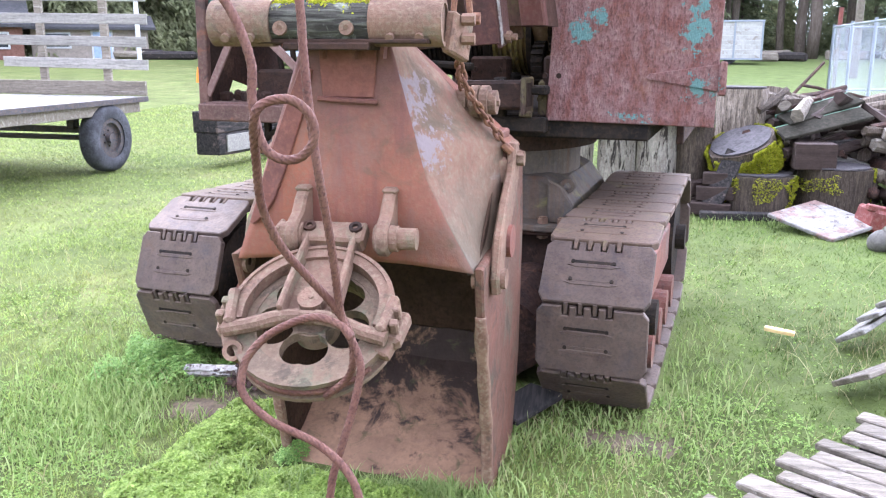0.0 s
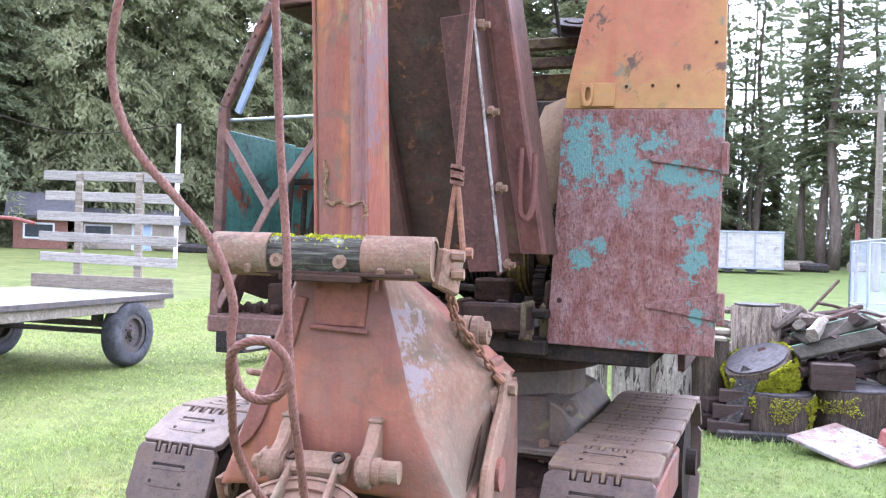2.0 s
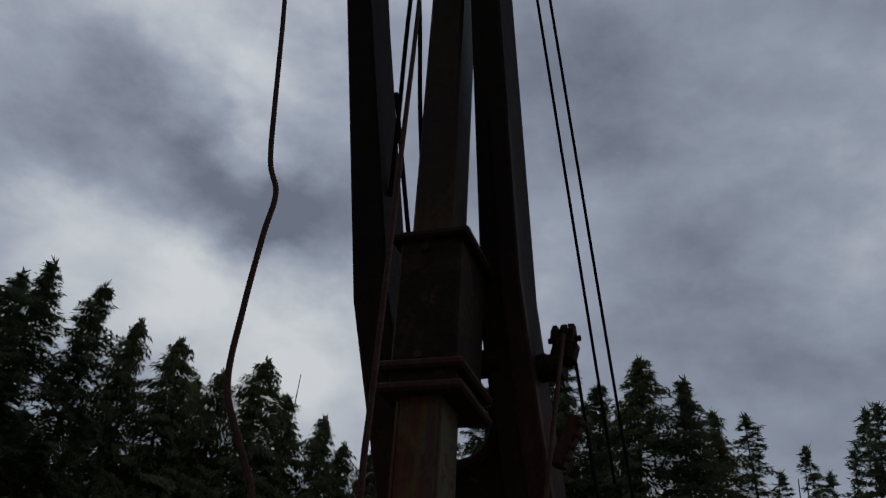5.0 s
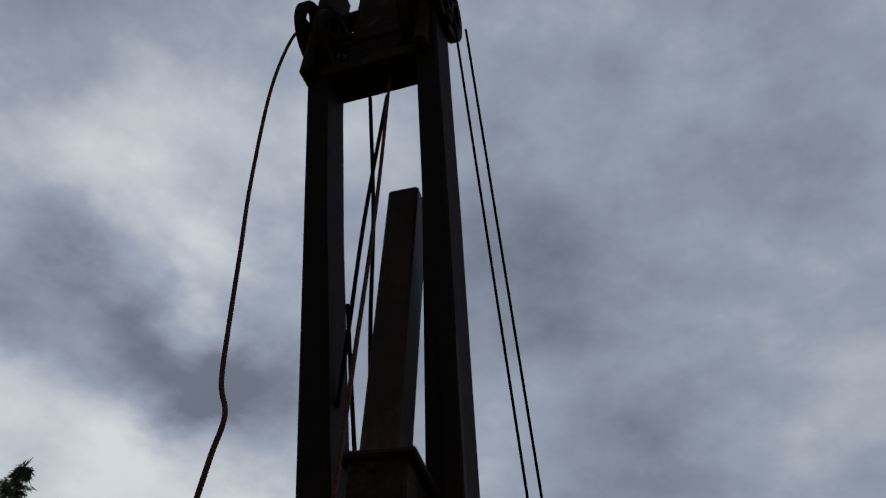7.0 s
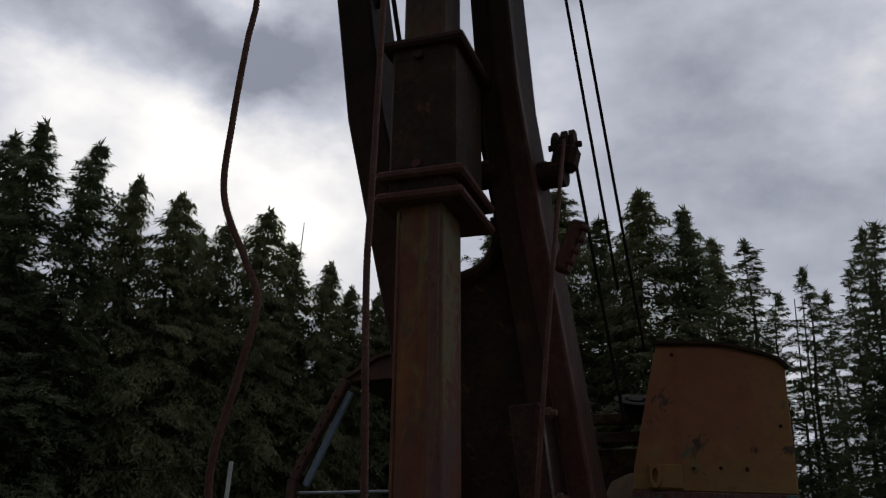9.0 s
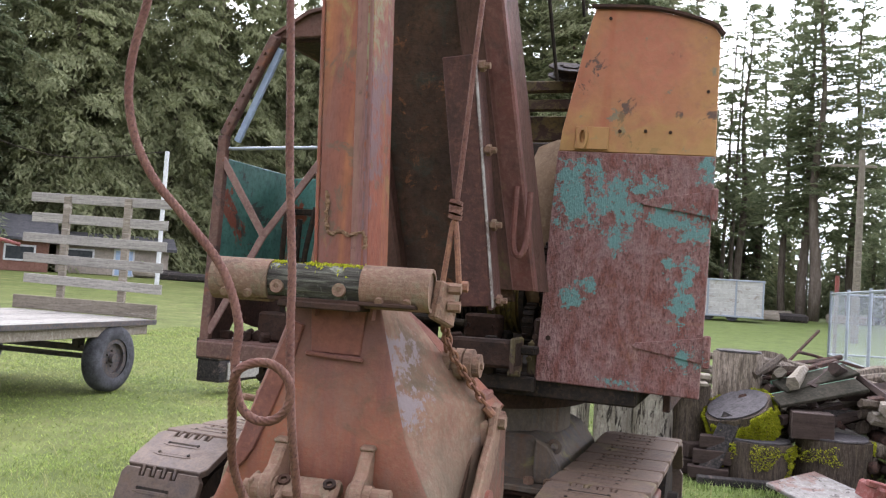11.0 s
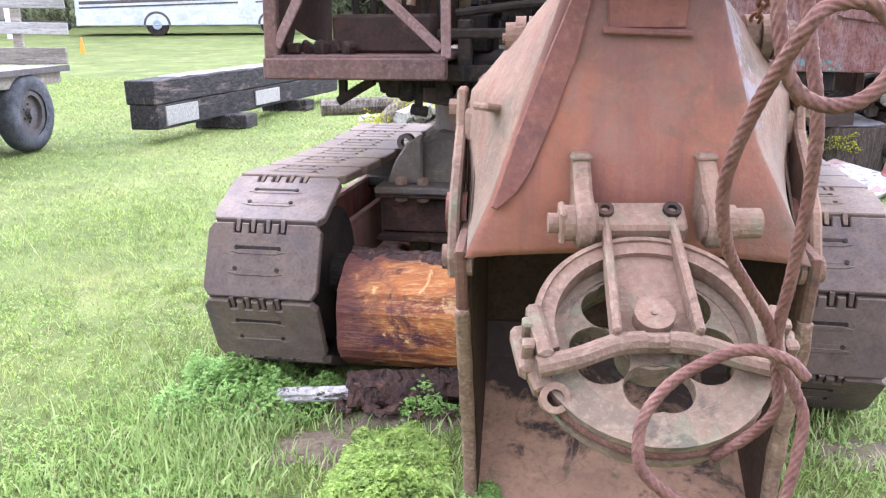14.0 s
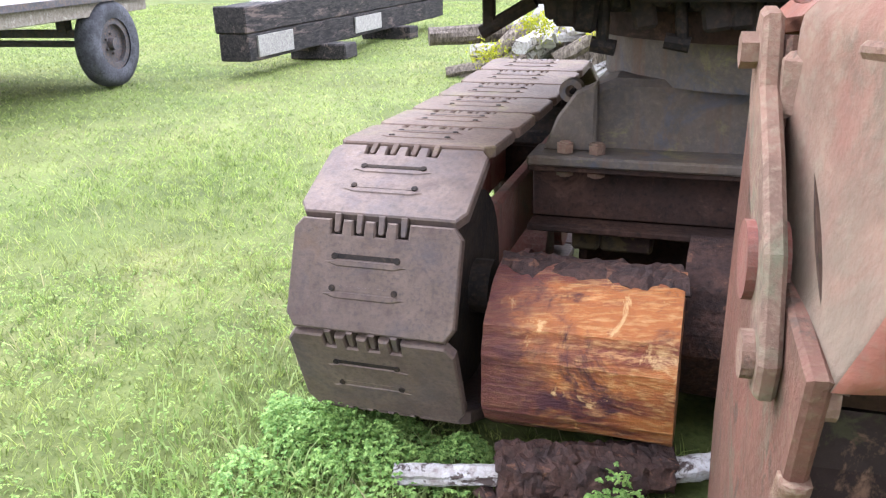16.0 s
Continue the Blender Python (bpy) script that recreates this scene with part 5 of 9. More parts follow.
def boom():
    bm = bmesh.new()
    ax = AX * 0.999
    levels = [1.45, 1.7, 2.2, 2.6, 3.0, 3.5, 4.2, 5.0, 5.8, 6.2]
    legs = []
    for sgn in (-1, 1):
        b = bmesh.new()
        rows = []
        for z in levels:
            c = boom_at(z)
            h = half_at(z)
            up = min(1, max(0, (z - 2.9) / 2.3))
            wid = 0.19 - 0.06 * up
            h += 0.03 * up if sgn > 0 else 0.0
            out, inn = sgn * h, sgn * (h - wid)
            d0, d1 = -0.11, 0.13
            n = Vector((AX.y, -AX.x, 0))
            rows.append([b.verts.new(c + ax * out - n * d0), b.verts.new(c + ax * inn - n * d0), b.verts.new(c + ax * inn - n * d1), b.verts.new(c + ax * out - n * d1)])
        fs = []
        for p, q in zip(rows, rows[1:]):
            for j in range(4):
                fs.append(b.faces.new((p[j], p[(j + 1) % 4], q[(j + 1) % 4], q[j])))
        fs += [b.faces.new(rows[0]), b.faces.new(rows[-1][::-1])]
        bmesh.ops.recalc_face_normals(b, faces=fs)
        bevelled(b, [e for e in b.edges if abs((e.verts[0].co - e.verts[1].co).normalized().z) > 0.8], 0.012)
        legs.append(b)
    n = Vector((AX.y, -AX.x, 0))
    # foot plate between the legs, with an arched opening above it
    c0, c1 = boom_at(1.38), boom_at(3.45)
    zx = (c1 - c0).normalized()
    xx = (AX - zx * AX.dot(zx)).normalized()
    m = Matrix((xx, zx, xx.cross(zx))).transposed().to_4x4()
    m.translation = c0 - n * -0.02
    ln = (c1 - c0).length
    arch_low = 1.53
    outline = [(-0.26, 0), (0.26, 0), (0.26, ln)]
    outline += [(0.17, ln)] + [(0.17 * math.cos(radians(a)), arch_low + 0.19 - 0.19 * math.sin(radians(a)) ** 0.8) for a in range(0, 181, 15)] + [(-0.17, ln), (-0.26, ln)]
    prism(bm, outline, 0.03, m, 0.004)
    main = part("boom", bm, DARK_PLATE, shovel, "near-upright rusty boom of two box legs with a dark foot plate")
    for b, paint, lab in ((legs[0], LEG_DARK, "dark brown boom leg behind the stick"), (legs[1], LEG_DARK, "boom leg with a dark brown face")):
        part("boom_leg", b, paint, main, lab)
    # maroon outer flange on the face of the right leg
    bm = bmesh.new()
    rows = []
    for z in levels[:7]:
        c, h = boom_at(z), half_at(z)
        h += 0.03 * min(1, max(0, (z - 2.9) / 2.3))
        rows.append([bm.verts.new(c + ax * x + n * y) for x, y in ((h + 0.004, 0.08), (h + 0.004, 0.121), (h - 0.004, 0.130), (h - 0.070, 0.130), (h - 0.084, 0.124), (h - 0.092, 0.112), (h - 0.092, 0.08))])
    for p, q in zip(rows, rows[1:]):
        for j in range(7):
            bm.faces.new((p[j], p[(j + 1) % 7], q[(j + 1) % 7], q[j]))
    bm.faces.new(rows[0])
    bm.faces.new(rows[-1][::-1])
    bmesh.ops.recalc_face_normals(bm, faces=bm.faces[:])
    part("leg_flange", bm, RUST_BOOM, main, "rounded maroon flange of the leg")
    # raised rim of the arch
    bm = bmesh.new()
    rim = [m @ Vector((0.19 * math.cos(radians(a)), arch_low + 0.19 - 0.21 * math.sin(radians(a)) ** 0.8, 0.03)) for a in range(0, 181, 12)]
    sweep(bm, rim, 0.028, n=8)
    part("arch_rim", bm, RUST_DARK, main)
    # side angle with bolts, and the outer shoe of the right leg
    bm = bmesh.new()
    lo, hi = Vector((0.46, 0.08, 1.38)), Vector((0.36, -0.10, 2.28))
    bar(bm, lo, hi, 0.115, 0.02, AX, 0.004)
    bar(bm, lo + AX * 0.055 + n * -0.06, hi + AX * 0.055 + n * -0.06, 0.015, 0.13, AX, 0.003)
    ang = part("wear_angle", bm, ANGLE, main, "bolted angle iron with a bare bright edge")
    bm = bmesh.new()
    bar(bm, lo + AX * 0.064 - n * 0.005, hi + AX * 0.064 - n * 0.005, 0.004, 0.026, AX, 0.001)
    part("bare_edge", bm, BARE, ang, "bare bright steel edge")
    for k in (0.03, 0.36, 0.66, 0.97):
        q = hi.lerp(lo, k) + AX * 0.06 - n * 0.04
        bm = bmesh.new()
        rod(bm, q, q + AX * 0.05, 0.012, n=8)
        rod(bm, q + AX * 0.012, q + AX * 0.03, 0.022, n=6)
        part("bolt", bm, RUST_DUST, ang)
    bm = bmesh.new()
    q = boom_at(1.62) + AX * 0.33 + n * 0.2
    sweep(bm, smooth_line([q + Vector((0, 0, 0.22)), q, q + AX * 0.03 + Vector((0, 0, -0.04)), q + AX * 0.05 + Vector((0, 0, 0.02)), q + AX * 0.055 + Vector((0, 0, 0.2))], 6), 0.012, n=8)
    part("hook", bm, RUST_BOOM, main)
    # cross pieces and the head
    bm = bmesh.new()
    c = boom_at(5.93)
    bar(bm, c - AX * 0.40, c + AX * 0.40, 0.10, 0.22, (0, 0, 1), 0.01)
    for sgn in (-1, 1):
        q = boom_at(6.15) + AX * sgn * 0.35
        bar(bm, q + Vector((0, 0, -0.3)), q + Vector((0, -0.06, 0.75)), 0.07, 0.28, AX, 0.02)
    q = boom_at(6.16)
    bar(bm, q + AX * 0.02 + Vector((0, 0.04, -0.22)), q + AX * 0.02 + Vector((0, -0.04, 0.75)), 0.36, 0.10, AX, 0.02)
    for sgn in (-1, 1):
        for dz in (0.10, 0.36):
            p = q + AX * (sgn * 0.22 + 0.02) + Vector((0, 0, dz))
            bar(bm, p - AX * 0.06, p + AX * 0.06, 0.05, 0.12, (0, 0, 1), 0.01)
    head = part("boom_head", bm, RUST_DARK, main, "boom head with sheaves")
    for du, zs in ((-0.43, 6.40), (-0.25, 6.22), (0.25, 6.24), (0.43, 6.40)):
        bm = bmesh.new()
        mm = Matrix.Translation(boom_at(6.2) + Vector((0, 0, zs - 6.2)) + AX * du) @ MACHINE.to_3x3().to_4x4() @ pose(0, 0, 0, 0, 90, 0)
        ring(bm, 0.18, 0.24, 0.05, mm, n=36)
        ring(bm, 0.03, 0.07, 0.06, mm, n=20)
        for k in range(5):
            a = 2 * math.pi * k / 5
            bar(bm, mm @ Vector((0.06 * math.cos(a), 0.06 * math.sin(a), 0)), mm @ Vector((0.19 * math.cos(a), 0.19 * math.sin(a), 0)), 0.05, 0.025, AX)
        part("head_sheave", bm, RUST_DARK, head)
    bm = bmesh.new()
    rod(bm, boom_at(6.2) - AX * 0.46, boom_at(6.2) + AX * 0.48, 0.035, n=14)
    part("head_shaft", bm, RUST_DARK, head)
    # clamp and lever on the side of the right leg
    bm = bmesh.new()
    q = boom_at(3.18) + AX * 0.34
    bar(bm, q, q + AX * 0.10 + Vector((0, 0, 0.02)), 0.10, 0.10, (0, 0, 1), 0.02)
    rod(bm, q + AX * 0.07 + Vector((0, 0, 0.01)), q + AX * 0.15 + Vector((0, 0, 0.01)), 0.055, n=14)
    box(bm, (0.10, 0.09, 0.11), Matrix.Translation(q + AX * 0.15 + Vector((0, 0, 0.075))) @ pose(0, 0, 0, 0, 12, -9), 0.02)
    for k in range(3):
        s = q + AX * (0.108 + 0.036 * k) + Vector((0, 0, 0.11))
        prism(bm, [(-0.035, 0), (0.035, 0), (0.035, 0.05), (0.012, 0.085 + 0.012 * (k % 2)), (-0.012, 0.085), (-0.035, 0.05)], 0.024, Matrix.Translation(s) @ pose(0, 0, 0, 90, 0, 80), 0.005)
    rod(bm, q + AX * 0.08 + Vector((0, 0, 0.13)), q + AX * 0.215 + Vector((0, 0, 0.13)), 0.013, n=8)
    part("rope_clamp", bm, RUST_DARK, main, "forked rope clamp bracket")
    bm = bmesh.new()
    q = boom_at(2.93) + AX * 0.40
    bar(bm, q + Vector((0.02, -0.05, -0.14)), q + Vector((0.10, -0.05, 0.06)), 0.06, 0.06, AX, 0.008)
    for k in range(4):
        box(bm, (0.035, 0.025, 0.018), Matrix.Translation(q + Vector((0.06 + 0.02 * k, -0.09, -0.12 + 0.045 * k))) @ pose(0, 0, 0, 0, 30, 0), 0.004)
    part("trip_arm", bm, RUST_BOOM, main)
    return main


boom_part = boom()


def stick_x(z):
    return 0.152 - 0.047 * (z - 1.48)


def stick_c(z):
    return Vector((stick_x(z), -0.66 + 0.035 * (z - 1.48) * 0.5, z))


def dipper_stick():
    bm = bmesh.new()
    tilt = pose(0, 0, 0, 0, 0, -5).to_3x3()
    side = tilt @ Vector((1, 0, 0))
    back = tilt @ Vector((0, 1, 0))
    a, b = stick_c(1.38) + back * 0.10, stick_c(5.18) + back * 0.10
    bar(bm, a, b, 0.165, 0.20, side, 0.012)
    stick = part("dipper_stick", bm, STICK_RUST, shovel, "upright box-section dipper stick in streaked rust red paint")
    for sgn in (-1, 1):
        bm = bmesh.new()
        shift = side * (0.070 if sgn > 0 else -0.079) - back * 0.101
        bar(bm, a.lerp(b, 0.02) + shift, a.lerp(b, 0.385) + shift, 0.006 if sgn > 0 else 0.010, 0.010, side, 0.002)
        part("edge_strip", bm, STICK_RUST, stick)
    # folded mauve edge along the face, and old weld crust near the foot
    bm = bmesh.new()
    shift = side * 0.058 - back * 0.099
    bar(bm, a.lerp(b, 0.004) + shift, a.lerp(b, 0.392) + shift, 0.051, 0.008, side, 0.003)
    part("edge_plate", bm, STICK_MAUVE, stick, "mauve folded edge of the stick")
    bm = bmesh.new()
    line = [(-0.052, 1.71), (-0.044, 1.67), (-0.047, 1.63), (-0.042, 1.592), (-0.030, 1.583), (0.0, 1.590), (0.03, 1.582), (0.060, 1.590), (0.074, 1.583), (0.079, 1.56), (0.075, 1.54)]
    sweep(bm, smooth_line([stick_c(z) + side * x - back * 0.002 for x, z in line], 9), 0.006, n=9)
    rough_up(bm, 0.006, 70, 4)
    rough_up(bm, 0.003, 190, 6)
    part("weld_crust", bm, CRUST, stick, "tan crusty weld bead")
    # saddle block round the stick
    bm = bmesh.new()
    c0, c1 = stick_c(2.88) + back * 0.13 + side * 0.012, stick_c(3.54) + back * 0.13 + side * 0.012
    bar(bm, c0, c1, 0.25, 0.32, side, 0.012)
    saddle = part("saddle_block", bm, DARK_PLATE, shovel, "saddle block with flanged collars round the stick")
    for z in (2.86, 2.945, 3.50):
        bm = bmesh.new()
        q = stick_c(z) + back * 0.13 + side * 0.012
        bar(bm, q, q + Vector((0, 0, 0.035)), 0.325, 0.38, side, 0.010)
        part("collar_flange", bm, RUST_BOOM, saddle)
    for z in (3.0, 3.46):
        bm = bmesh.new()
        q = stick_c(z) - back * 0.02
        rod(bm, q, q - back * 0.03, 0.018, n=6)
        part("collar_bolt", bm, RUST_BOOM, saddle)
    bm = bmesh.new()
    q = stick_c(3.2) + back * 0.48
    rod(bm, q - AX * 0.22, q + AX * 0.17, 0.06, n=18)
    part("shipper_shaft", bm, RUST_DARK, saddle)


dipper_stick()

BX = 0.185
HOOD_TURN = Matrix.Translation((BX, -0.755, 0)) @ pose(0, 0, 0, 0, 0, -4.5) @ Matrix.Translation((-BX, 0.755, 0))


def bucket():
    """The dipper: a tapered hood in front, side plates down to a worn lip, open below the hood."""
    def turned(name, bm, *rest):
        bm.transform(HOOD_TURN)
        return part(name, bm, *rest)

    def v(sgn, x, y, z):
        return Vector((BX + sgn * x, y, z))

    def skewed(bm):
        # the lower bucket stands twisted: its far side is set back towards the ground
        for q in bm.verts:
            q.co.y += 0.17 * (BX + 0.372 - q.co.x) * max(0.0, 1 - max(q.co.z, 0) / 0.72)
        return bm

    # ridge and outer edge of the hood, by height
    ridges = ([(1.385, 0.140, -0.735), (1.07, 0.245, -0.755), (0.90, 0.300, -0.762), (0.755, 0.362, -0.752)],
              [(1.385, 0.118, -0.735), (1.01, 0.226, -0.758), (0.90, 0.283, -0.762), (0.755, 0.360, -0.752)])
    outer = [(1.385, 0.12, -0.54), (1.085, 0.375, -0.42), (0.755, 0.388, -0.43)]

    def along(line, z):
        for (z0, x0, y0), (z1, x1, y1) in zip(line, line[1:]):
            if z >= z1 - 1e-6:
                k = (z0 - z) / (z0 - z1)
                return x0 + (x1 - x0) * k, y0 + (y1 - y0) * k
        return line[-1][1:]

    bm = bmesh.new()
    heights = [1.385 - (1.385 - 0.755) * k / 36 for k in range(37)]
    rows = []
    for z in heights:
        halves = []
        for ridge in ridges:
            (rx, ry), (ox, oy) = along(ridge, z), along(outer, z)
            half = [(ox + (rx - ox) * k, oy + (ry - oy) * k) for k in (0, 0.15, 0.35, 0.55, 0.75, 0.9, 0.965)]
            halves.append(half + [(rx, ry + 0.004)] + [(rx * k, ry - 0.006 * (1 - k)) for k in (0.93, 0.72, 0.5, 0.2)])
        section = [(-x, y) for x, y in halves[0]] + [(0.0, ry - 0.006)] + [(x, y) for x, y in reversed(halves[1])]
        arch = 0.022 * ((1.385 - z) / 0.63) ** 4
        row = []
        for x, y in section:
            q = Vector((x * 6, y * 6, z * 6))
            d = 0.005 * noise.noise(q) + 0.002 * noise.noise(q * 4)
            row.append(bm.verts.new((BX + x, y + d, z + arch * max(0.0, 1 - (x / 0.37) ** 2))))
        rows.append(row)
    for p, q in zip(rows, rows[1:]):
        for k in range(len(p) - 1):
            face = bm.faces.new((p[k], p[k + 1], q[k + 1], q[k]))
            face.material_index = 1 if k < 7 or k > 16 else 0
    t = {"b": (0.12, -0.54, 1.385), "d": (0.375, -0.42, 1.085), "g": (0.15, -0.30, 1.30), "h": (0.375, -0.10, 1.05)}
    P = {(k, s): bm.verts.new(v(s, *t[k])) for k in t for s in (-1, 1)}
    f = lambda *ks: bm.faces.new([P[k] for k in ks])
    for s in (-1, 1):
        f(("b", s), ("g", s), ("h", s), ("d", s))
    bm.faces.new(list(rows[0]) + [P[("b", 1)], P[("b", -1)]])
    f(("b", -1), ("g", -1), ("g", 1), ("b", 1))
    f(("g", -1), ("h", -1), ("h", 1), ("g", 1))
    bmesh.ops.recalc_face_normals(bm, faces=bm.faces[:])
    bmesh.ops.solidify(bm, geom=bm.faces[:], thickness=0.022)
    for fc in bm.faces:
        fc.smooth = fc.calc_area() < 0.004
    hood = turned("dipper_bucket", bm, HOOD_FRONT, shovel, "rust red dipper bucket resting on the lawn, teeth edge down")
    hood.data.materials.append(HOOD_SIDE)
    for s in (-1, 1):
        bm = bmesh.new()
        line = [(-0.752, 0.77), (-0.72, 0.62), (-0.66, 0.40), (-0.60, 0.20), (-0.575, -0.03), (-0.20, -0.03), (-0.09, 0.30), (-0.06, 0.75), (-0.10, 1.03), (-0.40, 1.06), (-0.46, 0.80)]
        m = Matrix.Translation((BX + s * 0.372, 0, 0)) @ Matrix(((0, 0, 1, 0), (1, 0, 0, 0), (0, 1, 0, 0), (0, 0, 0, 1)))
        prism(bm, line, 0.026, m, 0.006)
        skewed(bm)
        turned("side_plate", bm, SIDE_PLATE, hood, "rust red side plate with a bright worn edge")
        # thin dark sheet added inside the plate to paint the interior's shade
        bm = bmesh.new()
        prism(bm, [(-0.70, 0.745), (-0.64, 0.42), (-0.585, 0.20), (-0.56, -0.02), (-0.20, -0.02), (-0.10, 0.30), (-0.08, 0.75), (-0.12, 1.0), (-0.40, 1.03)], 0.006,
              Matrix.Translation((BX + s * 0.355, 0, 0)) @ Matrix(((0, 0, 1, 0), (1, 0, 0, 0), (0, 1, 0, 0), (0, 0, 0, 1))))
        skewed(bm)
        turned("side_liner", bm, SHADED_INSIDE, hood, "dark stained inner face")
    # back and sloping floor
    bm = bmesh.new()
    side_on = Matrix.Translation((BX, 0, 0)) @ Matrix(((0, 0, 1, 0), (1, 0, 0, 0), (0, 1, 0, 0), (0, 0, 0, 1)))
    # separate back piece, so the deep shade can be put into its colour
    prism(bm, [(-0.10, 0.98), (-0.075, 0.75), (-0.10, 0.36), (-0.055, 0.34), (-0.045, 0.75), (-0.07, 1.0)], 0.72, side_on)
    skewed(bm)
    turned("bucket_back", bm, SHADED_INSIDE, hood, "black stained back of the bucket")
    bm = bmesh.new()
    prism(bm, [(-0.10, 0.355), (-0.15, 0.25), (-0.28, 0.14), (-0.45, 0.045), (-0.62, -0.025), (-0.58, -0.06), (-0.20, 0.02), (-0.06, 0.28), (-0.055, 0.335)], 0.72, side_on)
    bmesh.ops.subdivide_edges(bm, edges=[e for e in bm.edges if abs(e.verts[0].co.x - e.verts[1].co.x) > 0.5], cuts=14)
    rough_up(bm, 0.008, 11)
    skewed(bm)
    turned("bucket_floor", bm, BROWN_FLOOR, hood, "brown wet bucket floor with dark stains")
    # the worn front edge of each side plate
    for s in (-1, 1):
        bm = bmesh.new()
        edge = [(-0.72, 0.62), (-0.66, 0.40), (-0.60, 0.20), (-0.575, -0.03)]
        loops = []
        for k in range(40):
            a = k / 39 * 2.999
            (y0, z0), (y1, z1) = edge[int(a)], edge[int(a) + 1]
            y, z = y0 + (y1 - y0) * (a % 1), z0 + (z1 - z0) * (a % 1)
            wob = noise.noise(Vector((z * 14, s * 3.0, 2.0)))
            wide, fore = 0.017 + 0.005 * wob, 0.010 + 0.008 * noise.noise(Vector((z * 22, s * 3.0, 7.0)))
            loops.append([bm.verts.new((BX + s * 0.372 + dx, y + dy, z)) for dx, dy in ((-wide, 0.02), (-wide, -fore * 0.5), (-wide * 0.5, -fore), (wide * 0.5, -fore), (wide, -fore * 0.5), (wide, 0.02))])
        for p, q in zip(loops, loops[1:]):
            for k in range(5):
                bm.faces.new((p[k], p[k + 1], q[k + 1], q[k])).smooth = True
        bm.faces.new(loops[0])
        bm.faces.new(loops[-1])
        bmesh.ops.recalc_face_normals(bm, faces=bm.faces[:])
        skewed(bm)
        turned("worn_edge", bm, WORN_EDGE, hood, "ragged worn plate edge")
    # thin doubling plate along one side of the front, tapering to the corner
    bm = bmesh.new()
    face = [(-0.140, 1.32), (-0.104, 1.31), (-0.132, 1.19), (-0.170, 1.08), (-0.222, 0.95), (-0.250, 0.905), (-0.292, 0.868), (-0.304, 0.875), (-0.290, 0.915), (-0.258, 1.01), (-0.234, 1.08), (-0.188, 1.20)]
    front = [bm.verts.new((BX + x, -0.743 - (1.385 - z) * 0.056 - 0.006, z)) for x, z in face]
    rear = [bm.verts.new((q.co.x, q.co.y + 0.018, q.co.z)) for q in front]
    bm.faces.new(front)
    for k in range(len(front)):
        e = (k + 1) % len(front)
        bm.faces.new((front[k], front[e], rear[e], rear[k]))
    bmesh.ops.recalc_face_normals(bm, faces=bm.faces[:])
    bevelled(bm, [e for e in bm.edges if len(e.link_faces) == 2 and all(q in front for q in e.verts)], 0.003)
    turned("doubling_plate", bm, RIDGE, hood, "dark red welded doubling plate")
    # ribs under the narrow neck, and weld ridges
    bm = bmesh.new()
    bar(bm, (BX - 0.088, -0.758, 1.232), (BX + 0.088, -0.760, 1.224), 0.014, 0.016, (0, 0, 1), 0.004)
    turned("weld_rib", bm, RIDGE, hood)
    for x in (-0.06, 0.03, 0.11):
        bm = bmesh.new()
        bar(bm, (BX + x, -0.772, 1.34), (BX + x + 0.006, -0.772, 1.395), 0.01, 0.02, AX)
        turned("weld_rib", bm, RIDGE, hood)
    bm = bmesh.new()
    prism(bm, [(-0.075, 1.235), (0.075, 1.235), (0.085, 1.378), (-0.085, 1.378)], 0.012, Matrix.Translation((BX, -0.746, 0)) @ pose(0, 0, 0, 90, 0, 0), 0.003)
    turned("neck_patch", bm, RIDGE, hood, "dark purple patch plate on the neck")
    for s in (-1, 1):
        # pin bosses at the back of the hood
        bm = bmesh.new()
        x0, x1 = (0.17, 0.29) if s < 0 else (0.24, 0.36)
        rod(bm, v(s, x0 - 0.04, -0.45, 1.21), v(s, x1, -0.45, 1.21), 0.036, n=18)
        for q in (x0 + 0.02, x0 + 0.055, x0 + 0.085):
            rod(bm, v(s, q - 0.012, -0.45, 1.21), v(s, q + 0.012, -0.45, 1.21), 0.05, n=18)
        rod(bm, v(s, x1, -0.45, 1.21), v(s, x1 + 0.008, -0.45, 1.21), 0.012, n=6)
        turned("pin_boss", bm, RUST_DUST, hood)
        # side links from shoulder to lower corner
        bm = bmesh.new()
        m = Matrix.Translation((BX + s * 0.400, 0.03 if s < 0 else 0, -0.02)) @ Matrix(((0, 0, 1, 0), (1, 0, 0, 0), (0, 1, 0, 0), (0, 0, 0, 1)))
        prism(bm, [(-0.41, 1.105), (-0.36, 1.11), (-0.335, 1.08), (-0.34, 0.985), (-0.40, 0.915), (-0.48, 0.85), (-0.55, 0.78), (-0.575, 0.71), (-0.61, 0.68), (-0.65, 0.69), (-0.665, 0.74), (-0.62, 0.86), (-0.53, 0.95), (-0.44, 1.02)],
              0.026, m, 0.006)
        link = turned("side_link", bm, RUST_DUST, hood, "worn flat side link")
        bm = bmesh.new()
        for y, z, r, e, n in ((-0.375, 1.055, 0.024, 0.435, 6), (-0.61, 0.73, 0.030, 0.428, 18)):
            bm = bmesh.new()
            y += 0.03 if s < 0 else 0
            rod(bm, v(s, 0.405, y, z - 0.02), v(s, e, y, z - 0.02), r, n=n)
            turned("link_pin", bm, RUST_DUST, link)
        bm = bmesh.new()
        rod(bm, v(s, 0.375, -0.50, 0.80), v(s, 0.425, -0.50, 0.80), 0.05, n=18)
        turned("side_boss", bm, RUST, hood)
        bm = bmesh.new()
        bar(bm, v(s, 0.315, -0.46, 1.0), v(s, 0.382, -0.40, 1.0), 0.085, 0.045, (0, 0, 1), 0.01)
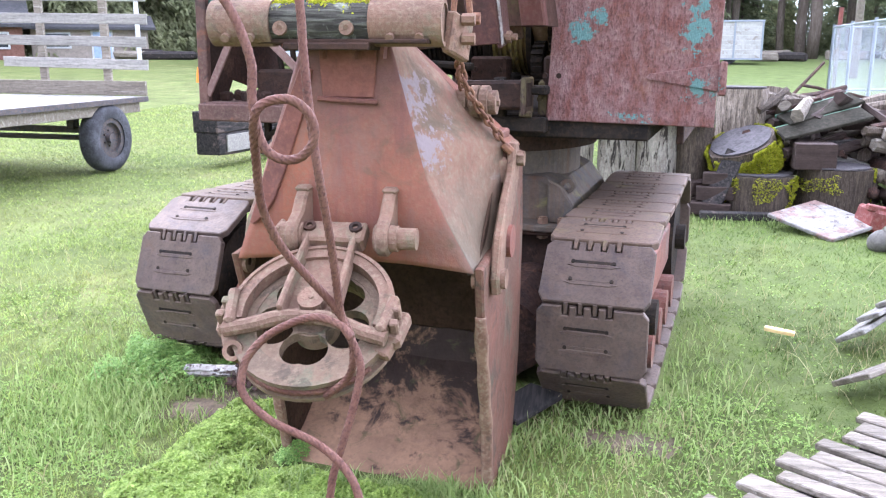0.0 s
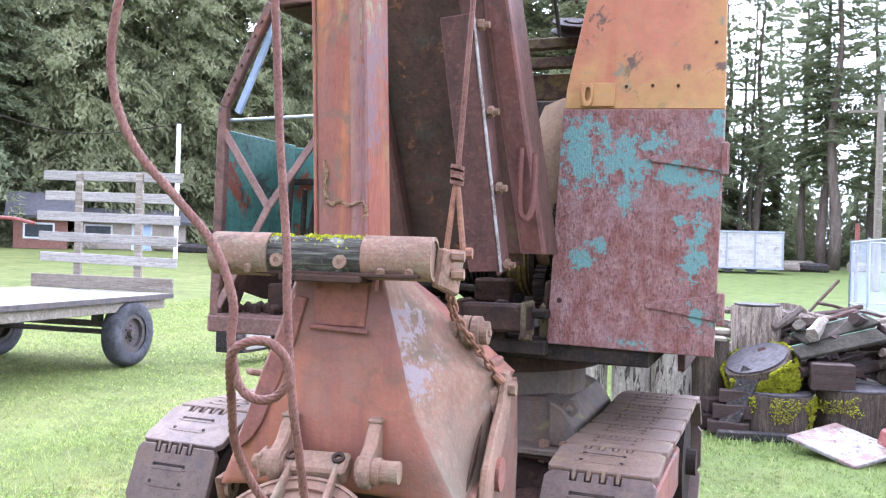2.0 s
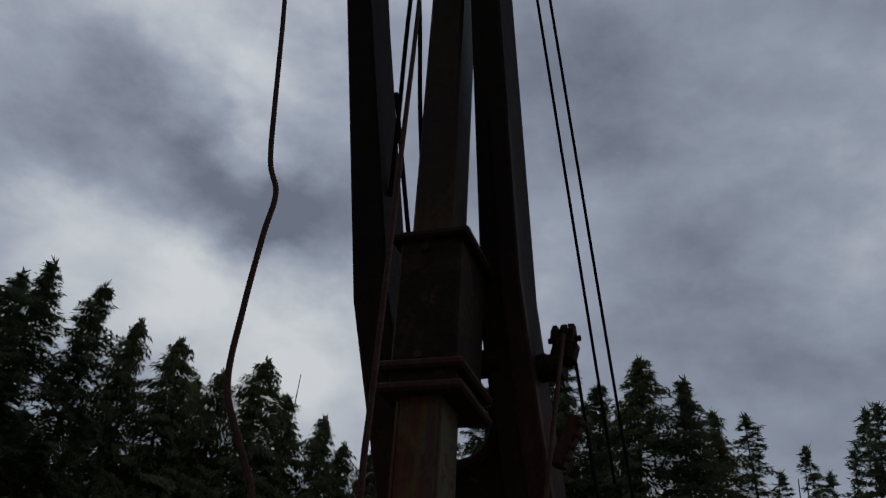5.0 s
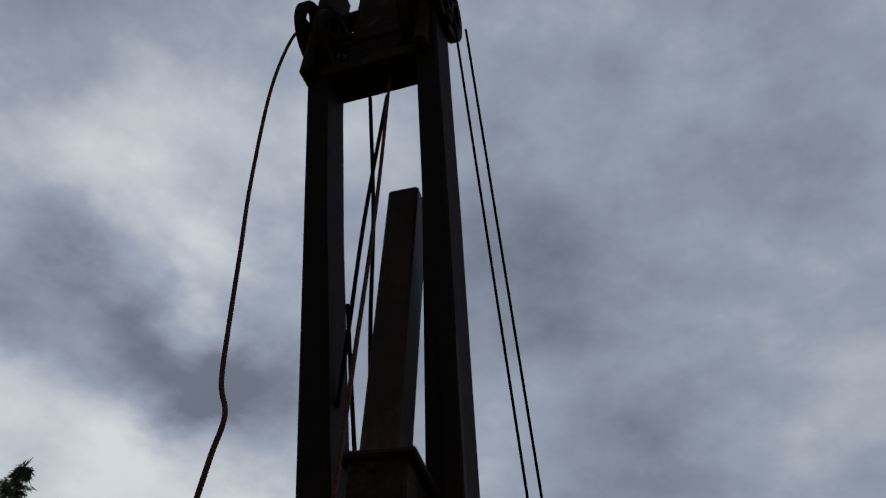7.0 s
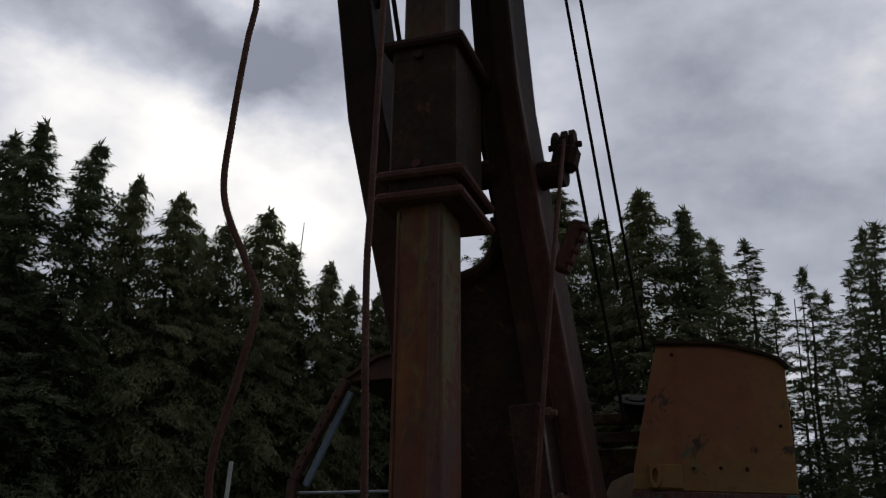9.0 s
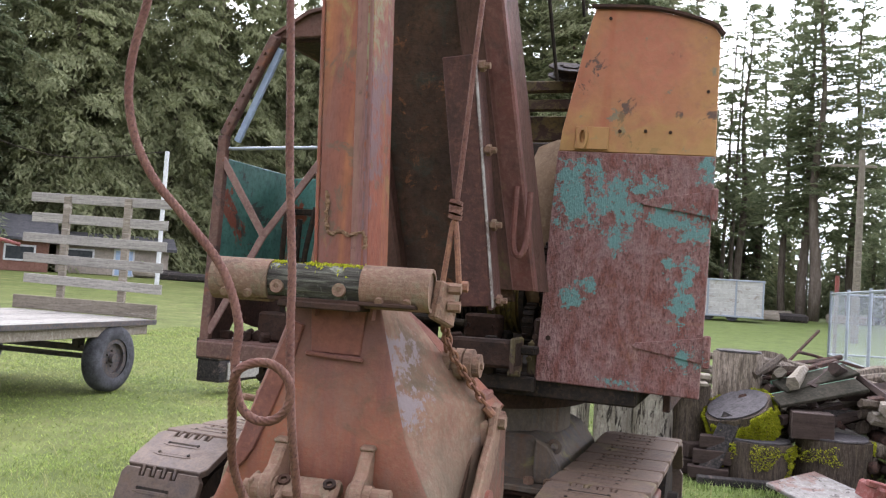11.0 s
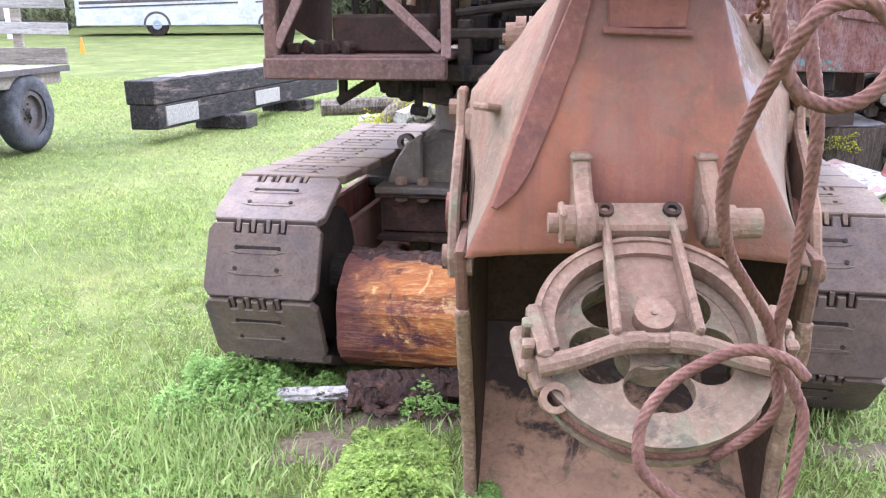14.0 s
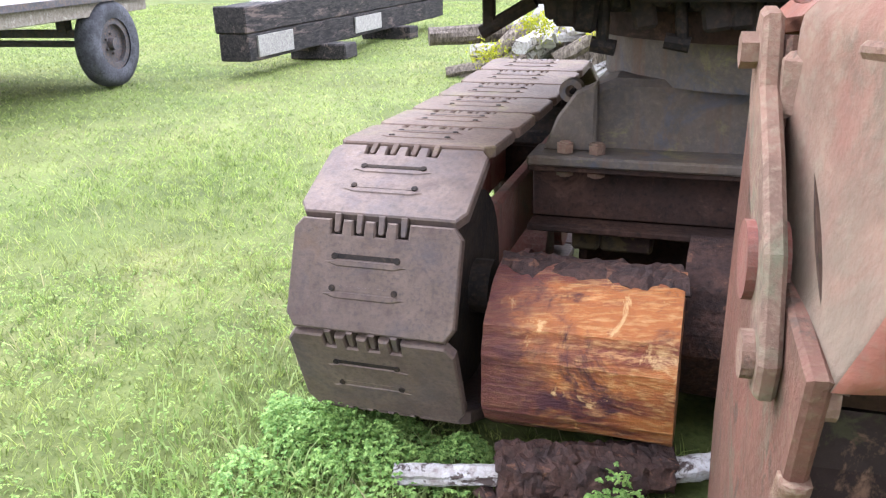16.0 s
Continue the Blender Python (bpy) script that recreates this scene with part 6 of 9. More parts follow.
        turned("shoulder_lug", bm, RUST_DUST, hood)
        bm = bmesh.new()
        bar(bm, v(s, 0.20, -0.30, 1.105), v(s, 0.36, -0.30, 1.10), 0.03, 0.16, (0, 0, 1), 0.006)
        turned("shoulder_plate", bm, RUST, hood)
        bm = bmesh.new()
        ring(bm, 0.016, 0.034, 0.03, Matrix.Translation(v(s, 0.362, -0.70, 0.735)) @ pose(0, 0, 0, 0, 90, 0), n=18)
        turned("corner_eye", bm, RUST_DUST, hood)
    # small lifting tab
    bm = bmesh.new()
    q = v(-1, 0.29, -0.60, 1.06)
    bar(bm, q, q + Vector((-0.05, -0.05, 0.012)), 0.018, 0.05, (0, 0, 1), 0.006)
    turned("lifting_tab", bm, RUST_DUST, hood)
    bm = bmesh.new()
    box(bm, (0.24, 0.16, 0.02), Matrix.Translation((BX - 0.02, -0.78, 1.372)), 0.004)
    box(bm, (0.55, 0.10, 0.012), Matrix.Translation((BX - 0.02, -0.80, 1.385)), 0.003)
    bar(bm, (0.15, -0.67, 1.385), (0.15, -0.67, 1.45), 0.20, 0.15, AX, 0.01)
    turned("neck_plate", bm, RUST_DARK, hood)
    return hood


hood_part = bucket()


def hoist_block():
    """The padlock sheave that hangs from the hood's lower edge, frozen with rust, tipped outwards."""
    a = radians(33)
    xx, dd = Vector((1, 0, 0)), Vector((0, -math.cos(a), -math.sin(a)))
    nn = xx.cross(-dd)
    m = Matrix((xx, -dd, nn)).transposed().to_4x4()
    m.translation = Vector((0.165, -1.05, 0.704))

    def at(x, y, h=0.0):
        return m @ Vector((x, y, h))

    bm = bmesh.new()
    # web with five rounded openings
    web = bmesh.new()
    for k in range(5):
        mid_a = radians(-90 + 72 * k)
        hc = Vector((0.108 * math.cos(mid_a), 0.108 * math.sin(mid_a)))
        rows = []
        for q in range(28):
            t = 2 * math.pi * q / 28
            d = Vector((math.cos(t + mid_a), math.sin(t + mid_a)))
            hole = hc + Vector((d.x, d.y)) * (0.046 + 0.016 * abs(math.sin(t)) - 0.008 * math.cos(t))
            lo, hi = 0.0, 0.3
            for _ in range(22):
                s = (lo + hi) / 2
                p = hc + d * s
                off = abs((math.atan2(p.y, p.x) - mid_a + math.pi) % (2 * math.pi) - math.pi)
                if 0.05 < p.length < 0.160 and off < radians(36):
                    lo = s
                else:
                    hi = s
            edge = hc + d * lo
            rows.append((web.verts.new((hole.x, hole.y, 0)), web.verts.new((edge.x, edge.y, 0))))
        for q in range(28):
            p, r = rows[q], rows[(q + 1) % 28]
            web.faces.new((p[0], p[1], r[1], r[0]))
    bmesh.ops.recalc_face_normals(web, faces=web.faces[:])
    bmesh.ops.solidify(web, geom=web.faces[:], thickness=0.03)
    web.transform(m @ Matrix.Translation((0, 0, -0.014)))
    tmp = bpy.data.meshes.new("web")
    web.to_mesh(tmp)
    web.free()
    bm.from_mesh(tmp)
    bpy.data.meshes.remove(tmp)
    block = part("hoist_sheave", bm, SHEAVE, shovel, "spoked hoist sheave in a dusty rusted cheek frame")
    for name, r0, r1, depth, h in (("groove", 0.155, 0.200, 0.035, -0.045), ("flange", 0.156, 0.216, 0.016, -0.020), ("flange", 0.156, 0.216, 0.014, -0.072), ("hub", 0.0, 0.06, 0.055, -0.045)):
        bm = bmesh.new()
        ring(bm, r0, r1, depth, m @ Matrix.Translation((0, 0, h)), n=44)
        part(name, bm, SHEAVE, block)
    # front cheek: upper arc, two ribs, cross bar, hub
    bm = bmesh.new()
    ring(bm, 0.176, 0.216, 0.035, m @ Matrix.Translation((0, 0, 0.010)), -14, 194, n=64)
    ring(bm, 0.203, 0.212, 0.04, m @ Matrix.Translation((0, 0, 0.014)), -8, 188, n=64)
    for s in (-1, 1):
        bar(bm, at(s * 0.064, 0.25, 0.03), at(s * 0.072, -0.03, 0.035), 0.016, 0.05, xx, 0.005)
        sweep(bm, smooth_line([at(s * 0.02, -0.030, 0.026), at(s * 0.075, -0.038, 0.026), at(s * 0.14, -0.062, 0.022), at(s * 0.21, -0.078, 0.016)], 6), 0.020, n=10)
        box(bm, (0.028, 0.115, 0.085), m @ Matrix.Translation((s * 0.205, -0.015, 0.005)) @ pose(0, 0, 0, 0, 0, -s * 10), 0.008)
        box(bm, (0.04, 0.10, 0.045), m @ Matrix.Translation((s * 0.228, -0.025, -0.015)) @ pose(0, 0, 0, 0, 0, -s * 10), 0.01)
        box(bm, (0.022, 0.022, 0.07), m @ Matrix.Translation((s * 0.224, 0.0, 0.01)), 0.004)
        box(bm, (0.022, 0.022, 0.07), m @ Matrix.Translation((s * 0.226, -0.045, 0.01)), 0.004)
        if s < 0:
            ring(bm, 0.015, 0.027, 0.05, m @ Matrix.Translation((s * 0.180, -0.112, -0.03)) @ pose(0, 0, 0, 30, 0, 0), n=16)
        bar(bm, at(s * 0.21, -0.06, -0.02), at(s * 0.195, -0.10, -0.03), 0.04, 0.04, xx, 0.006)
    rod(bm, at(-0.03, -0.030, 0.026), at(0.03, -0.030, 0.026), 0.017, n=10)
    prism(bm, [(-0.06, 0.24), (0.06, 0.24), (0.075, 0.0), (0.07, -0.04), (-0.07, -0.04), (-0.075, 0.0)], 0.016, m @ Matrix.Translation((0, 0, 0.008)), 0.004)
    bar(bm, at(-0.062, 0.195, 0.02), at(0.062, 0.195, 0.02), 0.008, 0.012, -dd, 0.002)
    part("cheek_frame", bm, RUST_DUST, block, "cast cheek frame with moss-green stains")
    bm = bmesh.new()
    rod(bm, at(0, 0.02, 0.0), at(0, 0.02, 0.045), 0.036, n=22)
    rod(bm, at(0, 0.02, 0.045), at(0, 0.02, 0.048), 0.007, n=8)
    part("hub_cap", bm, RUST_DUST, block)
    bm = bmesh.new()
    box(bm, (0.185, 0.075, 0.05), m @ Matrix.Translation((0, 0.255, 0.028)), 0.008)
    part("top_pad", bm, RUST_DUST, block)
    for s in (-1, 1):
        bm = bmesh.new()
        ring(bm, 0.009, 0.018, 0.012, m @ Matrix.Translation((s * 0.065, 0.262, 0.056)), n=14)
        part("pad_bolt", bm, RUST_DARK, block)
        # pin and the lug of the hood
        bm = bmesh.new()
        y, z = -0.862, 0.868
        rod(bm, (0.185 + s * 0.10, y, z), (0.185 + s * 0.165, y, z), 0.036, n=18)
        if s > 0:
            rod(bm, (0.185 + 0.165, y, z), (0.185 + 0.215, y, z), 0.030, n=18)
        else:
            box(bm, (0.014, 0.062, 0.068), Matrix.Translation((0.185 - 0.168, y, z)) @ pose(0, 0, 0, 12, 0, 0), 0.004)
            rod(bm, (0.185 - 0.172, y, z), (0.185 - 0.195, y, z), 0.020, n=18)
        part("hinge_pin", bm, RUST_DUST, block)
        bm = bmesh.new()
        mm = Matrix.Translation((0.185 + s * 0.125, 0, 0)) @ Matrix(((0, 0, 1, 0), (1, 0, 0, 0), (0, 1, 0, 0), (0, 0, 0, 1)))
        arc = [(-0.862 + 0.05 * math.cos(radians(a)), 0.868 + 0.05 * math.sin(radians(a))) for a in range(125, 331, 15)]
        prism(bm, arc + [(-0.770, 0.86), (-0.755, 0.88), (-0.755, 0.99), (-0.785, 0.99), (-0.815, 0.965), (-0.845, 0.93)], 0.036, mm, 0.007)
        box(bm, (0.044, 0.042, 0.018), Matrix.Translation((0.185 + s * 0.125, -0.780, 0.985)), 0.007)
        part("hood_lug", bm, RUST_DUST, hood_part)
    # rope end socketed round the sheave
    bm = bmesh.new()
    wire_rope(bm, [at(0.207 * math.cos(radians(t)), 0.207 * math.sin(radians(t)), -0.045) for t in range(205, 340, 15)], 0.0108)
    part("sheave_rope", bm, ROPE, block, smooth=True)


hoist_block()


def bumper_log():
    bm = bmesh.new()
    y, z = -0.80, 1.432
    log_mesh(bm, (-0.05, y, z), (0.34, y, z + 0.002), 0.052, n=26, rows=16, wobble=0.10, seed=4)
    part("bumper_log", bm, MOSS_WOOD, shovel, "black rotten log roller topped with moss", True)
    main = shovel
    for x0, x1 in ((-0.168, 0.003), (0.272, 0.465)):
        bm = bmesh.new()
        ring(bm, 0.05, 0.0605, x1 - x0, Matrix.Translation(((x0 + x1) / 2, y, z)) @ pose(0, 0, 0, 0, 90, 0), n=36)
        rod(bm, (x0 + 0.006, y, z), (x1 - 0.006, y, z), 0.0515, n=24)
        for q in (0.3, 0.7):
            rod(bm, (x0 + (x1 - x0) * q, y - 0.05, z - 0.035), (x0 + (x1 - x0) * q, y - 0.062, z - 0.04), 0.012, n=8)
        part("log_sleeve", bm, RUST_DUST, main, "brown steel sleeve on the log's end")
    for x in (0.215, 0.035):
        bm = bmesh.new()
        ring(bm, 0.008, 0.019, 0.012, Matrix.Translation((x, y - 0.053, z - 0.014)) @ pose(0, 0, 0, 80, 0, 0), n=18)
        rod(bm, (x, y - 0.046, z - 0.013), (x, y - 0.055, z - 0.015), 0.010, n=10)
        part("log_bolt", bm, RUST_DUST, main)
    bm = bmesh.new()
    bar(bm, (0.47, y + 0.02, z - 0.02), (0.505, y + 0.12, z - 0.05), 0.11, 0.03, (0, 0, 1), 0.006)
    bar(bm, (0.44, y + 0.10, z - 0.055), (0.51, y + 0.12, z - 0.055), 0.03, 0.06, (0, 0, 1), 0.006)
    for dz in (0.01, -0.04):
        rod(bm, (0.50, y + 0.06, z + dz), (0.535, y + 0.06, z + dz), 0.016, n=6)
    part("end_bracket", bm, RUST_DUST, main)
    # moss tufts along the top
    rng = np.random.default_rng(5)
    vs, fs = [], []
    for k in range(1500):
        x = rng.uniform(-0.02, 0.285)
        dens = noise.noise(Vector((x * 16, 0.3, 0))) + 0.25
        if rng.random() > dens + 0.35:
            continue
        ang = rng.normal(0, 0.35)
        c = np.array([x, y + 0.054 * math.sin(ang), z + 0.053 * math.cos(ang)])
        d = rng.normal(0, 1, (2, 3)) * 0.0045
        b = len(vs)
        vs += [tuple(c + d[0]), tuple(c + d[1]), tuple(c + np.array([0, 0, rng.uniform(0.003, 0.009)]))]
        fs.append((b, b + 1, b + 2))
    me = raw_mesh("moss", [tuple(Vector(p) - WORLD_OF[shovel].translation) for p in vs], fs, MOSS)
    ob = new("moss", me)
    ob.parent = shovel
    tagged(ob, "yellow-green moss on the log")


bumper_log()


def ropes():
    r = 0.0087
    left = [(-0.70, -0.90, 6.5), (-0.735, -0.975, 6.2), (-0.706, -1.04, 5.586), (-0.579, -1.124, 4.711), (-0.479, -1.176, 4.171), (-0.399, -1.218, 3.738), (-0.343, -1.245, 3.46), (-0.285, -1.259, 3.309), (-0.283, -1.277, 3.131),
            (-0.275, -1.30, 2.85), (-0.25, -1.325, 2.60), (-0.148, -1.347, 2.4), (-0.088, -1.359, 2.276), (-0.101, -1.377, 2.087), (-0.126, -1.396, 1.895), (-0.108, -1.408, 1.765), (-0.045, -1.42, 1.65), (0.052, -1.429, 1.553), (0.145, -1.438, 1.455), (0.194, -1.448, 1.348), (0.196, -1.454, 1.267)]
    cx, cz, cr = 0.268, 1.215, 0.060
    loop = [(cx + cr * math.cos(radians(t)), -1.458 - 0.00010 * (t - 190), cz + cr * math.sin(radians(t))) for t in (205, 250, 295, 340, 385, 430, 475, 515)]
    tail = [(0.186, -1.424, 1.141), (0.174, -1.373, 1.038), (0.199, -1.332, 0.944), (0.244, -1.303, 0.874), (0.291, -1.272, 0.802), (0.318, -1.239, 0.726), (0.325, -1.24, 0.66), (0.30, -1.215, 0.60), (0.24, -1.20, 0.545)]
    bm = bmesh.new()
    wire_rope(bm, left + loop + tail, r)
    part("hoist_rope", bm, ROPE, shovel, "slack rusty hoist rope with a curl", True)
    right = [(-0.12, -0.85, 5.9), (-0.02, -0.95, 4.7), (0.06, -1.08, 3.6), (0.127, -1.198, 2.653), (0.145, -1.227, 2.375), (0.199, -1.277, 1.9), (0.22, -1.297, 1.704), (0.254, -1.323, 1.46), (0.262, -1.333, 1.363), (0.274, -1.344, 1.249), (0.293, -1.358, 1.123), (0.302, -1.329, 0.997), (0.304, -1.296, 0.889), (0.306, -1.262, 0.773),
             (0.335, -1.267, 0.709), (0.353, -1.276, 0.659), (0.344, -1.288, 0.594), (0.332, -1.297, 0.541), (0.313, -1.309, 0.475), (0.295, -1.321, 0.408), (0.287, -1.331, 0.34), (0.28, -1.35, 0.18), (0.28, -1.37, 0.0)]
    bm = bmesh.new()
    wire_rope(bm, right, r)
    part("hoist_rope", bm, ROPE, shovel, "slack rusty hoist rope", True)
    low = [(0.341, -1.303, 0.735), (0.31, -1.293, 0.763), (0.242, -1.289, 0.775), (0.152, -1.302, 0.737), (0.102, -1.32, 0.686), (0.09, -1.335, 0.643), (0.099, -1.35, 0.601), (0.168, -1.367, 0.552), (0.277, -1.38, 0.513), (0.346, -1.397, 0.466), (0.382, -1.416, 0.412), (0.41, -1.44, 0.30), (0.43, -1.46, 0.15), (0.44, -1.48, 0.0)]
    bm = bmesh.new()
    wire_rope(bm, low, r)
    part("hoist_rope", bm, ROPE, shovel, "loop of rusty rope hanging to the grass", True)
    # dipper trip rope with its knot and shackle
    bm = bmesh.new()
    sweep(bm, smooth_line([(0.53, -0.22, 3.30), (0.52, -0.38, 2.85), (0.50, -0.50, 2.3), (0.472, -0.55, 1.70)], 10), 0.0085, n=8)
    trip = part("trip_rope", bm, ROPE, shovel, "thin rusty trip rope")
    bm = bmesh.new()
    for k in range(4):
        ring(bm, 0.008, 0.022, 0.012, Matrix.Translation((0.47, -0.55, 1.66 + k * 0.014)) @ pose(0, 0, 0, 10 * (-1) ** k, 12, 0), n=14)
    part("knot", bm, ROPE, trip)
    bm = bmesh.new()
    sweep(bm, smooth_line([(0.445, -0.56, 1.44), (0.455, -0.56, 1.54), (0.47, -0.555, 1.65), (0.487, -0.56, 1.54), (0.497, -0.56, 1.45)], 6), 0.009, n=8)
    rod(bm, (0.43, -0.56, 1.45), (0.515, -0.56, 1.45), 0.010, n=8)
    rod(bm, (0.505, -0.56, 1.45), (0.525, -0.56, 1.45), 0.017, n=6)
    part("shackle", bm, CHAIN, trip)
    # suspension ropes from the boom head to the house
    for a, b in (((0.31, -0.9, 6.2), (0.77, 0.80, 2.70)), ((0.25, -0.9, 6.2), (0.70, 0.75, 2.70)), ((0.54, -0.12, 3.40), (0.72, 0.46, 2.10))):
        bm = bmesh.new()
        sweep(bm, resampled([Vector(a), Vector(b)], 0.3), 0.0072, n=8)
        part("suspension_rope", bm, GREASE, shovel, "taut dark wire rope")
    # ropes between the legs
    for pts in ([(-0.24, -0.78, 5.78), (-0.16, -0.60, 5.0), (-0.13, -0.45, 4.4), (-0.10, -0.35, 4.0)], [(-0.14, -0.78, 5.78), (-0.21, -0.58, 5.0), (-0.25, -0.40, 4.4), (-0.27, -0.3, 4.0)],
                [(-0.26, -0.45, 4.5), (-0.20, -0.38, 4.1), (-0.15, -0.3, 3.75)]):
        bm = bmesh.new()
        sweep(bm, smooth_line(pts, 6), 0.011, n=8)
        part("inner_rope", bm, GREASE, shovel)
    # chain
    line = resampled(smooth_line([(0.50, -0.70, 1.42), (0.475, -0.62, 1.33), (0.50, -0.58, 1.24), (0.55, -0.50, 1.15), (0.595, -0.45, 1.08)], 10), 0.030)
    second = resampled(smooth_line([(0.50, -0.72, 1.40), (0.47, -0.60, 1.31), (0.47, -0.50, 1.24)], 10), 0.030)
    link = bmesh.new()
    sweep(link, [Vector((0.0105 * math.cos(t) , 0, 0.0205 * math.sin(t))) for t in [2 * math.pi * k / 14 for k in range(15)]], 0.0048, n=6, caps=False)
    lm = mesh_of("chain_link", link, CHAIN, True)
    holder = bmesh.new()
    rod(holder, (0.585, -0.46, 1.085), (0.61, -0.45, 1.06), 0.014, n=8)
    chain = part("chain", holder, CHAIN, shovel, "rusty chain hanging beside the bucket")
    for seq in (line, second):
        for i, (a, b) in enumerate(zip(seq, seq[1:])):
            d = (b - a).to_track_quat("Z", "Y").to_matrix().to_4x4()
            d.translation = (a + b) / 2
            piece("chain_link", lm, chain, d @ pose(0, 0, 0, 0, 0, 90 * (i % 2) + 20))


ropes()

# ---- hay wagon ----


def wagon():
    base = pose(-4.38, 6.45, 0, 0, 0, -5)
    w = thing("hay_wagon", base, "flat wooden hay wagon with grey slatted headboard on rubber tyres", "wagon")

    def at(x, y, z):
        return base @ Vector((x, y, z))

    ex = base.to_3x3() @ Vector((1, 0, 0))
    bm = bmesh.new()
    for x in (-0.45, -1.55):
        bar(bm, at(x, 0, 0.66), at(x, -4.6, 0.66), 0.09, 0.16, ex, 0.008)
    bar(bm, at(-0.06, -0.1, 0.69), at(-0.06, -4.6, 0.69), 0.05, 0.13, ex, 0.006)
    frame_part = part("chassis", bm, WOOD_GREY, w, "timber chassis rails")
    board = bmesh.new()
    box(board, (0.158, 4.6, 0.035), Matrix(), 0.004)
    bmesh.ops.rotate(board, verts=board.verts, matrix=Matrix.Rotation(math.pi / 2, 3, "Z"))
    plank = mesh_of("deck_plank", board, WOOD_PALE)
    for k in range(13):
        piece("deck_plank", plank, w, base @ Matrix.Translation((-0.08 - 0.162 * k, -2.3, 0.78 + 0.003 * (k % 2))) @ pose(0, 0, 0, 0, 0, 90))
    bm = bmesh.new()
    bar(bm, at(0.01, -0.0, 0.77), at(0.01, -4.6, 0.77), 0.02, 0.06, ex, 0.003)
    part("edge_strip", bm, RIM, w)
    bm = bmesh.new()
    bar(bm, at(0.0, 0, 0.89), at(-2.1, 0, 0.89), 0.045, 0.17, (0, 1, 0), 0.006)
    part("base_board", bm, WOOD_GREY, w)
    for x in (-0.55, -1.45):
        bm = bmesh.new()
        bar(bm, at(x, 0.06, 0.7), at(x - 0.03, 0.10, 2.26), 0.10, 0.05, ex, 0.006)
        part("headboard_post", bm, WOOD_GREY, w)
    for k in range(5):
        z = 1.18 + k * 0.262
        bm = bmesh.new()
        bar(bm, at(0.03 - 0.02 * (k % 2), 0.03 + 0.02 * k, z - 0.02), at(-2.0 - 0.05 * (k % 3), 0.03 + 0.02 * k, z + 0.015), 0.025, 0.12, (0, 1, 0), 0.005)
        part("slat", bm, WOOD_PALE, w)
    for y in (-0.72, -4.0):
        bm = bmesh.new()
        bar(bm, at(-0.2, y, 0.46), at(-1.8, y, 0.46), 0.07, 0.07, (0, 0, 1), 0.006)
        rod(bm, at(-0.02, y, 0.37), at(-2.0, y, 0.37), 0.03, n=12)
        bar(bm, at(-0.5, y, 0.46), at(-0.5, y, 0.6), 0.10, 0.10, ex, 0.006)
        bar(bm, at(-1.5, y, 0.46), at(-1.5, y, 0.6), 0.10, 0.10, ex, 0.006)
        axle = part("axle", bm, RIM, w)
        for x, s in ((-0.08, 1), (-1.95, -1)):
            m = base @ Matrix.Translation((x, y, 0.375)) @ pose(0, 0, 0, 0, 90 * s, 0)
            bm = bmesh.new()
            prof = [(0.22, -0.085), (0.27, -0.10), (0.33, -0.10), (0.365, -0.075), (0.376, -0.03), (0.376, 0.03), (0.365, 0.075), (0.33, 0.10), (0.27, 0.10), (0.22, 0.085)]
            n = 44
            rows = [[bm.verts.new(m @ Vector((r * math.cos(2 * math.pi * k / n), r * math.sin(2 * math.pi * k / n), h))) for r, h in prof] for k in range(n)]
            for k in range(n):
                p, q = rows[k], rows[(k + 1) % n]
                for j in range(len(prof) - 1):
                    bm.faces.new((p[j], p[j + 1], q[j + 1], q[j]))
            bmesh.ops.recalc_face_normals(bm, faces=bm.faces[:])
            wheel = part("wheel", bm, RUBBER, w, "worn grey rubber tyre", True)
            bm = bmesh.new()
            ring(bm, 0.17, 0.225, 0.14, m, n=32)
            ring(bm, 0.0, 0.18, 0.02, m @ Matrix.Translation((0, 0, 0.02)), n=32)
            ring(bm, 0.0, 0.055, 0.09, m @ Matrix.Translation((0, 0, 0.04)), n=20)
            for k in range(6):
                a = 2 * math.pi * k / 6
                rod(bm, m @ Vector((0.085 * math.cos(a), 0.085 * math.sin(a), 0.03)), m @ Vector((0.085 * math.cos(a), 0.085 * math.sin(a), 0.05)), 0.012, n=6)
            part("rim", bm, RIM, wheel)
    return w


wagon()


def red_pipe():
    bm = bmesh.new()
    sweep(bm, smooth_line([(-7.6, 6.0, 0.8), (-7.3, 6.0, 1.35), (-6.9, 6.0, 1.62), (-6.4, 6.05, 1.66), (-6.05, 6.1, 1.60)], 8), 0.022, n=8)
    rod(bm, (-7.6, 5.85, 0.82), (-7.6, 6.15, 0.82), 0.05, n=12)
    ob = single("pipe_handle", bm, RED_PAINT, "curved red pipe handle of an implement on the wagon", "handle", smooth=True)


red_pipe()

# ---- black timbers on blocks ----


